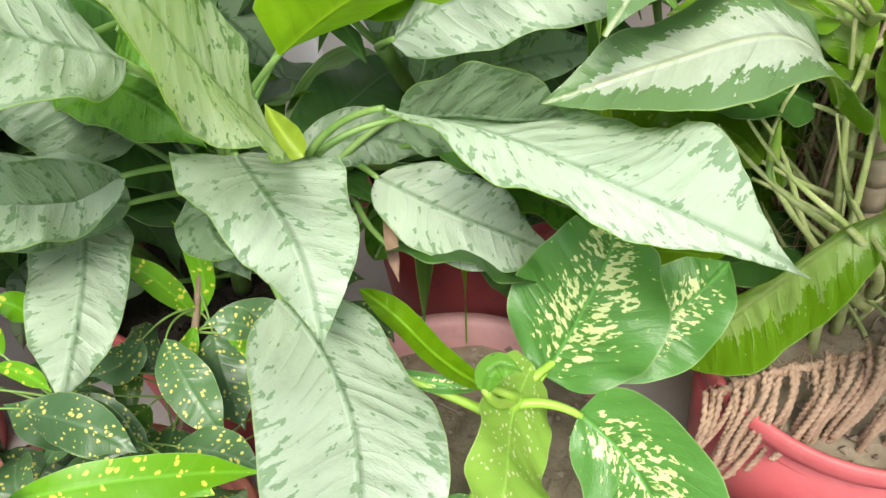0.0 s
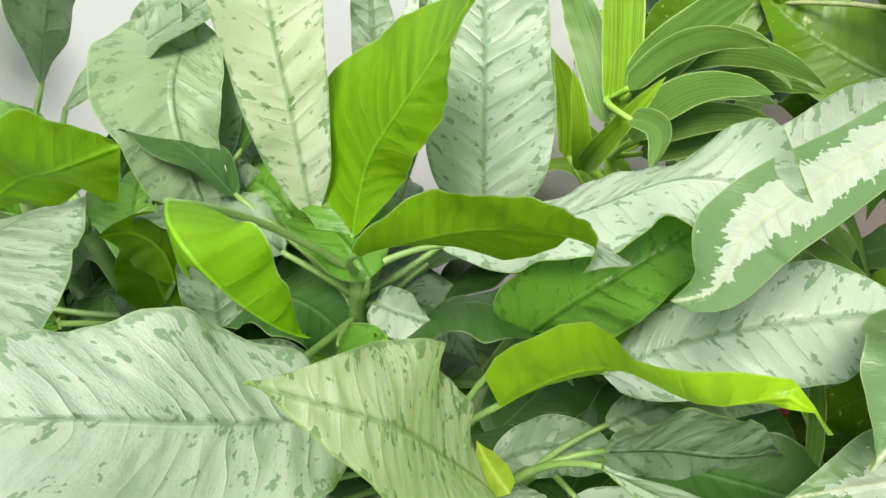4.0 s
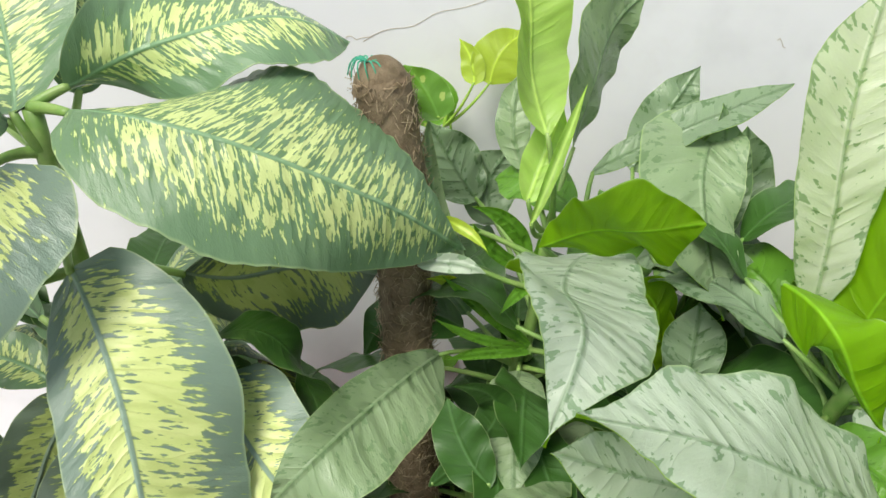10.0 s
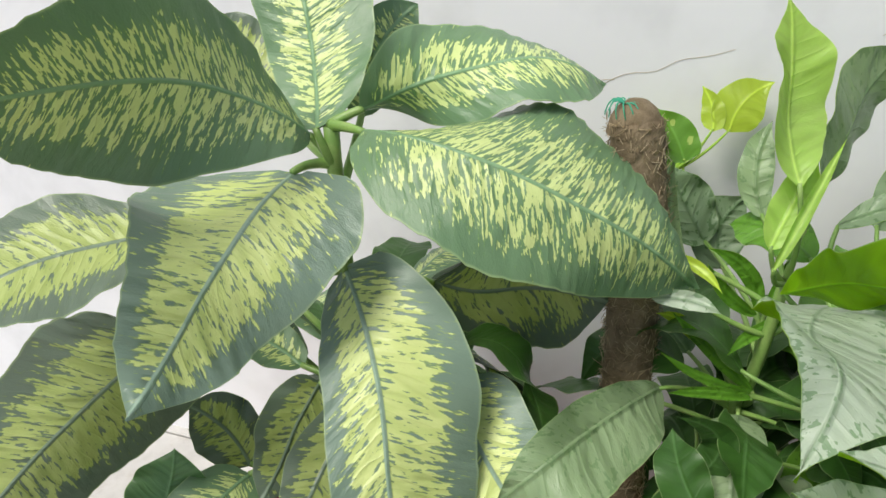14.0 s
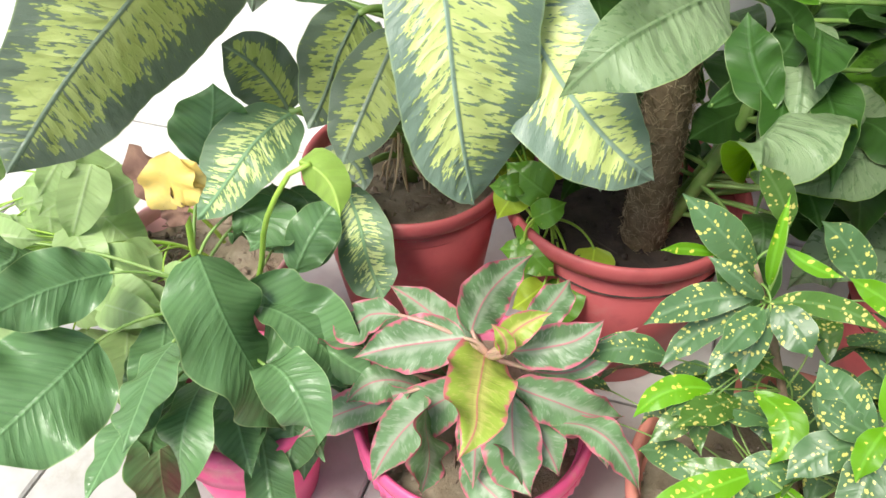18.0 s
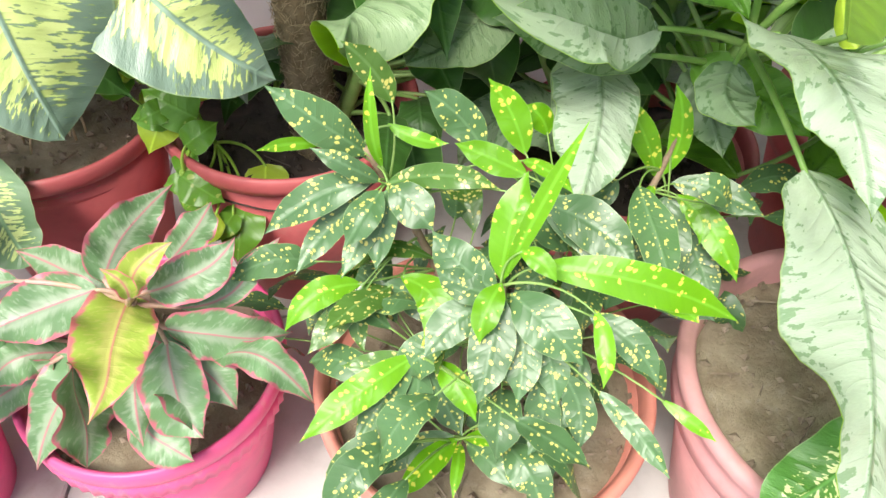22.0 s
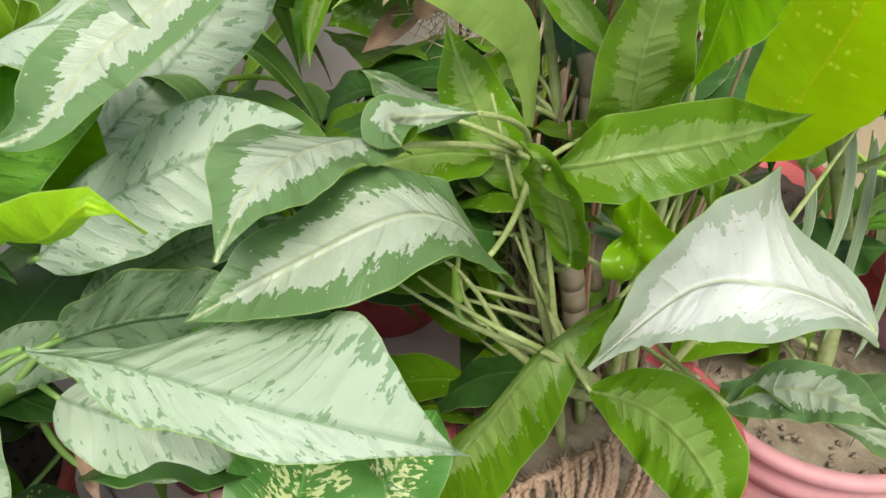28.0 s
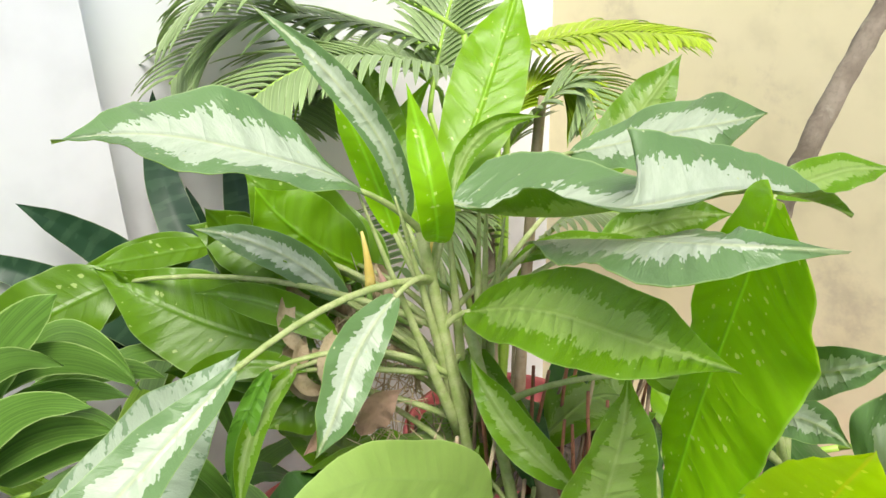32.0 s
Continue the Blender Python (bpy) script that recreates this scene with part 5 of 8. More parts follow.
leaf(white_ag, "white_u", [(0.435, 0.74, 0.736), (0.466, 0.708, 0.762), (0.494, 0.671, 0.772), (0.521, 0.637, 0.779)], 0.022, (0.72, 0.32, -0.62), fold=-0.03, twist=0.02, lean=-0.02, grow=(0.6, 0.71))
leaf(white_ag, "white", [(0.453, 0.727, 0.755), (0.423, 0.535, 0.844), (0.416, 0.446, 0.877), (0.471, 0.428, 0.871)], 0.078, (0.01, 0.03, 1), fold=-0.24, twist=1.25, lean=0.04, grow=(0.82, 0.84))
leaf(white_ag, "white_u", [(0.369, 0.678, 0.734), (0.389, 0.583, 0.777), (0.4, 0.493, 0.802), (0.403, 0.416, 0.826)], 0.069, (-0.71, 0.32, 0.62), fold=0.29, twist=0.03, lean=-0.05, grow=(0.63, 0.77))
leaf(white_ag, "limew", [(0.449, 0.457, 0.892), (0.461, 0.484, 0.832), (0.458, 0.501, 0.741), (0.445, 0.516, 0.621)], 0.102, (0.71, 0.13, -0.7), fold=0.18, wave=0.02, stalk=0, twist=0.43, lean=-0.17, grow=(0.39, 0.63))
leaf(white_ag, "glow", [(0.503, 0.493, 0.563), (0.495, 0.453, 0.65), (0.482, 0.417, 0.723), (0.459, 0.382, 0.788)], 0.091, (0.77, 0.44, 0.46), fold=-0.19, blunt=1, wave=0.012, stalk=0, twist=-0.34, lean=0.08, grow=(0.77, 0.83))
leaf(white_ag, "white", [(0.185, 0.593, 0.779), (0.101, 0.541, 0.738), (0.033, 0.491, 0.712), (0.003, 0.444, 0.701), (-0.012, 0.44, 0.7)], 0.057, (-0.22, -0.63, 0.75), fold=0.2, twist=-0.29, lean=0.02, grow=(0.57, 0.2))
leaf(white_ag, "white", [(0.307, 0.66, 0.771), (0.264, 0.625, 0.747), (0.239, 0.59, 0.727), (0.22, 0.559, 0.724)], 0.036, (0.4, -0.39, 0.83), fold=0.14, twist=-0.17, lean=-0.02, grow=(0.58, 0.76))
leaf(white_ag, "smooth", [(0.339, 0.578, 0.545), (0.334, 0.584, 0.636), (0.281, 0.546, 0.699), (0.219, 0.512, 0.737), (0.175, 0.502, 0.725)], 0.044, (-0.64, 0.77, -0.02), fold=0.04, twist=0.42, lean=0.16, grow=(0.7, 0.55))
leaf(white_ag, "white_u", [(0.417, 0.548, 0.581), (0.403, 0.521, 0.66), (0.409, 0.517, 0.715), (0.407, 0.513, 0.774)], 0.081, (-0.17, -0.85, 0.49), fold=0.28, twist=0.43, lean=0.03, grow=(0.31, 0.94))
leaf(white_ag, "white_u", [(0.309, 0.47, 0.606), (0.375, 0.483, 0.595), (0.427, 0.456, 0.615), (0.46, 0.406, 0.659)], 0.069, (-0.79, -0.55, 0.26), fold=0.18, twist=-0.29, lean=0.01, grow=(0.41, 0.63))
leaf(white_ag, "white_w", [(0.418, 0.27, 0.604), (0.33, 0.309, 0.629), (0.282, 0.298, 0.62), (0.261, 0.296, 0.6)], 0.098, (0.9, -0.44, -0), fold=0.13, twist=0.85, lean=-0.31, grow=(0.2, 0.34))
leaf(white_ag, "white", [(0.211, 0.493, 0.628), (0.154, 0.457, 0.662), (0.116, 0.412, 0.673), (0.085, 0.377, 0.651)], 0.087, (0.57, 0.56, 0.6), fold=-0.12, twist=0.14, lean=-0.21, grow=(0.38, 0.73))
leaf(white_ag, "white", [(0.252, 0.425, 0.573), (0.207, 0.417, 0.628), (0.128, 0.409, 0.615), (0.059, 0.403, 0.592)], 0.089, (0.01, -0.17, 0.98), fold=0.11, twist=-0.58, lean=0.08, grow=(0.2, 0.49))
leaf(white_ag, "white", [(0.263, 0.477, 0.654), (0.219, 0.485, 0.655), (0.2, 0.469, 0.665), (0.198, 0.434, 0.666)], 0.037, (-0.3, -0.79, 0.54), fold=-0.46, twist=-0.02, lean=-0.01, grow=(1.07, 0.38))
leaf(white_ag, "white_u", [(0.4, 0.49, 0.444), (0.312, 0.445, 0.449), (0.261, 0.45, 0.365), (0.212, 0.452, 0.278)], 0.081, (-0.21, -0.96, 0.17), fold=0.97, twist=0.13, lean=0.12, grow=(0.76, 0.2))
leaf(white_ag, "white_u", [(0.324, 0.395, 0.452), (0.346, 0.344, 0.479), (0.347, 0.291, 0.494), (0.336, 0.241, 0.499)], 0.069, (-0.67, -0.07, 0.74), fold=-0.06, twist=-0.12, lean=0.01, grow=(0.71, 0.6))
leaf(white_ag, "white", [(0.407, 0.345, 0.462), (0.432, 0.311, 0.51), (0.443, 0.249, 0.535)], 0.043, (-0.74, 0.21, 0.64))
leaf(white_ag, "white", [(0.265, 0.537, 0.615), (0.246, 0.614, 0.601), (0.234, 0.658, 0.595), (0.218, 0.67, 0.601)], 0.06, (0.32, -0.73, 0.6), fold=0.09, twist=0.06, lean=0.05, grow=(0.47, 0.75))
leaf(white_ag, "white_u", [(0.346, 0.488, 0.493), (0.337, 0.485, 0.538), (0.319, 0.481, 0.585), (0.288, 0.47, 0.633)], 0.05, (-0.54, -0.23, 0.81), fold=0.27, twist=-0.35, lean=-0.08, grow=(0.47, 0.72))
leaf(white_ag, "limew", [(0.368, 0.459, 0.503), (0.368, 0.433, 0.525), (0.368, 0.432, 0.559), (0.364, 0.433, 0.6)], 0.058, (0.1, 0.09, 0.99), fold=0.19, twist=0.17, lean=0.08, grow=(0.69, 0.54))
leaf(white_ag, "white_u", [(0.329, 0.548, 0.531), (0.304, 0.568, 0.578), (0.275, 0.597, 0.665)], 0.055, (0.21, 0.94, -0.26), dark=1)
leaf(white_ag, "white_u", [(0.32, 0.561, 0.512), (0.308, 0.576, 0.557), (0.3, 0.584, 0.596)], 0.052, (-0.23, -0.95, 0.21), dark=1)
leaf(white_ag, "white_u", [(0.283, 0.648, 0.465), (0.332, 0.653, 0.55), (0.362, 0.64, 0.633)], 0.06, (0.5, 0.84, -0.19))
leaf(white_ag, "white_u", [(0.41, 0.57, 0.63), (0.377, 0.604, 0.666), (0.356, 0.642, 0.717)], 0.033, (-0.31, -0.82, 0.49), fold=0.3)
leaf(white_ag, "white_u", [(0.494, 0.614, 0.681), (0.519, 0.587, 0.694), (0.513, 0.562, 0.731)], 0.05, (0.94, 0.34, -0.01))
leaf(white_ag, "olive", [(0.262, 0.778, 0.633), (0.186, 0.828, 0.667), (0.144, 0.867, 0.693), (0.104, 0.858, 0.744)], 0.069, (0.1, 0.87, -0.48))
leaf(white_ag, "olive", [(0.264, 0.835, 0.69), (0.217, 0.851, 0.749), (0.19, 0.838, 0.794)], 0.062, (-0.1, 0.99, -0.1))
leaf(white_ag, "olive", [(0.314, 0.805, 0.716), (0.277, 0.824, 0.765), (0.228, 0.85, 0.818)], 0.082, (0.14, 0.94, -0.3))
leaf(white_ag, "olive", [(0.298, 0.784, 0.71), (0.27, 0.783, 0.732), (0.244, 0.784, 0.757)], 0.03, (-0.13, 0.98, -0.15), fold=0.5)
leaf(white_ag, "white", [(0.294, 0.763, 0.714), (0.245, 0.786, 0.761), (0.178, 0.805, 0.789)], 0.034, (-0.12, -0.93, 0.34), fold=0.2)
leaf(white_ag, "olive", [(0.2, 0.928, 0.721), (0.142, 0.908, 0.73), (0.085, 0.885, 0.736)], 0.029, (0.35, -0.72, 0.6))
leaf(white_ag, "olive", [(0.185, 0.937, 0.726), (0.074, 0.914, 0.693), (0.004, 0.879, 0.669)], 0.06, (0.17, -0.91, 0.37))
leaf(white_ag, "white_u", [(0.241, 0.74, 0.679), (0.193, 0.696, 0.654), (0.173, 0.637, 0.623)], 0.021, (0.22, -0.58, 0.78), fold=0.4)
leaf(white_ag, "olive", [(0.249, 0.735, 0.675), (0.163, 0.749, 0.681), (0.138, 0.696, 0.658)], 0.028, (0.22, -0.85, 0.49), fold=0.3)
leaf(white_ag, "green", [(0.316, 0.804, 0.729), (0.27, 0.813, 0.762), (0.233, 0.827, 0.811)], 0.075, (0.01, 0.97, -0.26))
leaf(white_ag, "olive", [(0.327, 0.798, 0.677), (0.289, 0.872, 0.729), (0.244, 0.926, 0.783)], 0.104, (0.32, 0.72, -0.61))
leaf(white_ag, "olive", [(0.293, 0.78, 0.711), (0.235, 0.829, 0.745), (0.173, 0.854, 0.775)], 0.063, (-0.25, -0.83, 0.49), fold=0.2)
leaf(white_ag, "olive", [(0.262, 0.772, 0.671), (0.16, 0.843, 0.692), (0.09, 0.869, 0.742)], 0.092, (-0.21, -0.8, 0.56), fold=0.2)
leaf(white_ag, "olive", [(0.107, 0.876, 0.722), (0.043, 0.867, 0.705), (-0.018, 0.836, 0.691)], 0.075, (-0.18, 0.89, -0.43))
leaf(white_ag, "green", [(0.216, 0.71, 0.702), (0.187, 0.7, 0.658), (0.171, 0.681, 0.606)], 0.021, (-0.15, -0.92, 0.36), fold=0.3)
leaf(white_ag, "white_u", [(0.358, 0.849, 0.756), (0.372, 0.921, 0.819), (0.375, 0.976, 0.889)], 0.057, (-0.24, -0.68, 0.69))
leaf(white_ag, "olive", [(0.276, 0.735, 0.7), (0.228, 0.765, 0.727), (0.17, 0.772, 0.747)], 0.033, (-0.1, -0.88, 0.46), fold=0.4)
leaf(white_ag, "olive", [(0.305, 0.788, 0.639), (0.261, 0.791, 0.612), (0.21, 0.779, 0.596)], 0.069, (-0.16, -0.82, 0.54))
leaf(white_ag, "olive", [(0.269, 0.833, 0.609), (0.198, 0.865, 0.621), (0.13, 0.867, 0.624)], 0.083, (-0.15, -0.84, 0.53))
leaf(white_ag, "limew", [(0.334, 0.75, 0.776), (0.318, 0.764, 0.842), (0.295, 0.78, 0.906)], 0.03, (-0.2, -0.97, 0.16), fold=0.4)
leaf(white_ag, "white_u", [(0.389, 0.762, 0.793), (0.422, 0.775, 0.845), (0.466, 0.745, 0.864)], 0.021, (-0.41, -0.88, 0.24), fold=0.3)
leaf(white_ag, "limew", [(0.396, 0.844, 0.727), (0.387, 0.918, 0.776), (0.448, 0.96, 0.861)], 0.035, (-0.16, -0.71, 0.68))
leaf(white_ag, "white_u", [(0.522, 0.736, 0.742), (0.583, 0.723, 0.759), (0.628, 0.688, 0.77)], 0.041, (0.46, 0.79, -0.4))
leaf(white_ag, "white_u", [(0.517, 0.646, 0.599), (0.513, 0.679, 0.615), (0.524, 0.711, 0.642)], 0.031, (-0.45, -0.46, 0.77))
leaf(white_ag, "limew", [(0.54, 0.638, 0.599), (0.572, 0.661, 0.623), (0.615, 0.681, 0.649)], 0.056, (0.25, 0.52, -0.82))
leaf(white_ag, "white_u", [(0.376, 0.702, 0.684), (0.39, 0.663, 0.655), (0.401, 0.627, 0.635), (0.403, 0.593, 0.618)], 0.032, (-0.3, -0.66, 0.69), fold=0.18, twist=-0.01, lean=0.01, grow=(0.25, 0.89))

# leaves: base to tip, width, facing
leaf(white_ag_b, "white", [(0.606, 0.491, 0.637), (0.613, 0.469, 0.676), (0.634, 0.442, 0.704), (0.654, 0.42, 0.742)], 0.09, (-0.84, 0.52, -0.17), fold=0.41, twist=0.03, lean=-0.04, grow=(0.36, 0.75))
leaf(white_ag_b, "white", [(0.631, 0.482, 0.55), (0.634, 0.444, 0.613), (0.657, 0.406, 0.648)], 0.058, (-0.96, 0.05, 0.29))
leaf(white_ag_b, "white", [(0.592, 0.561, 0.691), (0.575, 0.534, 0.711), (0.566, 0.499, 0.736), (0.574, 0.46, 0.768)], 0.041, (-0.97, 0.21, 0.16), fold=0.29, twist=-0.06, lean=-0.02, grow=(0.43, 0.8))
leaf(white_ag_b, "white_u", [(0.587, 0.607, 0.823), (0.617, 0.601, 0.831), (0.654, 0.601, 0.834), (0.699, 0.598, 0.829)], 0.036, (-0.01, -0.54, 0.84), fold=0.01, twist=-0.11, lean=0.02, grow=(0.54, 0.81))
leaf(white_ag_b, "white", [(0.557, 0.571, 0.651), (0.572, 0.53, 0.675), (0.573, 0.483, 0.681)], 0.034, (-0.7, 0.11, 0.7))

# leaves: base to tip, width, facing
leaf(red_ag, "redy", [(-0.592, 0.165, 0.302), (-0.55, 0.1, 0.331), (-0.524, 0.062, 0.34), (-0.521, 0.039, 0.334)], 0.067, (0.48, -0.36, 0.8), fold=0.23, twist=-0.12, lean=-0.04, grow=(0.57, 0.83))
leaf(red_ag, "red", [(-0.601, 0.153, 0.329), (-0.619, 0.193, 0.328), (-0.626, 0.234, 0.325), (-0.622, 0.277, 0.327)], 0.05, (0.49, 0.1, 0.87), fold=0, twist=-0.08, lean=0.03, grow=(0.47, 0.86))
leaf(red_ag, "red", [(-0.559, 0.191, 0.337), (-0.562, 0.215, 0.335), (-0.564, 0.239, 0.336), (-0.568, 0.263, 0.338)], 0.036, (0.28, -0.26, 0.92), fold=0.01, twist=-0.01, lean=-0.0, grow=(0.56, 0.71))
leaf(red_ag, "red", [(-0.557, 0.156, 0.335), (-0.53, 0.17, 0.348), (-0.509, 0.187, 0.361), (-0.498, 0.206, 0.378)], 0.042, (0.27, -0.75, 0.6), fold=0.26, twist=0.03, lean=-0.02, grow=(0.57, 0.69))
leaf(red_ag, "red", [(-0.541, 0.165, 0.312), (-0.503, 0.19, 0.322), (-0.489, 0.214, 0.343), (-0.479, 0.238, 0.355)], 0.021, (0.28, -0.74, 0.61), fold=-0.04, twist=-0.03, lean=-0.02, grow=(0.72, 0.6))
leaf(red_ag, "red", [(-0.549, 0.152, 0.295), (-0.512, 0.158, 0.3), (-0.483, 0.175, 0.288), (-0.461, 0.208, 0.269)], 0.052, (0.78, -0.55, 0.31), fold=-0, twist=0.02, lean=-0.04, grow=(0.59, 0.79))
leaf(red_ag, "red", [(-0.544, 0.145, 0.289), (-0.529, 0.126, 0.273), (-0.51, 0.108, 0.259), (-0.483, 0.097, 0.246)], 0.057, (0.33, -0.44, 0.84), fold=0.03, twist=-0.01, lean=-0.05, grow=(0.66, 0.74))
leaf(red_ag, "red", [(-0.563, 0.143, 0.285), (-0.505, 0.145, 0.253), (-0.48, 0.137, 0.232)], 0.049, (0.45, -0.47, 0.76))
leaf(red_ag, "red", [(-0.548, 0.098, 0.247), (-0.537, 0.089, 0.228), (-0.516, 0.088, 0.221), (-0.489, 0.084, 0.224)], 0.039, (0.28, -0.48, 0.83), fold=0.04, twist=-0.03, lean=-0.01, grow=(0.61, 0.71))
leaf(red_ag, "red", [(-0.614, 0.101, 0.269), (-0.592, 0.079, 0.263), (-0.574, 0.061, 0.248), (-0.567, 0.043, 0.223)], 0.07, (0.99, -0.08, -0.08), fold=0.09, twist=-0.01, lean=0.03, grow=(0.6, 0.69))
leaf(red_ag, "red", [(-0.577, 0.136, 0.288), (-0.622, 0.07, 0.233), (-0.625, 0.033, 0.192)], 0.053, (0.36, -0.72, 0.6))
leaf(red_ag, "red", [(-0.629, 0.096, 0.272), (-0.672, 0.076, 0.233), (-0.701, 0.048, 0.211), (-0.712, 0.016, 0.203)], 0.041, (0.3, -0.76, 0.58), fold=0.04, twist=0.01, lean=-0.01, grow=(0.67, 0.55))
leaf(red_ag, "red", [(-0.601, 0.145, 0.329), (-0.631, 0.122, 0.319), (-0.658, 0.101, 0.309), (-0.678, 0.072, 0.305)], 0.055, (0.41, -0.56, 0.72), fold=0.04, twist=0.03, lean=0.0, grow=(0.62, 0.92))
leaf(red_ag, "red", [(-0.662, 0.123, 0.333), (-0.692, 0.112, 0.322), (-0.71, 0.101, 0.303), (-0.736, 0.099, 0.3)], 0.043, (0.23, -0.25, 0.94), fold=0.08, twist=-0.17, lean=0.04, grow=(0.82, 0.55))
leaf(red_ag, "red", [(-0.585, 0.153, 0.291), (-0.682, 0.166, 0.302), (-0.723, 0.167, 0.299)], 0.042, (0, -0.48, 0.88))
leaf(red_ag, "redy", [(-0.557, 0.139, 0.348), (-0.546, 0.152, 0.38), (-0.531, 0.174, 0.389)], 0.028, (0.28, -0.81, 0.52), fold=0.4)
leaf(red_ag, "redy", [(-0.546, 0.129, 0.362), (-0.548, 0.129, 0.385), (-0.559, 0.126, 0.395)], 0.017, (0.79, -0.56, 0.26), fold=0.5)

# leaves: base to tip, width, facing
leaf(peace_lily, "plain", [(-0.845, 0.032, 0.364), (-0.792, 0.015, 0.333), (-0.758, 0.012, 0.277), (-0.734, 0.017, 0.194)], 0.11, (0.27, 0.3, 0.91), fold=-0.24, twist=-0.19, lean=0.01, grow=(0.41, 0.69))
leaf(peace_lily, "plain", [(-0.833, 0.074, 0.302), (-0.774, 0.074, 0.29), (-0.721, 0.076, 0.277), (-0.674, 0.093, 0.256)], 0.098, (0.98, -0.02, -0.19), fold=0.02, twist=-0.01, lean=0.03, grow=(0.53, 0.5))
leaf(peace_lily, "plain", [(-0.953, -0.013, 0.303), (-0.961, -0.074, 0.32), (-0.966, -0.146, 0.323)], 0.079, (0.77, 0.02, 0.64))
leaf(peace_lily, "plain", [(-0.935, -0.061, 0.249), (-0.923, -0.135, 0.238), (-0.917, -0.219, 0.223)], 0.136, (0.67, -0.04, 0.74))
leaf(peace_lily, "plain", [(-0.951, 0.009, 0.193), (-0.921, -0.021, 0.165), (-0.916, -0.067, 0.126)], 0.074, (0.71, -0.25, 0.66))
leaf(peace_lily, "plain", [(-0.878, -0.049, 0.155), (-0.848, -0.077, 0.129), (-0.813, -0.098, 0.107), (-0.78, -0.123, 0.095)], 0.083, (-0.54, 0.58, 0.61), fold=-0.15, twist=0.01, lean=-0.01, grow=(0.59, 0.65))
leaf(peace_lily, "plain", [(-0.756, 0.001, 0.186), (-0.72, -0.023, 0.169), (-0.687, -0.045, 0.15), (-0.662, -0.07, 0.13)], 0.051, (0.46, -0.08, 0.88), fold=0.02, twist=0.02, lean=0.01, grow=(0.55, 0.56))
leaf(peace_lily, "plain", [(-0.822, 0.069, 0.193), (-0.748, 0.044, 0.16), (-0.717, 0.014, 0.118)], 0.06, (0.48, -0.24, 0.84))
leaf(peace_lily, "plain", [(-0.916, 0.157, 0.234), (-0.913, 0.164, 0.265), (-0.914, 0.175, 0.33)], 0.096, (0.81, -0.58, 0.09))
leaf(peace_lily, "plain", [(-0.921, 0.204, 0.302), (-0.881, 0.194, 0.271), (-0.857, 0.143, 0.244)], 0.072, (0.5, -0.26, 0.83))
leaf(peace_lily, "plain", [(-0.969, 0.125, 0.356), (-0.974, 0.149, 0.388), (-0.989, 0.174, 0.431)], 0.089, (0.76, -0.44, 0.49))
leaf(peace_lily, "plain", [(-0.913, 0.12, 0.327), (-0.867, 0.124, 0.321), (-0.858, 0.095, 0.316)], 0.077, (0.15, -0.13, 0.98))
leaf(peace_lily, "plain", [(-1.101, -0.057, 0.291), (-1.055, -0.076, 0.3), (-1.059, -0.11, 0.305)], 0.092, (0.48, 0.56, 0.68))
leaf(peace_lily, "plain", [(-0.934, 0.015, 0.221), (-0.89, -0.024, 0.214), (-0.848, -0.076, 0.198)], 0.065, (0.37, 0.11, 0.92))
leaf(peace_lily, "plain", [(-0.862, 0.001, 0.152), (-0.85, -0.058, 0.185), (-0.816, -0.093, 0.189)], 0.075, (0.42, 0.5, 0.76))
leaf(peace_lily, "plain", [(-0.823, 0.123, 0.286), (-0.826, 0.164, 0.323), (-0.821, 0.195, 0.346)], 0.054, (0.6, -0.52, 0.61))
leaf(peace_lily, "plain", [(-0.802, 0.058, 0.212), (-0.746, 0.036, 0.184), (-0.717, -0.018, 0.149)], 0.06, (0.44, -0.23, 0.87))

# leaves: base to tip, width, facing
leaf(croton, "croton_n", [(-0.28, 0.225, 0.414), (-0.264, 0.233, 0.481), (-0.247, 0.258, 0.542)], 0.014, (-0.03, -0.97, 0.26), fold=0.3)
leaf(croton, "croton_n", [(-0.281, 0.222, 0.412), (-0.284, 0.24, 0.448), (-0.284, 0.272, 0.475)], 0.027, (0.13, -0.77, 0.62))
leaf(croton, "croton_n", [(-0.264, 0.234, 0.422), (-0.201, 0.244, 0.43), (-0.117, 0.275, 0.389)], 0.029, (0.33, -0.63, 0.7))
leaf(croton, "croton_n", [(-0.279, 0.218, 0.415), (-0.281, 0.195, 0.411), (-0.279, 0.177, 0.395)], 0.021, (0.13, -0.43, 0.89))
leaf(croton, "croton_n", [(-0.272, 0.225, 0.445), (-0.256, 0.22, 0.448), (-0.241, 0.215, 0.438)], 0.015, (-0.02, -0.64, 0.77))
leaf(croton, "croton_n", [(-0.212, 0.214, 0.424), (-0.198, 0.194, 0.416), (-0.191, 0.175, 0.397)], 0.014, (-0.04, -0.58, 0.81), fold=0.2)
leaf(croton, "croton_n", [(-0.339, 0.205, 0.309), (-0.365, 0.165, 0.301), (-0.396, 0.11, 0.283)], 0.028, (0.28, -0.41, 0.87))
leaf(croton, "croton_n", [(-0.326, 0.206, 0.304), (-0.298, 0.192, 0.307), (-0.276, 0.179, 0.288)], 0.023, (0.04, -0.48, 0.88))
leaf(croton, "croton", [(-0.281, 0.219, 0.403), (-0.272, 0.183, 0.384), (-0.269, 0.153, 0.358)], 0.033, (0.1, -0.55, 0.83))
leaf(croton, "croton", [(-0.273, 0.222, 0.402), (-0.238, 0.205, 0.401), (-0.209, 0.198, 0.382)], 0.037, (0.02, -0.61, 0.8))
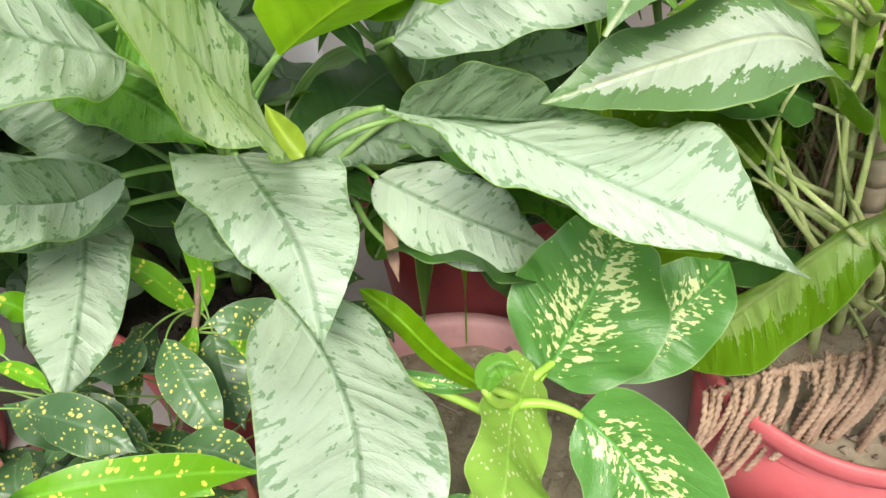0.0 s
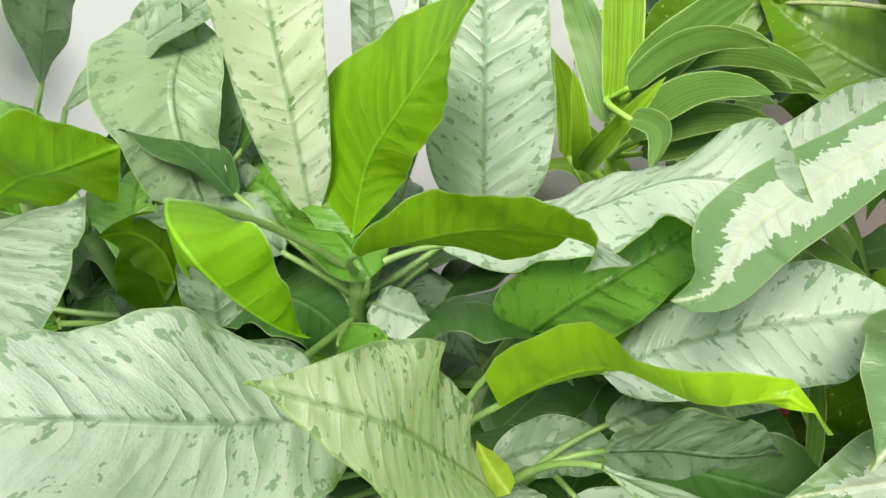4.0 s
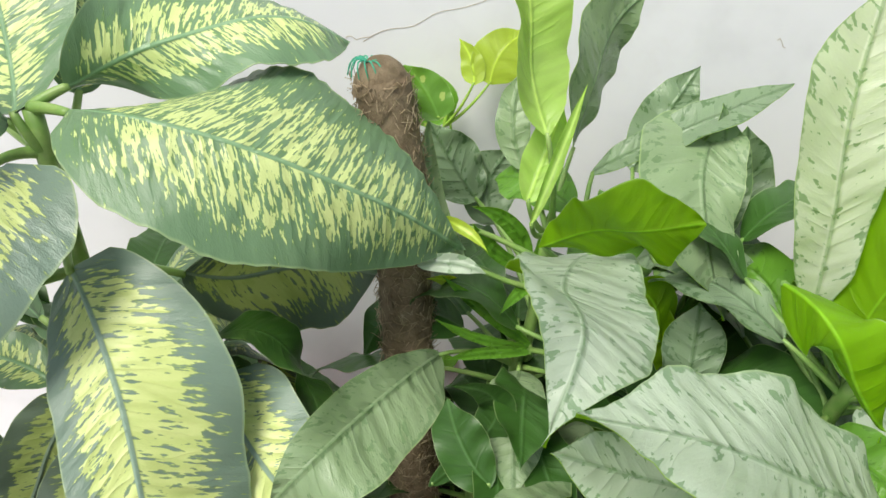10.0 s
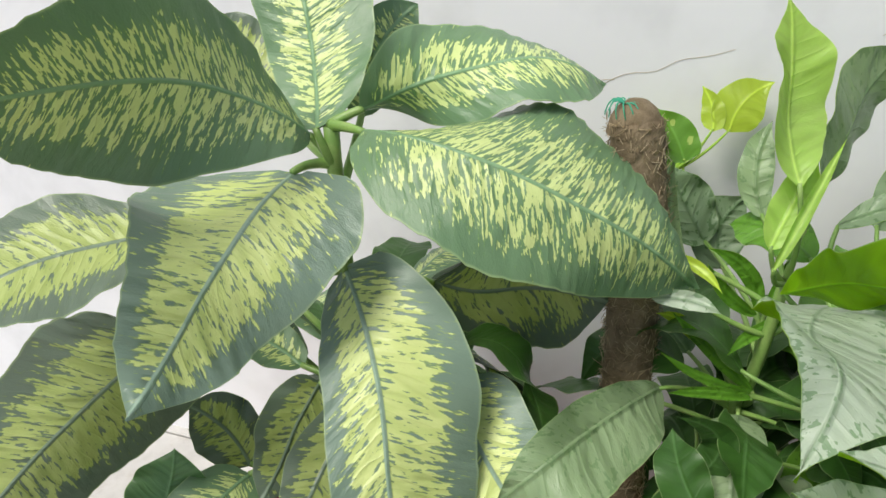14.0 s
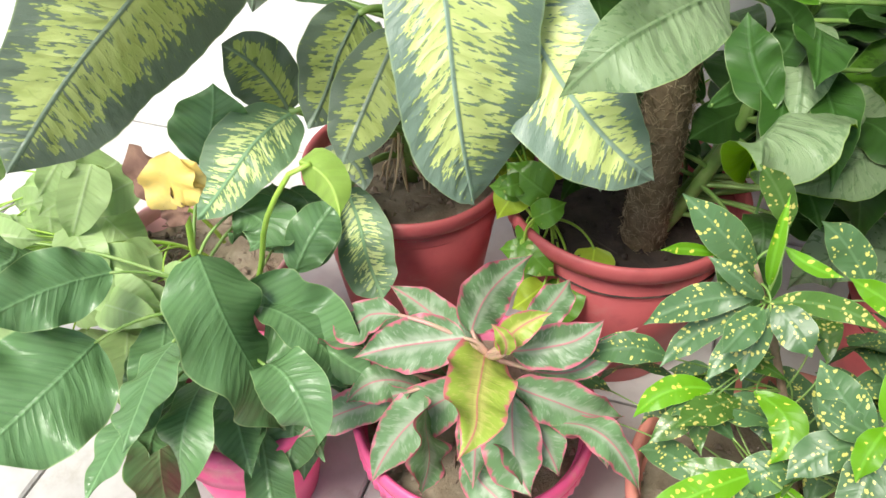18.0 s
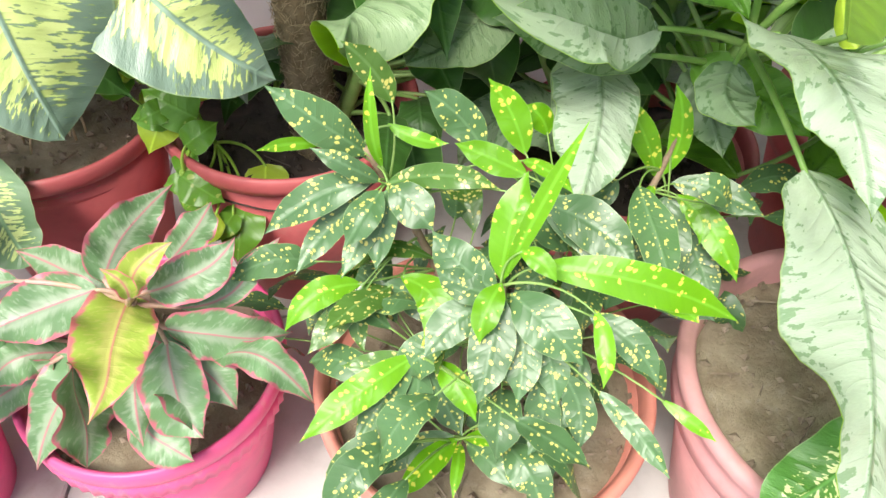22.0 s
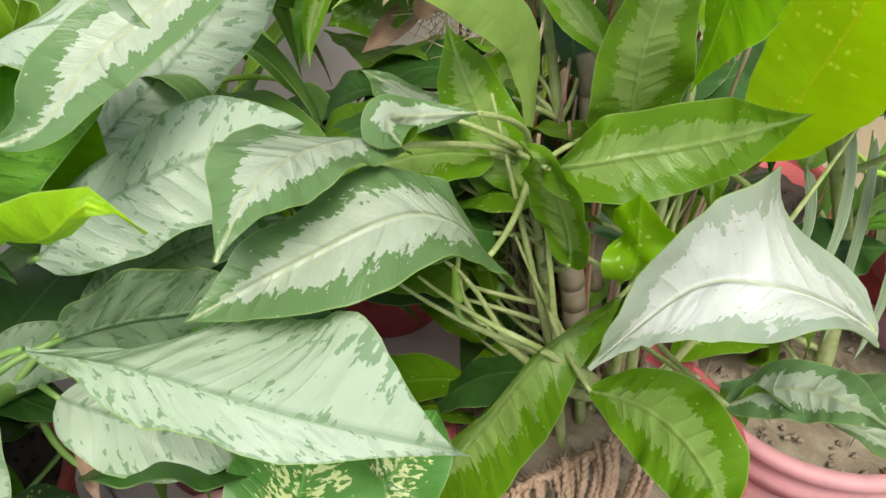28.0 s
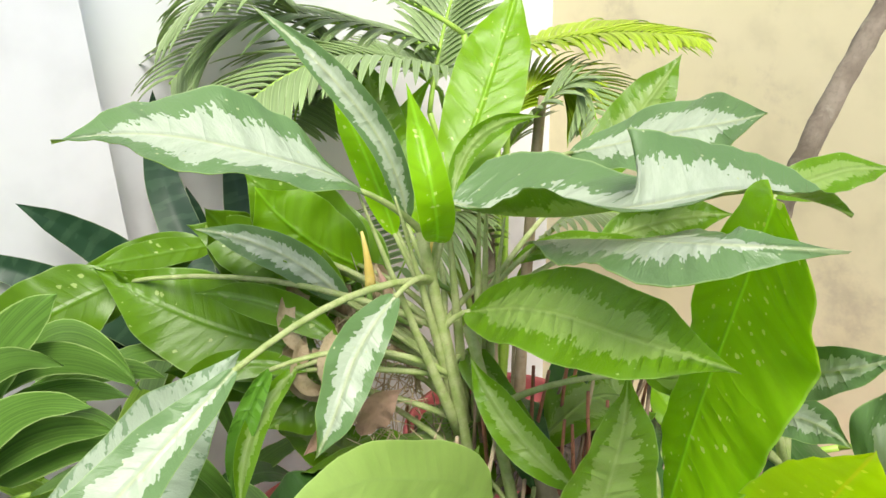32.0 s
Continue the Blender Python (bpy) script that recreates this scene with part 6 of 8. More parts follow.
leaf(croton, "croton", [(-0.216, 0.223, 0.406), (-0.186, 0.217, 0.402), (-0.157, 0.205, 0.38)], 0.023, (0.11, -0.69, 0.72))
leaf(croton, "croton", [(-0.195, 0.196, 0.362), (-0.167, 0.184, 0.354), (-0.13, 0.165, 0.336)], 0.017, (0.03, -0.61, 0.8))
leaf(croton, "croton_n", [(-0.152, 0.205, 0.365), (-0.131, 0.198, 0.363), (-0.108, 0.196, 0.352)], 0.01, (0.09, -0.64, 0.77))
leaf(croton, "croton", [(-0.41, 0.271, 0.445), (-0.439, 0.251, 0.483), (-0.474, 0.245, 0.506)], 0.031, (0.65, -0.62, 0.43))
leaf(croton, "croton", [(-0.394, 0.261, 0.431), (-0.416, 0.245, 0.454), (-0.441, 0.242, 0.463)], 0.016, (0.61, -0.59, 0.53))
leaf(croton, "croton_n", [(-0.436, 0.255, 0.458), (-0.455, 0.237, 0.465), (-0.469, 0.217, 0.469)], 0.01, (0.67, -0.42, 0.61))
leaf(croton, "croton", [(-0.399, 0.26, 0.432), (-0.433, 0.232, 0.425), (-0.46, 0.196, 0.407)], 0.028, (0.36, -0.62, 0.7))
leaf(croton, "croton", [(-0.396, 0.254, 0.426), (-0.428, 0.227, 0.391), (-0.438, 0.196, 0.371)], 0.023, (0.25, -0.76, 0.61))
leaf(croton, "croton", [(-0.392, 0.257, 0.426), (-0.394, 0.233, 0.422), (-0.399, 0.21, 0.406)], 0.026, (0.35, -0.42, 0.84))
leaf(croton, "croton", [(-0.388, 0.259, 0.426), (-0.398, 0.232, 0.396), (-0.402, 0.204, 0.375)], 0.022, (0.28, -0.69, 0.66))
leaf(croton, "croton", [(-0.386, 0.26, 0.427), (-0.386, 0.242, 0.399), (-0.38, 0.22, 0.378)], 0.023, (0.3, -0.72, 0.63))
leaf(croton, "croton", [(-0.386, 0.263, 0.429), (-0.364, 0.253, 0.425), (-0.344, 0.247, 0.412)], 0.031, (0.09, -0.61, 0.79))
leaf(croton, "croton_n", [(-0.396, 0.269, 0.438), (-0.401, 0.263, 0.49), (-0.407, 0.279, 0.519)], 0.011, (0.45, -0.88, 0.17), fold=0.3)
leaf(croton, "croton_y", [(-0.407, 0.312, 0.465), (-0.421, 0.308, 0.494), (-0.44, 0.297, 0.52)], 0.024, (0.67, -0.72, 0.2))
leaf(croton, "croton_n", [(-0.399, 0.286, 0.467), (-0.376, 0.288, 0.459), (-0.353, 0.296, 0.456)], 0.012, (0.32, -0.71, 0.63))
leaf(croton, "croton", [(-0.338, 0.333, 0.425), (-0.363, 0.336, 0.451), (-0.389, 0.329, 0.471)], 0.031, (0.46, -0.76, 0.45))
leaf(croton, "croton_n", [(-0.307, 0.346, 0.422), (-0.324, 0.355, 0.45), (-0.347, 0.358, 0.476)], 0.027, (0.33, -0.84, 0.43))
leaf(croton, "croton_n", [(-0.293, 0.306, 0.438), (-0.325, 0.302, 0.449), (-0.35, 0.298, 0.456)], 0.022, (0.3, -0.72, 0.62))
leaf(croton, "croton_y", [(-0.39, 0.261, 0.43), (-0.353, 0.285, 0.433), (-0.31, 0.297, 0.425)], 0.02, (0.34, -0.66, 0.67))
leaf(croton, "croton", [(-0.274, 0.298, 0.423), (-0.237, 0.288, 0.427), (-0.196, 0.275, 0.413)], 0.037, (-0.1, -0.68, 0.72))
leaf(croton, "croton", [(-0.281, 0.219, 0.403), (-0.315, 0.221, 0.419), (-0.337, 0.228, 0.434)], 0.032, (0.28, -0.66, 0.7))
leaf(croton, "croton", [(-0.28, 0.218, 0.402), (-0.309, 0.211, 0.408), (-0.327, 0.211, 0.416)], 0.024, (0.31, -0.61, 0.73))
leaf(croton, "croton", [(-0.283, 0.218, 0.39), (-0.307, 0.194, 0.381), (-0.317, 0.17, 0.365)], 0.030, (0.19, -0.55, 0.82))
leaf(croton, "croton_y", [(-0.343, 0.202, 0.309), (-0.364, 0.194, 0.297), (-0.398, 0.182, 0.289)], 0.021, (-0.05, -0.64, 0.76))
leaf(croton, "croton", [(-0.341, 0.199, 0.306), (-0.354, 0.176, 0.278), (-0.365, 0.136, 0.25)], 0.028, (0.15, -0.68, 0.71))
leaf(croton, "croton", [(-0.339, 0.201, 0.306), (-0.332, 0.184, 0.275), (-0.356, 0.151, 0.258)], 0.028, (0.12, -0.71, 0.7))
leaf(croton, "croton", [(-0.332, 0.201, 0.303), (-0.311, 0.195, 0.275), (-0.287, 0.181, 0.253)], 0.028, (0.41, -0.66, 0.63))
leaf(croton, "croton_n", [(-0.4, 0.23, 0.341), (-0.424, 0.205, 0.345), (-0.44, 0.172, 0.325)], 0.024, (0.37, -0.48, 0.79))
leaf(croton, "croton_y", [(-0.398, 0.231, 0.341), (-0.408, 0.205, 0.325), (-0.422, 0.172, 0.304)], 0.024, (0.28, -0.59, 0.76))
leaf(croton, "croton_y", [(-0.395, 0.23, 0.339), (-0.397, 0.214, 0.314), (-0.383, 0.198, 0.295)], 0.018, (0.35, -0.71, 0.61))
leaf(croton, "croton", [(-0.386, 0.244, 0.333), (-0.36, 0.247, 0.324), (-0.333, 0.237, 0.305)], 0.028, (0.31, -0.6, 0.74))
leaf(croton, "croton_n", [(-0.373, 0.248, 0.344), (-0.334, 0.232, 0.342), (-0.336, 0.206, 0.321)], 0.031, (0.05, -0.44, 0.9))
leaf(croton, "croton_n", [(-0.291, 0.18, 0.25), (-0.302, 0.146, 0.258), (-0.313, 0.107, 0.259)], 0.022, (0.31, 0.02, 0.95))
leaf(croton, "croton", [(-0.294, 0.18, 0.252), (-0.318, 0.16, 0.249), (-0.345, 0.125, 0.233)], 0.022, (0.16, -0.45, 0.88))
leaf(croton, "croton_n", [(-0.287, 0.182, 0.25), (-0.261, 0.184, 0.271), (-0.24, 0.194, 0.298)], 0.016, (-0.39, -0.73, 0.57))
leaf(croton, "croton_n", [(-0.288, 0.178, 0.247), (-0.278, 0.146, 0.262), (-0.273, 0.125, 0.256)], 0.011, (-0.07, 0.15, 0.99))
leaf(croton, "croton", [(-0.283, 0.18, 0.247), (-0.256, 0.167, 0.256), (-0.232, 0.156, 0.25)], 0.020, (-0.22, -0.35, 0.91))
leaf(croton, "croton", [(-0.249, 0.209, 0.26), (-0.228, 0.201, 0.244), (-0.209, 0.185, 0.223)], 0.030, (0.25, -0.66, 0.71))
leaf(croton, "croton", [(-0.241, 0.204, 0.334), (-0.227, 0.187, 0.314), (-0.229, 0.164, 0.296)], 0.029, (0.07, -0.67, 0.74))
leaf(croton, "croton", [(-0.223, 0.205, 0.354), (-0.202, 0.192, 0.335), (-0.195, 0.172, 0.315)], 0.024, (0.11, -0.71, 0.69))
leaf(croton, "croton", [(-0.214, 0.234, 0.346), (-0.212, 0.205, 0.323), (-0.215, 0.183, 0.305)], 0.025, (0, -0.62, 0.78))
leaf(croton, "croton", [(-0.268, 0.226, 0.39), (-0.252, 0.197, 0.373), (-0.245, 0.17, 0.348)], 0.028, (0.07, -0.58, 0.81))
leaf(croton, "croton", [(-0.257, 0.232, 0.39), (-0.237, 0.212, 0.365), (-0.218, 0.187, 0.337)], 0.029, (0.13, -0.71, 0.7))
leaf(croton, "croton", [(-0.278, 0.189, 0.31), (-0.258, 0.181, 0.295), (-0.245, 0.166, 0.278)], 0.026, (0.25, -0.65, 0.72))
leaf(croton, "croton_n", [(-0.206, 0.437, 0.358), (-0.227, 0.436, 0.402), (-0.253, 0.431, 0.442)], 0.023, (0.44, -0.88, 0.18))
leaf(croton, "croton_n", [(-0.203, 0.44, 0.36), (-0.198, 0.456, 0.4), (-0.215, 0.467, 0.44)], 0.02, (0.13, -0.94, 0.33))
leaf(croton, "croton_n", [(-0.207, 0.433, 0.354), (-0.211, 0.406, 0.345), (-0.213, 0.377, 0.334)], 0.018, (0.15, -0.36, 0.92))
leaf(croton, "croton", [(-0.193, 0.438, 0.357), (-0.152, 0.437, 0.361), (-0.109, 0.427, 0.358)], 0.029, (-0.11, -0.75, 0.66))
leaf(croton, "croton_n", [(-0.186, 0.432, 0.35), (-0.15, 0.414, 0.341), (-0.113, 0.388, 0.31)], 0.028, (-0.04, -0.7, 0.71))
leaf(croton, "croton", [(-0.193, 0.43, 0.35), (-0.182, 0.402, 0.322), (-0.165, 0.371, 0.292)], 0.044, (0.04, -0.69, 0.73))
leaf(croton, "croton", [(-0.195, 0.434, 0.339), (-0.197, 0.408, 0.304), (-0.186, 0.387, 0.283)], 0.031, (0.08, -0.76, 0.64))
leaf(croton, "croton_n", [(-0.18, 0.43, 0.347), (-0.159, 0.416, 0.344), (-0.154, 0.4, 0.329)], 0.017, (-0.12, -0.58, 0.8))
leaf(croton, "croton", [(-0.192, 0.446, 0.336), (-0.149, 0.413, 0.299), (-0.119, 0.384, 0.267)], 0.034, (0.03, -0.72, 0.69))
leaf(croton, "croton", [(-0.279, 0.306, 0.418), (-0.241, 0.295, 0.415), (-0.195, 0.28, 0.406)], 0.038, (-0.08, -0.64, 0.77))
leaf(croton, "croton", [(-0.143, 0.4, 0.382), (-0.16, 0.393, 0.403), (-0.181, 0.393, 0.403)], 0.025, (0.47, -0.61, 0.64))
leaf(croton, "croton", [(-0.218, 0.397, 0.379), (-0.194, 0.361, 0.37), (-0.164, 0.331, 0.339)], 0.038, (0.17, -0.4, 0.9))
leaf(croton, "croton", [(-0.236, 0.397, 0.379), (-0.249, 0.385, 0.366), (-0.276, 0.377, 0.358)], 0.030, (0.07, -0.78, 0.62))
leaf(croton, "croton_n", [(-0.299, 0.38, 0.419), (-0.306, 0.381, 0.434), (-0.321, 0.378, 0.445)], 0.021, (0.65, -0.59, 0.48))
leaf(croton, "croton_n", [(-0.306, 0.333, 0.427), (-0.281, 0.324, 0.432), (-0.257, 0.309, 0.431)], 0.013, (-0.23, -0.31, 0.92))
leaf(croton, "croton", [(-0.253, 0.306, 0.371), (-0.276, 0.311, 0.391), (-0.3, 0.315, 0.409)], 0.031, (0.48, -0.51, 0.71))
leaf(croton, "croton", [(-0.205, 0.298, 0.377), (-0.229, 0.309, 0.388), (-0.272, 0.324, 0.403)], 0.034, (0.18, -0.44, 0.88))
leaf(croton, "croton_n", [(-0.144, 0.252, 0.401), (-0.18, 0.253, 0.417), (-0.217, 0.241, 0.418)], 0.021, (0.27, -0.48, 0.84))
leaf(croton, "croton", [(-0.196, 0.317, 0.353), (-0.164, 0.309, 0.359), (-0.129, 0.295, 0.359)], 0.036, (-0.21, -0.4, 0.89))

# leaves: base to tip, width, facing
leaf(dracaena, "dracy", [(-0.028, 0.772, 0.652), (-0.03, 0.794, 0.744), (-0.039, 0.831, 0.845)], 0.038, (-0.12, -0.95, 0.29))
leaf(dracaena, "drac", [(-0.032, 0.768, 0.648), (-0.057, 0.831, 0.7), (-0.089, 0.865, 0.767)], 0.04, (-0.18, -0.8, 0.57))
leaf(dracaena, "drac", [(-0.021, 0.773, 0.67), (0.017, 0.769, 0.723), (0.075, 0.747, 0.778)], 0.042, (-0.4, -0.91, 0.14))
leaf(dracaena, "drac", [(-0.024, 0.756, 0.683), (0.018, 0.747, 0.727), (0.075, 0.7, 0.744)], 0.025, (-0.56, -0.81, 0.18))
leaf(dracaena, "dracy", [(-0.057, 0.78, 0.591), (-0.028, 0.72, 0.667), (0.003, 0.711, 0.715)], 0.022, (-0.57, -0.81, -0.17), fold=0.4)
leaf(dracaena, "dracy", [(-0.06, 0.778, 0.588), (-0.062, 0.751, 0.653), (-0.071, 0.755, 0.702)], 0.019, (-0.02, -0.98, -0.2))
leaf(dracaena, "drac", [(-0.025, 0.686, 0.688), (-0.005, 0.669, 0.691), (-0.011, 0.63, 0.671)], 0.023, (-0.42, -0.36, 0.83), fold=0.5)
leaf(dracaena, "drac", [(-0.019, 0.733, 0.644), (0.027, 0.73, 0.696), (0.086, 0.702, 0.705)], 0.029, (-0.42, -0.86, 0.29))
leaf(dracaena, "drac", [(-0.011, 0.753, 0.634), (0.044, 0.74, 0.667), (0.095, 0.711, 0.675)], 0.028, (-0.46, -0.82, 0.35))
leaf(dracaena, "drac", [(-0.006, 0.766, 0.615), (0.056, 0.752, 0.642), (0.103, 0.723, 0.653)], 0.029, (-0.45, -0.81, 0.38))
leaf(dracaena, "dracy", [(-0.072, 0.818, 0.58), (-0.077, 0.823, 0.656), (-0.088, 0.821, 0.69)], 0.027, (0.09, -1, 0.04))
leaf(dracaena, "drac", [(-0.017, 0.796, 0.674), (0.058, 0.765, 0.717), (0.121, 0.698, 0.713)], 0.028, (-0.61, -0.75, 0.26))
leaf(dracaena, "drac", [(-0.006, 0.779, 0.648), (0.041, 0.781, 0.675), (0.106, 0.763, 0.669)], 0.025, (-0.2, -0.91, 0.37))
leaf(dracaena, "drac", [(0.016, 0.85, 0.669), (0.078, 0.801, 0.712), (0.113, 0.757, 0.686)], 0.026, (-0.66, -0.61, 0.44))
leaf(dracaena, "drac", [(0.003, 0.853, 0.623), (0.07, 0.825, 0.664), (0.137, 0.759, 0.682)], 0.025, (-0.63, -0.74, 0.25))
leaf(dracaena, "drac", [(0.101, 0.808, 0.613), (0.135, 0.762, 0.601), (0.173, 0.766, 0.531)], 0.028, (0.07, -0.86, 0.5))
leaf(dracaena, "drac", [(0.015, 0.825, 0.625), (0.067, 0.79, 0.643), (0.099, 0.73, 0.647)], 0.019, (-0.69, -0.48, 0.54))
leaf(dracaena, "drac", [(0.176, 0.783, 0.538), (0.193, 0.739, 0.517), (0.17, 0.711, 0.494)], 0.026, (0, -0.52, 0.85))

# leaves: base to tip, width, facing
leaf(syngonium, "syng", [(-1.096, -0.033, 0.161), (-1.045, 0.003, 0.197), (-1.028, 0.05, 0.2)], 0.065, (0.47, -0.66, 0.58), fold=0.12)
leaf(syngonium, "syng", [(-1.068, 0.092, 0.306), (-1.067, 0.046, 0.309), (-1.1, 0.014, 0.286)], 0.055, (0.71, -0.43, 0.56), fold=0.12)
leaf(syngonium, "syng", [(-1.127, 0.072, 0.274), (-1.14, 0.03, 0.294), (-1.189, 0.001, 0.286)], 0.061, (0.63, -0.45, 0.63), fold=0.12)
leaf(syngonium, "syng", [(-1.311, -0.037, 0.313), (-1.304, -0.072, 0.323), (-1.34, -0.098, 0.307)], 0.046, (0.76, -0.42, 0.49), fold=0.12)
leaf(syngonium, "syng", [(-1.158, 0.053, 0.256), (-1.083, 0.054, 0.244), (-1.043, 0.069, 0.202)], 0.075, (0.44, -0.34, 0.83), fold=0.12)
leaf(syngonium, "syng", [(-1.258, -0.096, 0.271), (-1.271, -0.112, 0.313), (-1.329, -0.124, 0.326)], 0.061, (0.64, -0.21, 0.74), fold=0.12)
leaf(syngonium, "syng", [(-1.217, -0.035, 0.251), (-1.176, -0.063, 0.241), (-1.175, -0.081, 0.2)], 0.049, (0.73, -0.08, 0.68), fold=0.12)
leaf(syngonium, "syng", [(-0.997, -0.024, 0.233), (-0.943, -0.012, 0.246), (-0.922, 0.009, 0.226)], 0.046, (0.3, -0.47, 0.83), fold=0.12)
leaf(syngonium, "syng", [(-1.209, -0.125, 0.149), (-1.161, -0.095, 0.181), (-1.152, -0.058, 0.181)], 0.051, (0.48, -0.69, 0.54), fold=0.12)
leaf(syngonium, "syng", [(-1.183, -0.061, 0.21), (-1.2, -0.097, 0.238), (-1.256, -0.126, 0.233)], 0.065, (0.58, -0.37, 0.73), fold=0.12)
leaf(syngonium, "syng", [(-1.191, -0.073, 0.18), (-1.175, -0.125, 0.167), (-1.197, -0.172, 0.122)], 0.074, (0.78, -0.35, 0.52), fold=0.12)
leaf(syngonium, "syng", [(-1.236, -0.125, 0.157), (-1.233, -0.151, 0.177), (-1.269, -0.173, 0.164)], 0.041, (0.64, -0.33, 0.69), fold=0.12)
leaf(syngonium, "syng", [(-1.006, 0.065, 0.245), (-1.007, 0.02, 0.252), (-1.042, -0.015, 0.229)], 0.057, (0.64, -0.43, 0.63), fold=0.12)
leaf(syngonium, "syng", [(-1.27, -0.125, 0.213), (-1.283, -0.161, 0.235), (-1.337, -0.195, 0.229)], 0.065, (0.58, -0.4, 0.7), fold=0.12)
leaf(syngonium, "syng", [(-1.142, -0.153, 0.188), (-1.101, -0.191, 0.168), (-1.099, -0.226, 0.114)], 0.071, (0.8, -0.12, 0.59), fold=0.12)
leaf(syngonium, "syng", [(-1.002, -0.005, 0.174), (-0.961, -0.038, 0.158), (-0.951, -0.062, 0.109)], 0.062, (0.68, -0.22, 0.71), fold=0.12)
leaf(syngonium, "syng", [(-0.987, 0.03, 0.16), (-0.949, 0.002, 0.151), (-0.942, -0.013, 0.111)], 0.049, (0.62, -0.22, 0.75), fold=0.12)
leaf(syngonium, "syng", [(-1.056, 0.009, 0.184), (-0.992, 0.006, 0.175), (-0.959, 0.013, 0.133)], 0.065, (0.46, -0.24, 0.86), fold=0.12)
leaf(syngonium, "syng", [(-1.109, -0.092, 0.216), (-1.064, -0.122, 0.199), (-1.057, -0.149, 0.149)], 0.062, (0.74, -0.11, 0.67), fold=0.12)
leaf(syngonium, "syng", [(-1.201, -0.143, 0.251), (-1.139, -0.142, 0.248), (-1.118, -0.136, 0.215)], 0.051, (0.41, -0.13, 0.9), fold=0.12)
leaf(syngonium, "syng", [(-1.031, -0.016, 0.206), (-0.967, 0.012, 0.225), (-0.937, 0.049, 0.21)], 0.067, (0.35, -0.55, 0.76), fold=0.12)
leaf(syngonium, "syng", [(-1.085, -0.027, 0.128), (-1.04, -0.053, 0.115), (-1.027, -0.071, 0.067)], 0.058, (0.66, -0.15, 0.73), fold=0.12)
leaf(syngonium, "syng", [(-1.027, -0.015, 0.237), (-0.968, -0.001, 0.246), (-0.94, 0.024, 0.224)], 0.055, (0.33, -0.46, 0.83), fold=0.12)
leaf(syngonium, "syng", [(-1.085, 0.053, 0.342), (-1.05, 0.014, 0.326), (-1.052, -0.012, 0.284)], 0.057, (0.74, -0.2, 0.64), fold=0.12)
leaf(syngonium, "syng", [(-1.18, -0.114, 0.189), (-1.192, -0.134, 0.225), (-1.242, -0.15, 0.23)], 0.054, (0.61, -0.2, 0.76), fold=0.12)
leaf(syngonium, "syng", [(-1.243, -0.037, 0.335), (-1.214, -0.078, 0.322), (-1.229, -0.111, 0.283)], 0.058, (0.85, -0.19, 0.5), fold=0.12)
leaf(syngonium, "syng", [(-1.142, -0.075, 0.287), (-1.087, -0.056, 0.303), (-1.07, -0.03, 0.29)], 0.048, (0.34, -0.59, 0.73), fold=0.12)
leaf(syngonium, "syng", [(-1.171, -0.148, 0.251), (-1.122, -0.164, 0.244), (-1.114, -0.176, 0.206)], 0.046, (0.63, 0.02, 0.77), fold=0.12)
leaf(syngonium, "syng", [(-1.071, 0.002, 0.291), (-1.016, -0.012, 0.281), (-0.997, -0.017, 0.24)], 0.054, (0.54, -0.17, 0.83), fold=0.12)
leaf(syngonium, "syng", [(-1.291, -0.084, 0.314), (-1.236, -0.091, 0.31), (-1.226, -0.093, 0.278)], 0.042, (0.48, -0.07, 0.87), fold=0.12)
leaf(syngonium, "syng", [(-1.038, -0.061, 0.169), (-1.009, -0.089, 0.166), (-1.013, -0.11, 0.13)], 0.043, (0.71, -0.19, 0.68), fold=0.12)
leaf(syngonium, "syng", [(-1.179, 0.033, 0.248), (-1.135, 0.003, 0.233), (-1.13, -0.016, 0.191)], 0.054, (0.69, -0.14, 0.71), fold=0.12)
leaf(syngonium, "syng", [(-1.19, -0.128, 0.219), (-1.18, -0.174, 0.216), (-1.21, -0.216, 0.183)], 0.064, (0.76, -0.39, 0.52), fold=0.12)
leaf(syngonium, "syng", [(-1.1, 0.09, 0.317), (-1.097, 0.033, 0.311), (-1.132, -0.01, 0.279)], 0.070, (0.73, -0.43, 0.53), fold=0.12)
leaf(syngonium, "syng", [(-1.156, -0.091, 0.218), (-1.094, -0.094, 0.211), (-1.069, -0.092, 0.172)], 0.058, (0.48, -0.13, 0.87), fold=0.12)
leaf(syngonium, "syng", [(-1.188, -0.04, 0.277), (-1.149, -0.069, 0.265), (-1.149, -0.091, 0.226)], 0.049, (0.75, -0.09, 0.66), fold=0.12)
leaf(syngonium, "syng", [(-1.02, -0.001, 0.269), (-1.016, -0.04, 0.275), (-1.046, -0.071, 0.252)], 0.049, (0.68, -0.4, 0.62), fold=0.12)
leaf(syngonium, "syng", [(-1.153, -0.054, 0.205), (-1.094, -0.061, 0.196), (-1.072, -0.06, 0.157)], 0.055, (0.49, -0.14, 0.86), fold=0.12)
leaf(syngonium, "syng", [(-1.088, -0.125, 0.211), (-1.026, -0.099, 0.23), (-1.001, -0.067, 0.214)], 0.058, (0.32, -0.52, 0.79), fold=0.12)
leaf(syngonium, "syng", [(-1.194, -0.012, 0.259), (-1.146, 0.008, 0.284), (-1.137, 0.039, 0.279)], 0.043, (0.46, -0.72, 0.52), fold=0.12)
leaf(syngonium, "syng", [(-1.027, -0.066, 0.213), (-1.031, -0.111, 0.222), (-1.069, -0.15, 0.197)], 0.062, (0.61, -0.43, 0.66), fold=0.12)
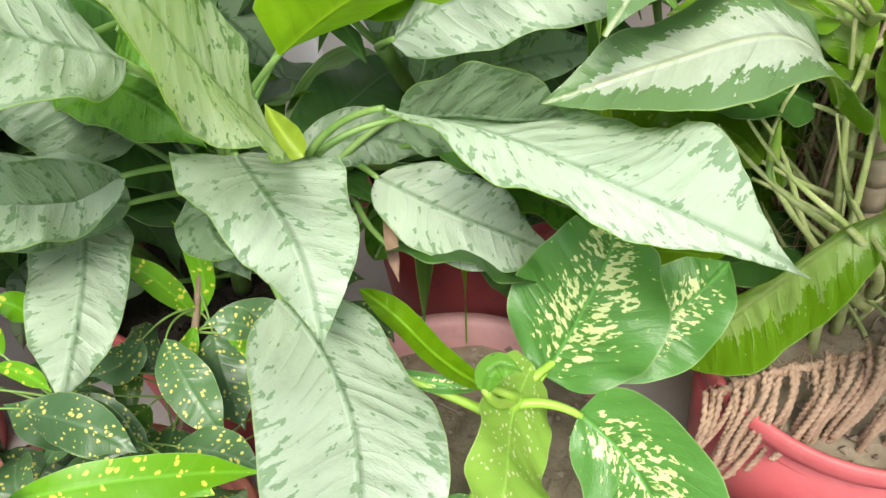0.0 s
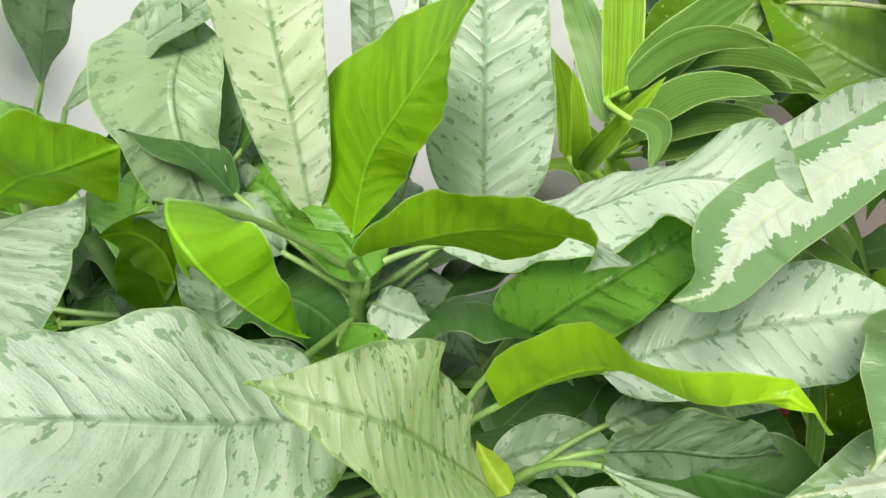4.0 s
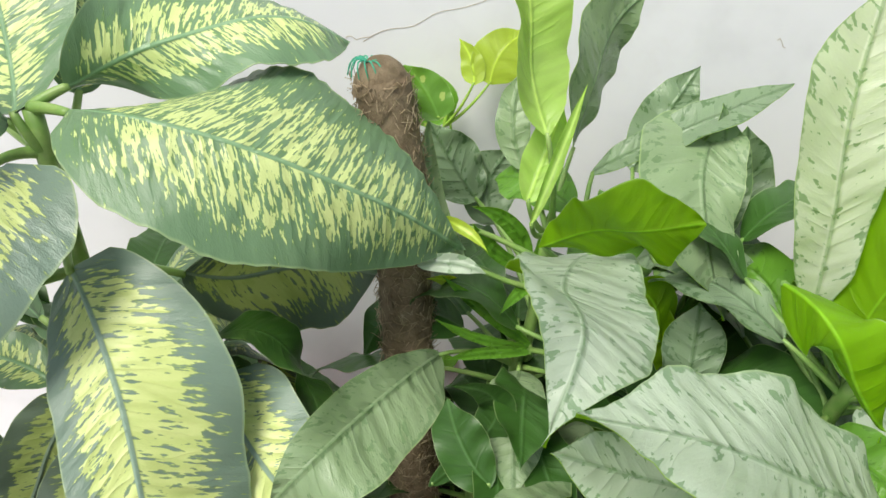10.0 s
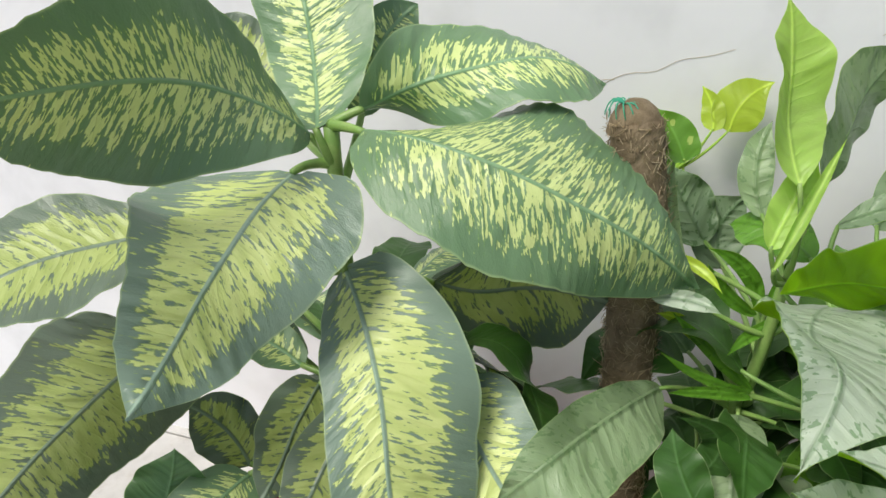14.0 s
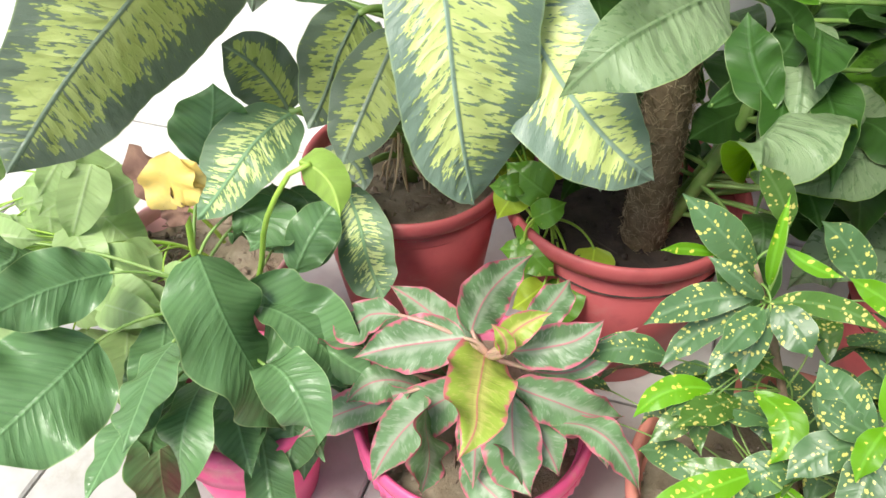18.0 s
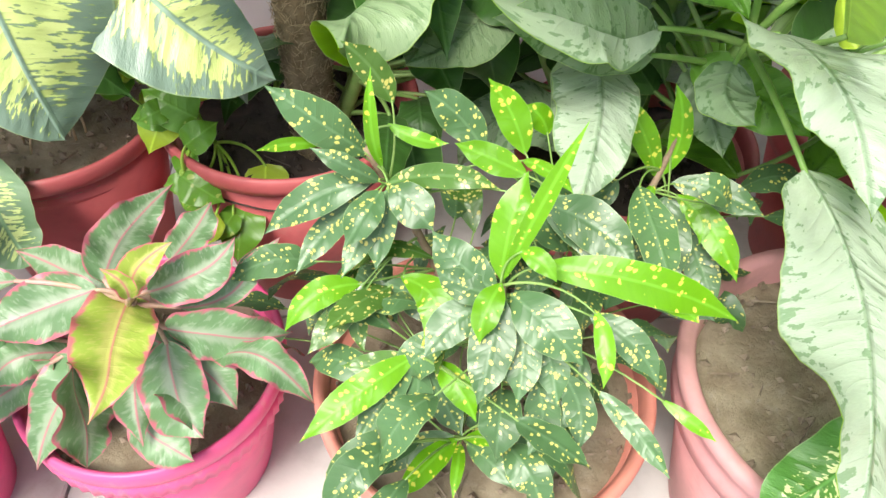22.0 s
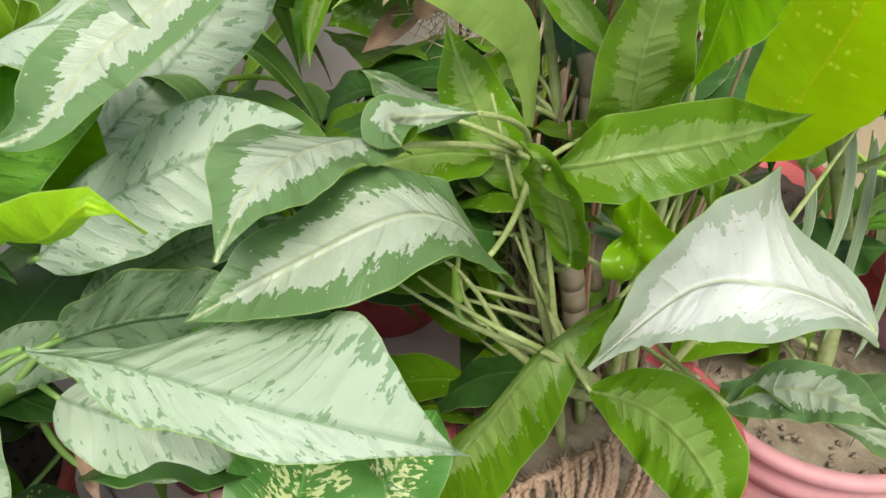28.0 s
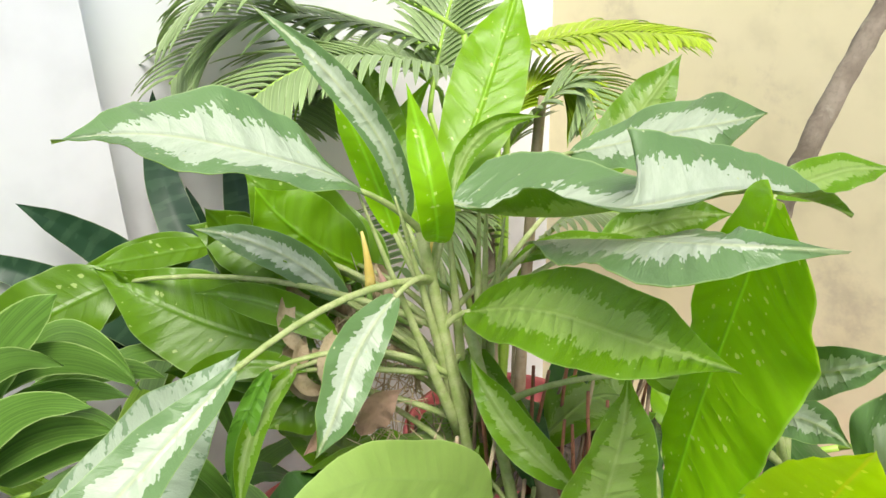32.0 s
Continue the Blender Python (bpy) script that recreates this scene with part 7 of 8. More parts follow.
leaf(syngonium, "syng", [(-0.958, 0.039, 0.25), (-0.912, 0.051, 0.269), (-0.896, 0.077, 0.257)], 0.042, (0.31, -0.61, 0.73), fold=0.12)
leaf(syngonium, "syng", [(-1.058, -0.058, 0.125), (-1.065, -0.088, 0.15), (-1.106, -0.112, 0.14)], 0.048, (0.57, -0.3, 0.77), fold=0.12)
leaf(syngonium, "syng", [(-1.107, 0.038, 0.357), (-1.082, 0.008, 0.356), (-1.095, -0.011, 0.327)], 0.036, (0.78, -0.17, 0.6), fold=0.12)
leaf(syngonium, "syng", [(-1.171, -0.021, 0.267), (-1.123, -0.056, 0.242), (-1.113, -0.083, 0.189)], 0.071, (0.74, -0.13, 0.66), fold=0.12)
leaf(syngonium, "syng", [(-1.225, 0.004, 0.313), (-1.234, -0.035, 0.33), (-1.283, -0.067, 0.322)], 0.061, (0.66, -0.47, 0.58), fold=0.12)
leaf(syngonium, "syng", [(-1.166, 0.017, 0.267), (-1.124, -0.005, 0.26), (-1.12, -0.016, 0.225)], 0.042, (0.64, -0.1, 0.76), fold=0.12)
leaf(syngonium, "syng", [(-1.153, 0.059, 0.308), (-1.156, 0.033, 0.331), (-1.197, 0.018, 0.33)], 0.042, (0.68, -0.39, 0.62), fold=0.12)
leaf(syngonium, "syng", [(-1.171, 0.032, 0.261), (-1.132, 0.003, 0.249), (-1.129, -0.016, 0.209)], 0.051, (0.7, -0.14, 0.7), fold=0.12)
leaf(syngonium, "syng", [(-0.985, 0.037, 0.239), (-1.007, -0.005, 0.265), (-1.062, -0.035, 0.261)], 0.068, (0.57, -0.39, 0.72), fold=0.12)
leaf(syngonium, "syng", [(-1.216, -0.064, 0.263), (-1.194, -0.102, 0.259), (-1.213, -0.132, 0.224)], 0.051, (0.82, -0.25, 0.51), fold=0.12)
leaf(syngonium, "syng", [(-1.184, -0.151, 0.158), (-1.123, -0.129, 0.173), (-1.101, -0.105, 0.154)], 0.052, (0.29, -0.44, 0.85), fold=0.12)
leaf(syngonium, "syng", [(-1.142, -0.015, 0.353), (-1.133, -0.044, 0.366), (-1.164, -0.063, 0.352)], 0.035, (0.76, -0.36, 0.54), fold=0.12)
leaf(syngonium, "syng", [(-1.022, 0.038, 0.231), (-0.99, 0.01, 0.227), (-0.992, -0.004, 0.193)], 0.039, (0.65, -0.18, 0.74), fold=0.12)

# leaves: base to tip, width, facing
leaf(snake, "snake", [(0.179, 1.085, 0.531), (0.175, 1.127, 0.616), (0.158, 1.187, 0.727), (0.165, 1.207, 0.823)], 0.053, (0, -0.92, 0.39), fold=0.2)
leaf(snake, "snake", [(0.213, 1.09, 0.519), (0.241, 1.134, 0.632), (0.241, 1.171, 0.757)], 0.051, (-0.08, -0.94, 0.33), fold=0.2)
leaf(snake, "snake", [(0.148, 1.038, 0.532), (0.064, 1.052, 0.62), (-0.06, 1.066, 0.701)], 0.051, (0.18, -0.91, 0.37), fold=0.2)
leaf(snake, "snake", [(0.147, 1.054, 0.515), (0.09, 1.063, 0.564), (0.03, 1.054, 0.597)], 0.034, (0.25, -0.9, 0.35), fold=0.2)
leaf(snake, "snake", [(0.201, 1.016, 0.555), (0.108, 1.058, 0.66), (0.011, 1.053, 0.751)], 0.054, (-0.04, -0.99, 0.14), fold=0.2)
leaf(snake, "snake", [(0.234, 1.124, 0.531), (0.194, 1.181, 0.621), (0.185, 1.207, 0.694)], 0.045, (-0.05, -0.89, 0.45), fold=0.2)

# leaves: base to tip, width, facing
leaf(snake_b, "snake", [(-1.319, 0.403, 0.635), (-1.356, 0.447, 0.777), (-1.371, 0.467, 0.851)], 0.021, (0.84, -0.43, 0.32), fold=0.2)

# more leaves: base to tip, width, facing
leaf(white_ag, "white", [(0.441, 0.375, 0.42), (0.453, 0.334, 0.461), (0.463, 0.287, 0.487), (0.472, 0.24, 0.498)], 0.1, (0.2, -0.63, 0.75), fold=0.44, twist=0.11, lean=0.06, grow=(0.63, 0.64))

# ---- filling leaves deeper in the plants ----
def fill(plant, styles, count, length, width, low, high, seed, droop=0.5, away=(0.0, 0.0), spread=math.pi):
    """Leaves that rise from the stems between two heights and arch outwards."""
    rng = random.Random(seed)
    heading = math.atan2(away[1], away[0])
    for i in range(count):
        s = rng.choice(plant.stems)
        q = s[rng.randrange(len(s) // 3, len(s))]
        z = rng.uniform(low, high)
        a = heading + rng.uniform(-spread, spread)
        out = np.array((math.cos(a), math.sin(a), 0.0))
        n = length * rng.uniform(0.75, 1.2)
        b = np.array((q[0], q[1], z)) + out * rng.uniform(0.03, 0.10)
        m = b + out * n * 0.45 + np.array((0, 0, n * rng.uniform(0.05, 0.3)))
        e = b + out * n * 0.85 - np.array((0, 0, n * droop * rng.uniform(-0.2, 0.9)))
        side = np.cross(out, (0, 0, 1))
        f = np.array((0, 0, 1.0)) - out * 0.3 + side * rng.uniform(-0.5, 0.5)
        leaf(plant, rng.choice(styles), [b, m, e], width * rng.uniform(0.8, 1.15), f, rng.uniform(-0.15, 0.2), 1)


# most fill colours are darkened to carry the gloom between the stems
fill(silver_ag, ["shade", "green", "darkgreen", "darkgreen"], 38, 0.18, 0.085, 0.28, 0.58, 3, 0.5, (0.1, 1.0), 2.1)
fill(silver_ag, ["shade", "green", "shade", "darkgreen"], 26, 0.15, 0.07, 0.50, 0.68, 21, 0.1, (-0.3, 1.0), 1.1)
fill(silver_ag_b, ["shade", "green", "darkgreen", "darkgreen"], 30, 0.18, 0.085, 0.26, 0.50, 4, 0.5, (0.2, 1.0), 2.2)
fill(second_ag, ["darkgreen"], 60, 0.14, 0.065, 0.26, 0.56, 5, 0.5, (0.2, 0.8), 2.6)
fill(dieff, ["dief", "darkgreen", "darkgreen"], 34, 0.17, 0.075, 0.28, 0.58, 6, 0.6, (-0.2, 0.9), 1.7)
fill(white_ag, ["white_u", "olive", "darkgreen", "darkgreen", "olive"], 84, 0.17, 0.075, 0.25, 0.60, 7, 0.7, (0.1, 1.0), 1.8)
fill(white_ag_b, ["green", "white_u"], 8, 0.16, 0.07, 0.26, 0.45, 8, 0.6, (0.6, 0.6), 1.8)
fill(croton, ["croton", "croton", "croton", "croton_y", "croton"], 70, 0.08, 0.032, 0.22, 0.35, 9, 0.6)
fill(red_ag, ["red"], 9, 0.10, 0.045, 0.22, 0.27, 10, 0.8)
fill(peace_lily, ["plain"], 10, 0.15, 0.06, 0.20, 0.30, 11, 0.8, (0.5, -0.6), 1.8)
fill(dracaena, ["drac", "drac", "dracy"], 26, 0.26, 0.028, 0.40, 0.62, 12, 0.8, (0.4, 0.1), 2.4)
fill(pothos, ["pothos"], 6, 0.06, 0.045, 0.24, 0.36, 13, 0.6, (-0.6, 0.6), 1.2)
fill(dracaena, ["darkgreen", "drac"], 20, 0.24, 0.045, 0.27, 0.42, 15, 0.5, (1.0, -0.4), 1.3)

# ---- moss pole ----
POLE = [(-0.653, 0.530, 0.803), (-0.640, 0.528, 0.739), (-0.629, 0.524, 0.577), (-0.614, 0.508, 0.40), (-0.605, 0.50, 0.2)]
moss_pole = thing("moss_pole", "brown coir moss pole with a scrap of green net on top", "plant support")
tube("coir_body", POLE, 0.026, 0.027, "coir", moss_pole, "", 60, 22, 0.035)
lathe("pole_cap", [(0.0, 0.022), (0.010, 0.020), (0.019, 0.013), (0.025, 0.002), (0.0275, -0.012)], POLE[0], "coir", moss_pole, "", 20)


def fibres(name, path, radius, count, length, material, parent, seed, thick=0.0006):
    """Short loose fibres that stick out of a round body, as one mesh."""
    rng = random.Random(seed)
    c = glide(path, np.linspace(0, 1, 60))
    verts, faces = [], []
    for _ in range(count):
        q = c[rng.randrange(60)]
        a = rng.uniform(0, 6.283)
        out = np.array((math.cos(a), math.sin(a), 0.0))
        way = np.array((rng.uniform(-1, 1), rng.uniform(-1, 1), rng.uniform(-1, 1)))
        way = way - out * (way @ out) * 0.75
        way /= np.linalg.norm(way)
        s = np.cross(out, way) * thick
        p0 = q + out * radius
        p1 = p0 + way * length * rng.uniform(0.4, 1.0) + out * rng.uniform(0, 0.004)
        k = len(verts)
        verts += [p0 + s, p0 - s, p1 - s * 0.4, p1 + s * 0.4, p0 + out * thick * 2, p1 + out * thick]
        faces += [(k, k + 1, k + 2, k + 3), (k, k + 3, k + 5, k + 4), (k + 1, k + 4, k + 5, k + 2)]
    ob = mesh_object(name, verts, faces, material, parent)
    ob["kind"] = "stuff"
    return ob


fibres("fibre", POLE, 0.0268, 2600, 0.013, "straw", moss_pole, 21, 0.00045)
fibres("fibre", POLE, 0.0268, 1600, 0.014, "coir", moss_pole, 22, 0.0004)
for k in range(14):
    a = k * 0.45
    top = np.array(POLE[0]) + np.array((-0.008, -0.008, 0.016))
    tube("net_strand", [top, top + np.array((0.012 * math.cos(a), 0.010 * math.sin(a), 0.004)), top + np.array((0.020 * math.cos(a + 0.3), 0.018 * math.sin(a + 0.3), -0.010))], 0.0009, 0.0006, "net", moss_pole, "bright green net strand", 4, 5)

# ---- rope over the red pot ----
rope = thing("rope", "coarse brown twisted rope hanging in loops over the pot", "rope")


def cord(path, r, parent, turns):
    """A twisted two-strand cord."""
    c = glide(path, np.linspace(0, 1, 111))
    t = np.gradient(c, axis=0)
    t /= np.linalg.norm(t, axis=1)[:, None]
    side = np.cross(t[0], (0.3, 0.2, 0.9))
    verts, faces, n = [], [], 10
    for i in range(111):
        side = side - t[i] * (side @ t[i])
        side /= np.linalg.norm(side)
        up = np.cross(t[i], side)
        for k in range(n):
            a = 6.2832 * k / n
            rr = r * (0.60 + 0.55 * abs(math.cos(a - turns * 3.1416 * i / 110)))
            verts.append(c[i] + rr * (math.cos(a) * side + math.sin(a) * up))
    for i in range(110):
        for k in range(n):
            a, b = i * n + k, i * n + (k + 1) % n
            faces.append((a, b, b + n, a + n))
    faces += [tuple(range(n))[::-1], tuple(range(110 * n, 111 * n))]
    return mesh_object("strand", verts, faces, "rope", parent)


LINE = [(0.452, 0.43, 0.392), (0.395, 0.424, 0.345), (0.344, 0.426, 0.315), (0.288, 0.433, 0.283), (0.250, 0.436, 0.250)]
cord(LINE, 0.0045, rope, 26)
rng = random.Random(4)
hang = glide(LINE, np.linspace(0.10, 1.0, 38))
for i, q in enumerate(hang):
    if i < 11 and rng.random() < 0.45:
        continue
    drop = rng.uniform(0.085, 0.135)
    a = q + np.array((rng.uniform(-0.010, 0.010), rng.uniform(-0.008, 0.006), rng.uniform(-0.004, 0.012)))
    sway, fall = rng.uniform(-0.034, -0.006), rng.uniform(0.022, 0.034)
    cord([a, a + np.array((sway * 0.25, -fall * 0.6, -0.006)), a + np.array((sway * 0.7, -fall, -drop * 0.55)), a + np.array((sway + rng.uniform(-0.012, 0.012), -fall + rng.uniform(-0.006, 0.006), -drop))], rng.uniform(0.0026, 0.0032), rope, 17)
fibres("loose_fibre", LINE, 0.006, 260, 0.02, "rope", rope, 33, 0.0004)

tangle = thing("aerial_roots", "pale tangled roots round the stem in the pot", "roots")
for i in range(22):
    a, r = rng.uniform(0, 6.28), rng.uniform(0.012, 0.05)
    p = np.array((-0.895, 0.375, 0.225))
    up = np.array((0.012 * math.cos(a), 0.012 * math.sin(a), rng.uniform(0.03, 0.10)))
    out = np.array((r * math.cos(a + 0.5), r * math.sin(a + 0.5), rng.uniform(-0.004, 0.012)))
    tube("root", [p + up, p + (up + out) * 0.6 + np.array((rng.uniform(-0.01, 0.01), rng.uniform(-0.01, 0.01), 0)), p + out], 0.0022, 0.0014, "straw", tangle, "", 8, 6, 0.15)

# ---- flowers of the peace lily ----
bloom = thing("withered_flower", "withered yellow and brown peace lily bloom on a green stalk", "flower")
tube("stalk", [(-0.862, 0.05, 0.22), (-0.847, 0.03, 0.364), (-0.821, 0.022, 0.443), (-0.812, 0.013, 0.480)], 0.0035, 0.003, "lime_stalk", bloom)
M["petal"], M["brown_petal"] = M["yellow_petal"], M["dead_petal"]
STYLES["petal"], STYLES["brown_petal"] = ("petal", "petal", 2), ("brown_petal", "brown_petal", 2)
for style, pts, w, f, fold in (
    ("petal", [(-0.795, 0.008, 0.462), (-0.800, 0.008, 0.488), (-0.806, 0.016, 0.513)], 0.050, (0.5, -0.7, 0.5), 0.3),
    ("petal", [(-0.793, 0.006, 0.468), (-0.792, 0.014, 0.490), (-0.786, 0.026, 0.506)], 0.036, (0.7, -0.5, 0.5), -0.4),
    ("brown_petal", [(-0.803, 0.004, 0.464), (-0.825, 0.004, 0.488), (-0.846, 0.004, 0.508)], 0.036, (0.2, -0.8, 0.5), 0.5),
    ("brown_petal", [(-0.800, 0.006, 0.474), (-0.797, 0.004, 0.462), (-0.790, 0.004, 0.452)], 0.026, (0.5, -0.7, 0.4), 0.4),
):
    top, under, shape = STYLES[style]
    blade("petal", pts, w, f, top, under, shape, bloom, fold, 0.07, 14, 8)
bloom = thing("green_flower", "young pale green peace lily bloom on a curved stalk", "flower")
tube("stalk", [(-0.85, 0.06, 0.22), (-0.832, 0.087, 0.308), (-0.805, 0.098, 0.403), (-0.791, 0.122, 0.441), (-0.778, 0.131, 0.449)], 0.0032, 0.0026, "lime_stalk", bloom)
blade("petal", [(-0.790, 0.128, 0.448), (-0.764, 0.134, 0.440), (-0.736, 0.124, 0.412)], 0.046, (0.5, -0.6, 0.6), "lime2", "lime2", 4, bloom, -0.7, 0.02, 14, 8)

# ---- stalks, buds and canes of the tall aglaonema ----
for x, y, z, bx, by in ((0.290, 0.69, 0.845, 0.36, 0.68), (0.318, 0.69, 0.835, 0.365, 0.69), (0.335, 0.70, 0.85, 0.37, 0.69), (0.36, 0.70, 0.86, 0.375, 0.70), (0.385, 0.69, 0.83, 0.38, 0.69), (0.40, 0.71, 0.83, 0.39, 0.70), (0.42, 0.72, 0.79, 0.39, 0.69)):
    tube("sheath", [(bx, by, 0.62), ((bx + x) / 2, (by + y) / 2, 0.73), (x, y, z)], 0.0055, 0.0009, "pale_stalk", white_ag.thing, "pale leaf sheath", 10, 8)
for pts in ([(0.40, 0.51, 0.30), (0.309, 0.478, 0.405), (0.263, 0.505, 0.462), (0.259, 0.509, 0.523), (0.263, 0.504, 0.547)], [(0.40, 0.50, 0.30), (0.304, 0.482, 0.409), (0.259, 0.508, 0.493), (0.225, 0.514, 0.528)], [(0.40, 0.52, 0.30), (0.352, 0.510, 0.409), (0.332, 0.527, 0.456), (0.318, 0.537, 0.494)], [(0.38, 0.48, 0.34), (0.305, 0.439, 0.458), (0.262, 0.452, 0.489), (0.212, 0.458, 0.542)], [(0.39, 0.49, 0.34), (0.303, 0.454, 0.443), (0.258, 0.465, 0.472), (0.199, 0.475, 0.526)], [(0.42, 0.50, 0.30), (0.40, 0.47, 0.45), (0.42, 0.47, 0.56)], [(0.42, 0.52, 0.30), (0.44, 0.50, 0.45), (0.45, 0.51, 0.60)], [(0.36, 0.50, 0.30), (0.34, 0.50, 0.45), (0.33, 0.53, 0.58)], [(0.37, 0.52, 0.30), (0.33, 0.53, 0.47), (0.30, 0.56, 0.62)], [(0.45, 0.50, 0.28), (0.52, 0.48, 0.45), (0.60, 0.49, 0.60)]):
    tube("petiole", pts, 0.0052, 0.0012, "pale_stalk", white_ag.thing, "pale speckled leaf stalk", 12, 8)
M["rust"] = surface("rust_stalk", (0.42, 0.17, 0.10), (0.28, 0.12, 0.08), 0.8, 50.0, 0.4)
M["cane"] = surface("ringed_cane", (0.30, 0.24, 0.15), (0.42, 0.35, 0.25), 0.7, 30.0, 0.4, (0.20, 0.17, 0.10))
for pts in ([(0.41, 0.58, 0.22), (0.385, 0.545, 0.40), (0.37, 0.55, 0.48), (0.365, 0.57, 0.53)], [(0.44, 0.60, 0.22), (0.43, 0.60, 0.42), (0.42, 0.64, 0.60)]):
    c = glide(pts, np.linspace(0, 1, 12))
    for i in range(11):
        tube("cane_joint", [c[i], (c[i] + c[i + 1]) / 2, c[i + 1]], 0.0125, 0.0112, "cane", white_ag.thing, "ringed grey-brown cane", 3, 12, 0.03)
for a, b, c, m in (((0.308, 0.743, 0.738), (0.308, 0.747, 0.762), (0.306, 0.752, 0.785), "yellow_petal"), ((0.321, 0.733, 0.728), (0.317, 0.730, 0.744), (0.313, 0.736, 0.757), "pink_stalk"), ((0.362, 0.735, 0.755), (0.362, 0.735, 0.770), (0.362, 0.735, 0.785), "yellow_petal"), ((0.245, 0.47, 0.50), (0.244, 0.472, 0.515), (0.243, 0.475, 0.530), "lime_stalk"), ((0.44, 0.55, 0.66), (0.44, 0.55, 0.68), (0.44, 0.55, 0.70), "lime_stalk")):
    a, b, c = np.array(a), np.array(b), np.array(c)
    tube("bud", [a, b, c], 0.0052, 0.0012, m, white_ag.thing, "slim closed flower bud", 8, 8)
    tube("bud_stalk", [a + (b - a) * 0.3, a - (b - a) * 1.0, a - (b - a) * 2.2 + np.array((0.02, 0, 0))], 0.0028, 0.0024, "stalk", white_ag.thing, "", 6, 6)
nest = thing("dry_sheaths", "dry brown fibrous leaf sheaths wrapped round the canes", "dry leaves")
for i in range(20):
    a = rng.uniform(0, 6.28)
    p = np.array((0.288, 0.775, 0.695)) + np.array((0.045 * math.cos(a), 0.035 * math.sin(a), rng.uniform(-0.01, 0.04)))
    blade("sheath", [p, p + np.array((rng.uniform(-0.02, 0.02), rng.uniform(-0.02, 0.02), -0.03)), p + np.array((rng.uniform(-0.03, 0.03), rng.uniform(-0.03, 0.0), -0.055))], 0.017, (rng.uniform(-1, 1), -1, 0.3), "straw", "straw", 5, nest, 0.5, 0.06, 10, 6)
fibres("fibre", [(0.40, 0.60, 0.30), (0.36, 0.66, 0.50), (0.288, 0.775, 0.695)], 0.030, 700, 0.06, "straw", nest, 31)
for label, pts, w in (("dry pink-brown leaf hanging by its stalk", [(-0.043, 0.483, 0.452), (-0.042, 0.460, 0.432), (-0.034, 0.428, 0.409)], 0.012), ("curled dry brown leaf caught among the stalks", [(0.306, 0.798, 0.597), (0.277, 0.776, 0.592), (0.238, 0.758, 0.573)], 0.03), ("papery grey dry leaf", [(0.280, 0.698, 0.626), (0.295, 0.694, 0.653), (0.313, 0.684, 0.671)], 0.03)):
    d = thing("dry_leaf", label, "dry leaf")
    blade("blade", pts, w, (0.2, -0.8, 0.5), "dry_leaf", "straw", 1, d, 0.5, 0.06, 12, 6)
bud = thing("young_shoot", "small yellow-green rolled shoot between the stalks", "leaf shoot")
blade("blade", [(-0.098, 0.445, 0.520), (-0.114, 0.455, 0.538), (-0.122, 0.458, 0.556)], 0.024, (0.2, -0.8, 0.5), "pothosy", "lime", 4, bud, 0.6, 0.04, 12, 8)

roots = thing("dry_roots", "thin reddish-brown dry stalks among the canes", "dry stalks")
for i in range(110):
    x, y = rng.uniform(0.34, 0.60), rng.uniform(0.56, 0.76)
    tube("dry_stalk", [(x * 0.6 + 0.18, y, 0.22), (x * 0.8 + 0.08 + rng.uniform(-0.02, 0.02), y, 0.42), (x, y + rng.uniform(-0.02, 0.02), rng.uniform(0.5, 0.68))], 0.0032, 0.0016, rng.choice(("twig", "rust", "straw")), roots, "", 8, 6, 0.1)


# ---- palm, tree trunk and strap leaves behind ----
def frond(plant, path, count, length, width, seed, hang=0.6, colour="palm"):
    """A feather leaf: a midrib with leaflets on both sides."""
    rng = random.Random(seed)
    c = glide(path, np.linspace(0, 1, count + 6))
    t = np.gradient(c, axis=0)
    t /= np.linalg.norm(t, axis=1)[:, None]
    rib = tube("midrib", path, 0.0035, 0.0012, "lime_stalk", plant, "pale green midrib", 14, 7)
    for i in range(5, count + 5):
        s = np.cross(t[i], (0, 0, 1))
        s /= np.linalg.norm(s) + 1e-6
        n = length * math.sin(math.pi * (0.18 + 0.75 * (i - 5) / count)) * rng.uniform(0.85, 1.1)
        for k in (-1, 1):
            d = s * k * 0.8 + t[i] * 0.6 + np.array((0, 0, 0.15))
            d /= np.linalg.norm(d)
            down = np.array((0, 0, -1.0)) * hang * rng.uniform(0.7, 1.2)
            p = c[i]
            blade("leaflet", [p, p + d * n * 0.5 + down * n * 0.10, p + d * n * 0.9 + down * n * 0.42], width, np.cross(s * k, t[i]) * k + np.array((0, 0, 0.6)), colour, colour, 5, rib, 0.3, 0.0, 9, 2)


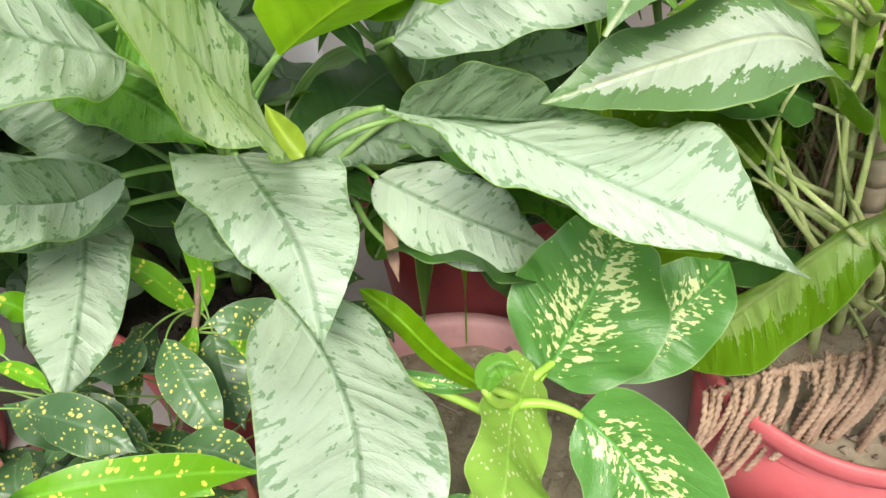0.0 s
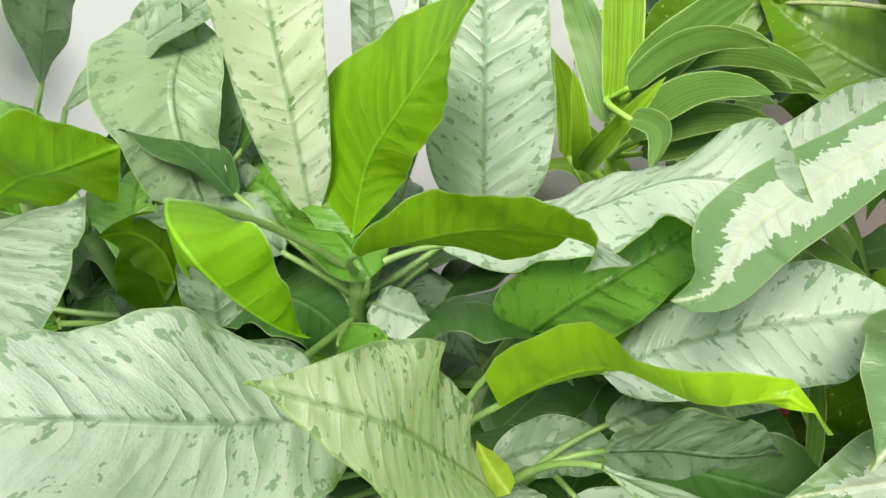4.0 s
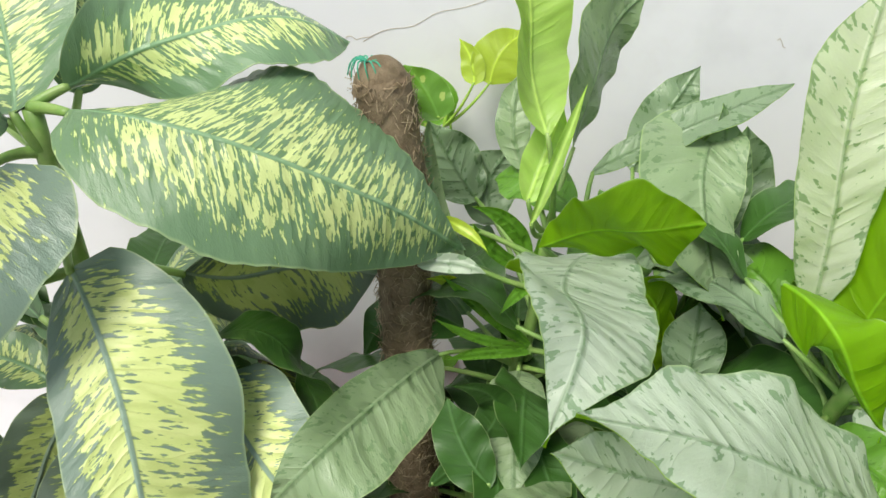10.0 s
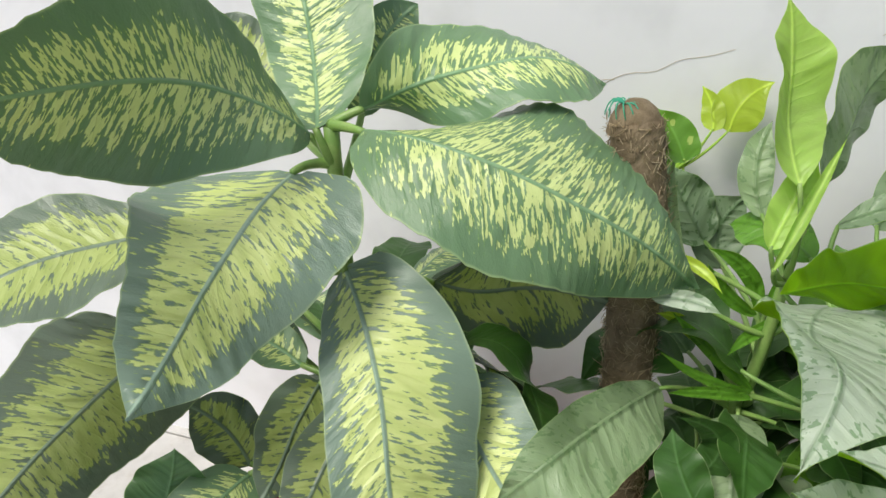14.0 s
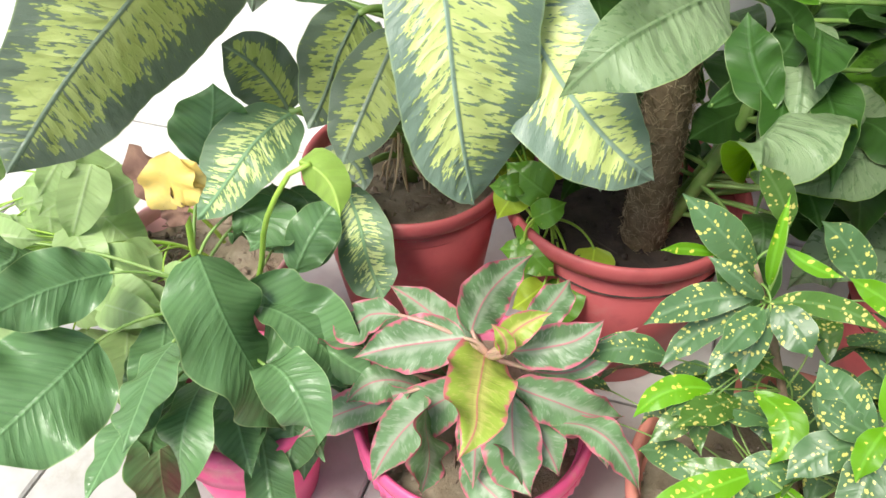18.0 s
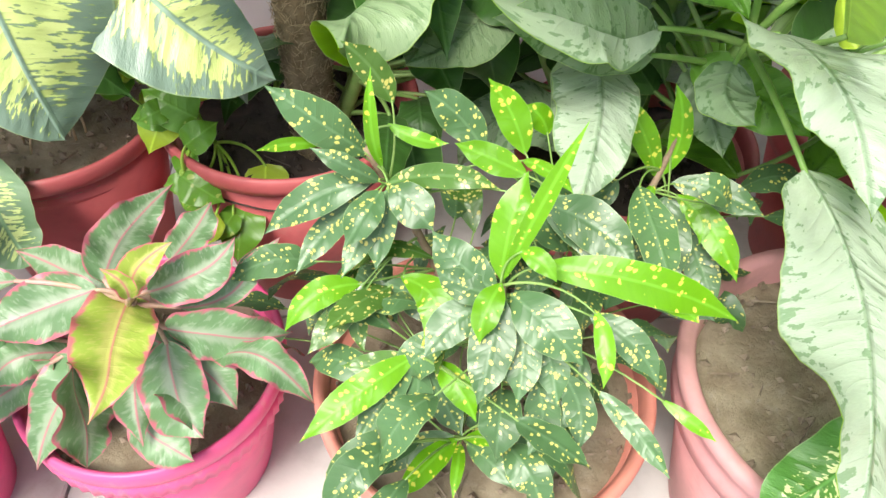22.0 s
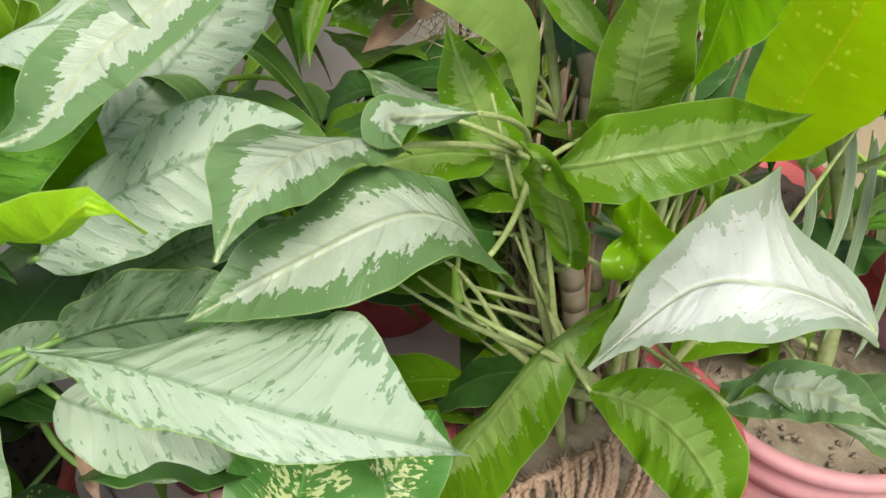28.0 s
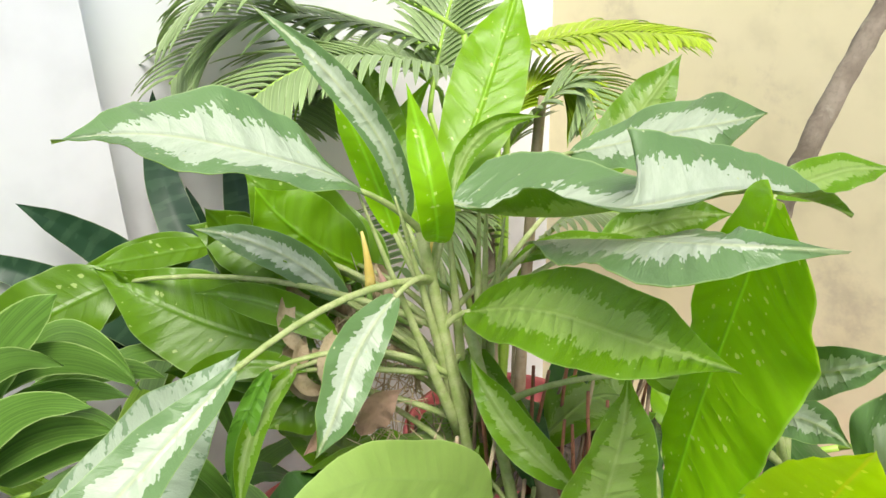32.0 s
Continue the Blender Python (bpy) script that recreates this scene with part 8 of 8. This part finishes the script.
palm = thing("palm", "areca palm with arching feathery green fronds", "palm")
PALM = (0.60, 1.12)
for i, (path, n, ln) in enumerate((
    ([(0.563, 1.023, 0.811), (0.450, 0.983, 0.863), (0.321, 0.948, 0.887), (0.236, 0.916, 0.854)], 22, 0.17),
    ([(0.618, 1.239, 0.817), (0.713, 1.160, 0.845), (0.773, 1.086, 0.858), (0.823, 1.010, 0.858)], 18, 0.13),
    ([(0.594, 1.125, 0.683), (0.623, 1.065, 0.774), (0.660, 1.046, 0.810), (0.674, 0.995, 0.763)], 16, 0.13),
    ([(0.453, 1.128, 0.779), (0.366, 1.160, 0.881), (0.299, 1.167, 0.950)], 18, 0.17),
    ([(0.494, 1.113, 0.778), (0.545, 1.158, 0.910), (0.588, 1.181, 0.988)], 18, 0.16),
    ([(0.427, 1.212, 0.738), (0.344, 1.158, 0.807), (0.316, 1.098, 0.781)], 16, 0.15),
    ([(0.569, 1.143, 0.823), (0.420, 1.145, 0.886), (0.284, 1.144, 0.903), (0.184, 1.117, 0.846)], 26, 0.24),
    ([(0.520, 1.055, 0.883), (0.394, 1.082, 0.946), (0.257, 1.082, 0.949), (0.192, 1.085, 0.906)], 20, 0.20),
    ([(0.539, 1.194, 0.785), (0.459, 1.245, 0.831), (0.369, 1.208, 0.808)], 18, 0.20),
    ([(0.611, 1.202, 0.808), (0.754, 1.203, 0.843), (0.922, 1.136, 0.831)], 18, 0.16),
    ([(0.600, 1.137, 0.712), (0.673, 1.147, 0.789), (0.714, 1.062, 0.764)], 18, 0.18),
    ([(0.60, 1.12, 0.50), (0.48, 1.05, 0.66), (0.40, 0.98, 0.62)], 16, 0.15),
    ([(0.62, 1.12, 0.50), (0.70, 1.02, 0.64), (0.80, 0.94, 0.60)], 16, 0.15),
    ([(0.788, 0.678, 0.416), (0.803, 0.596, 0.402), (0.818, 0.519, 0.375), (0.840, 0.443, 0.353)], 20, 0.15),
    ([(0.698, 0.561, 0.473), (0.757, 0.547, 0.451), (0.819, 0.517, 0.409), (0.870, 0.453, 0.348)], 20, 0.24),
    ([(0.735, 0.576, 0.406), (0.802, 0.535, 0.351), (0.870, 0.454, 0.277)], 18, 0.22),
    ([(0.856, 0.719, 0.423), (0.899, 0.663, 0.461), (0.958, 0.600, 0.498)], 16, 0.14),
)):
    frond(palm, path, n + 8, ln, 0.0095, 40 + i, 0.6, "palmy" if i in (9, 10, 1) else "palm")
    if i < 13:
        tube("frond_stalk", [path[0], (np.array(path[0]) + np.array((*PALM, 0.35))) / 2, (*PALM, 0.2)], 0.004, 0.007, "lime_stalk", palm, "", 10, 7)
    else:
        tube("frond_stalk", [path[0], (0.80, 0.80, 0.34), (0.78, 0.86, 0.2)], 0.004, 0.006, "lime_stalk", palm, "", 10, 7)
for i in range(5):
    a = i * 1.3
    tube("palm_cane", [(PALM[0] + 0.03 * math.cos(a), PALM[1] + 0.03 * math.sin(a), 0.2), (PALM[0] + 0.04 * math.cos(a), PALM[1] + 0.04 * math.sin(a), 0.5), (PALM[0] + 0.06 * math.cos(a), PALM[1] + 0.06 * math.sin(a), 0.78)], 0.009, 0.006, "cane", palm, "slim ringed palm cane", 14, 9, 0.04)
pot("red plastic pot that holds the palm", (0.60, 1.12), 0.16, 0.25, "red_pot", "dark_soil", "lip", 0.04)
pot("red plastic pot near the cream wall", (0.80, 0.86), 0.15, 0.25, "red_pot", "dark_soil", "lip", 0.04)
pot("red plastic pot at the pillar's foot", (0.30, 1.02), 0.13, 0.24, "red_pot", "dark_soil", "lip", 0.04)
pot("large red plastic pot beside the cream wall", (1.04, 0.62), 0.17, 0.28, "red_pot", "dark_soil", "band", 0.04)

tree = thing("tree", "slender tree with rough grey-brown bark", "tree")
trunk = tube("trunk", [(0.805, 0.87, 0.2), (0.74, 0.80, 0.5), (0.705, 0.715, 0.743), (0.716, 0.705, 0.815), (0.751, 0.708, 0.878), (0.84, 0.72, 1.02), (0.98, 0.76, 1.25)], 0.012, 0.008, "bark", tree, "", 90, 16, 0.14)

M["dracs"] = striped("pale_strap_leaf", (0.30, 0.40, 0.24), (0.48, 0.56, 0.40), 0.08)
STYLES["dracs"] = ("dracs", "dracs", 5)
strap = Plant("pandanus", "pandanus with long grey-green strap leaves", "plant", [[(0.68, 0.52, 0.22), (0.68, 0.55, 0.30), (0.68, 0.56, 0.36)]], "stalk", 0.003)
for pts, w in (([(0.675, 0.555, 0.34), (0.671, 0.569, 0.454), (0.697, 0.591, 0.521)], 0.022), ([(0.69, 0.55, 0.34), (0.704, 0.559, 0.454), (0.708, 0.577, 0.508)], 0.022), ([(0.68, 0.58, 0.33), (0.702, 0.611, 0.420), (0.726, 0.618, 0.468)], 0.02), ([(0.68, 0.55, 0.33), (0.74, 0.53, 0.46), (0.80, 0.50, 0.44)], 0.02), ([(0.69, 0.56, 0.33), (0.76, 0.60, 0.46), (0.80, 0.62, 0.50)], 0.02)):
    leaf(strap, "drac", pts, w, (0.3, -0.8, 0.5), 0.25)

for pts in ([(0.620, 0.528, 0.563), (0.624, 0.505, 0.496), (0.591, 0.476, 0.399)], [(0.654, 0.523, 0.539), (0.645, 0.497, 0.461), (0.614, 0.459, 0.352)], [(0.647, 0.490, 0.526), (0.655, 0.461, 0.453), (0.626, 0.430, 0.355)], [(0.595, 0.529, 0.513), (0.602, 0.515, 0.461), (0.590, 0.507, 0.407)], [(0.661, 0.484, 0.526), (0.663, 0.440, 0.427), (0.661, 0.412, 0.351)]):
    leaf(strap, "dracs", pts, 0.015, (0.1, -0.8, 0.5), 0.3, stalk=0)

# dark red-veined leaf near the cream wall
M["dark_red"] = plain("red_veined_leaf", (0.07, 0.04, 0.03), 0.02, 0.3, 0.4, 0.1, 0.5, (0.45, 0.10, 0.05))
copper = Plant("copper_croton", "croton with dark leaves veined red", "plant", [[(1.02, 0.62, 0.24), (0.95, 0.58, 0.36), (0.88, 0.52, 0.46)]], "twig", 0.002).grow(0.006, 0.004)
for pts in ([(0.87, 0.51, 0.452), (0.80, 0.505, 0.447), (0.742, 0.53, 0.452)], [(0.90, 0.54, 0.44), (0.84, 0.47, 0.42), (0.80, 0.42, 0.38)], [(0.92, 0.55, 0.42), (0.98, 0.48, 0.44), (1.02, 0.42, 0.40)]):
    leaf(copper, "dark_red", pts, 0.062, (0.0, -0.6, 0.8), 0.1)

tube("dry_tip", [(-1.369, 0.465, 0.847), (-1.376, 0.472, 0.867), (-1.388, 0.477, 0.89)], 0.0042, 0.0012, "dry_leaf", snake_b.thing, "dry brown tip of the blade", 8, 7, 0.12)

# ---- wire and hairline marks on the wall ----
wire = thing("wire_hook", "rusty wire hook in the wall's corner", "hook")
at = WALL @ Vector((-0.012, -0.004, 0.0))
tube("wire", [(at.x + 0.006, at.y, 0.785), (at.x - 0.003, at.y - 0.006, 0.772), (at.x - 0.010, at.y - 0.008, 0.766), (at.x - 0.004, at.y - 0.006, 0.756), (at.x - 0.004, at.y - 0.003, 0.735)], 0.0014, 0.001, "twig", wire, "", 14, 6)
for x0, z0, x1, z1 in ((-0.702, 0.767, -0.55, 0.821), (-0.724, 0.769, -0.69, 0.773), (-0.512, 0.896, -0.504, 0.883), (-0.395, 0.85, -0.38, 0.838), (-0.386, 0.915, -0.378, 0.90), (-0.212, 0.781, -0.201, 0.775), (-0.30, 0.93, -0.29, 0.912), (-0.46, 0.93, -0.453, 0.917)):
    mark = thing("wall_crack", "thin dark hairline crack in the plaster", "crack", kind="structure")
    pts = [WALL @ Vector((x0 + (x1 - x0) * k / 5, -0.0004, z0 + (z1 - z0) * k / 5 + rng.uniform(-0.004, 0.004))) for k in range(6)]
    tube("crack", [tuple(p) for p in pts], 0.0003, 0.0002, "straw", mark, "", 12, 5)

floor_tiles()
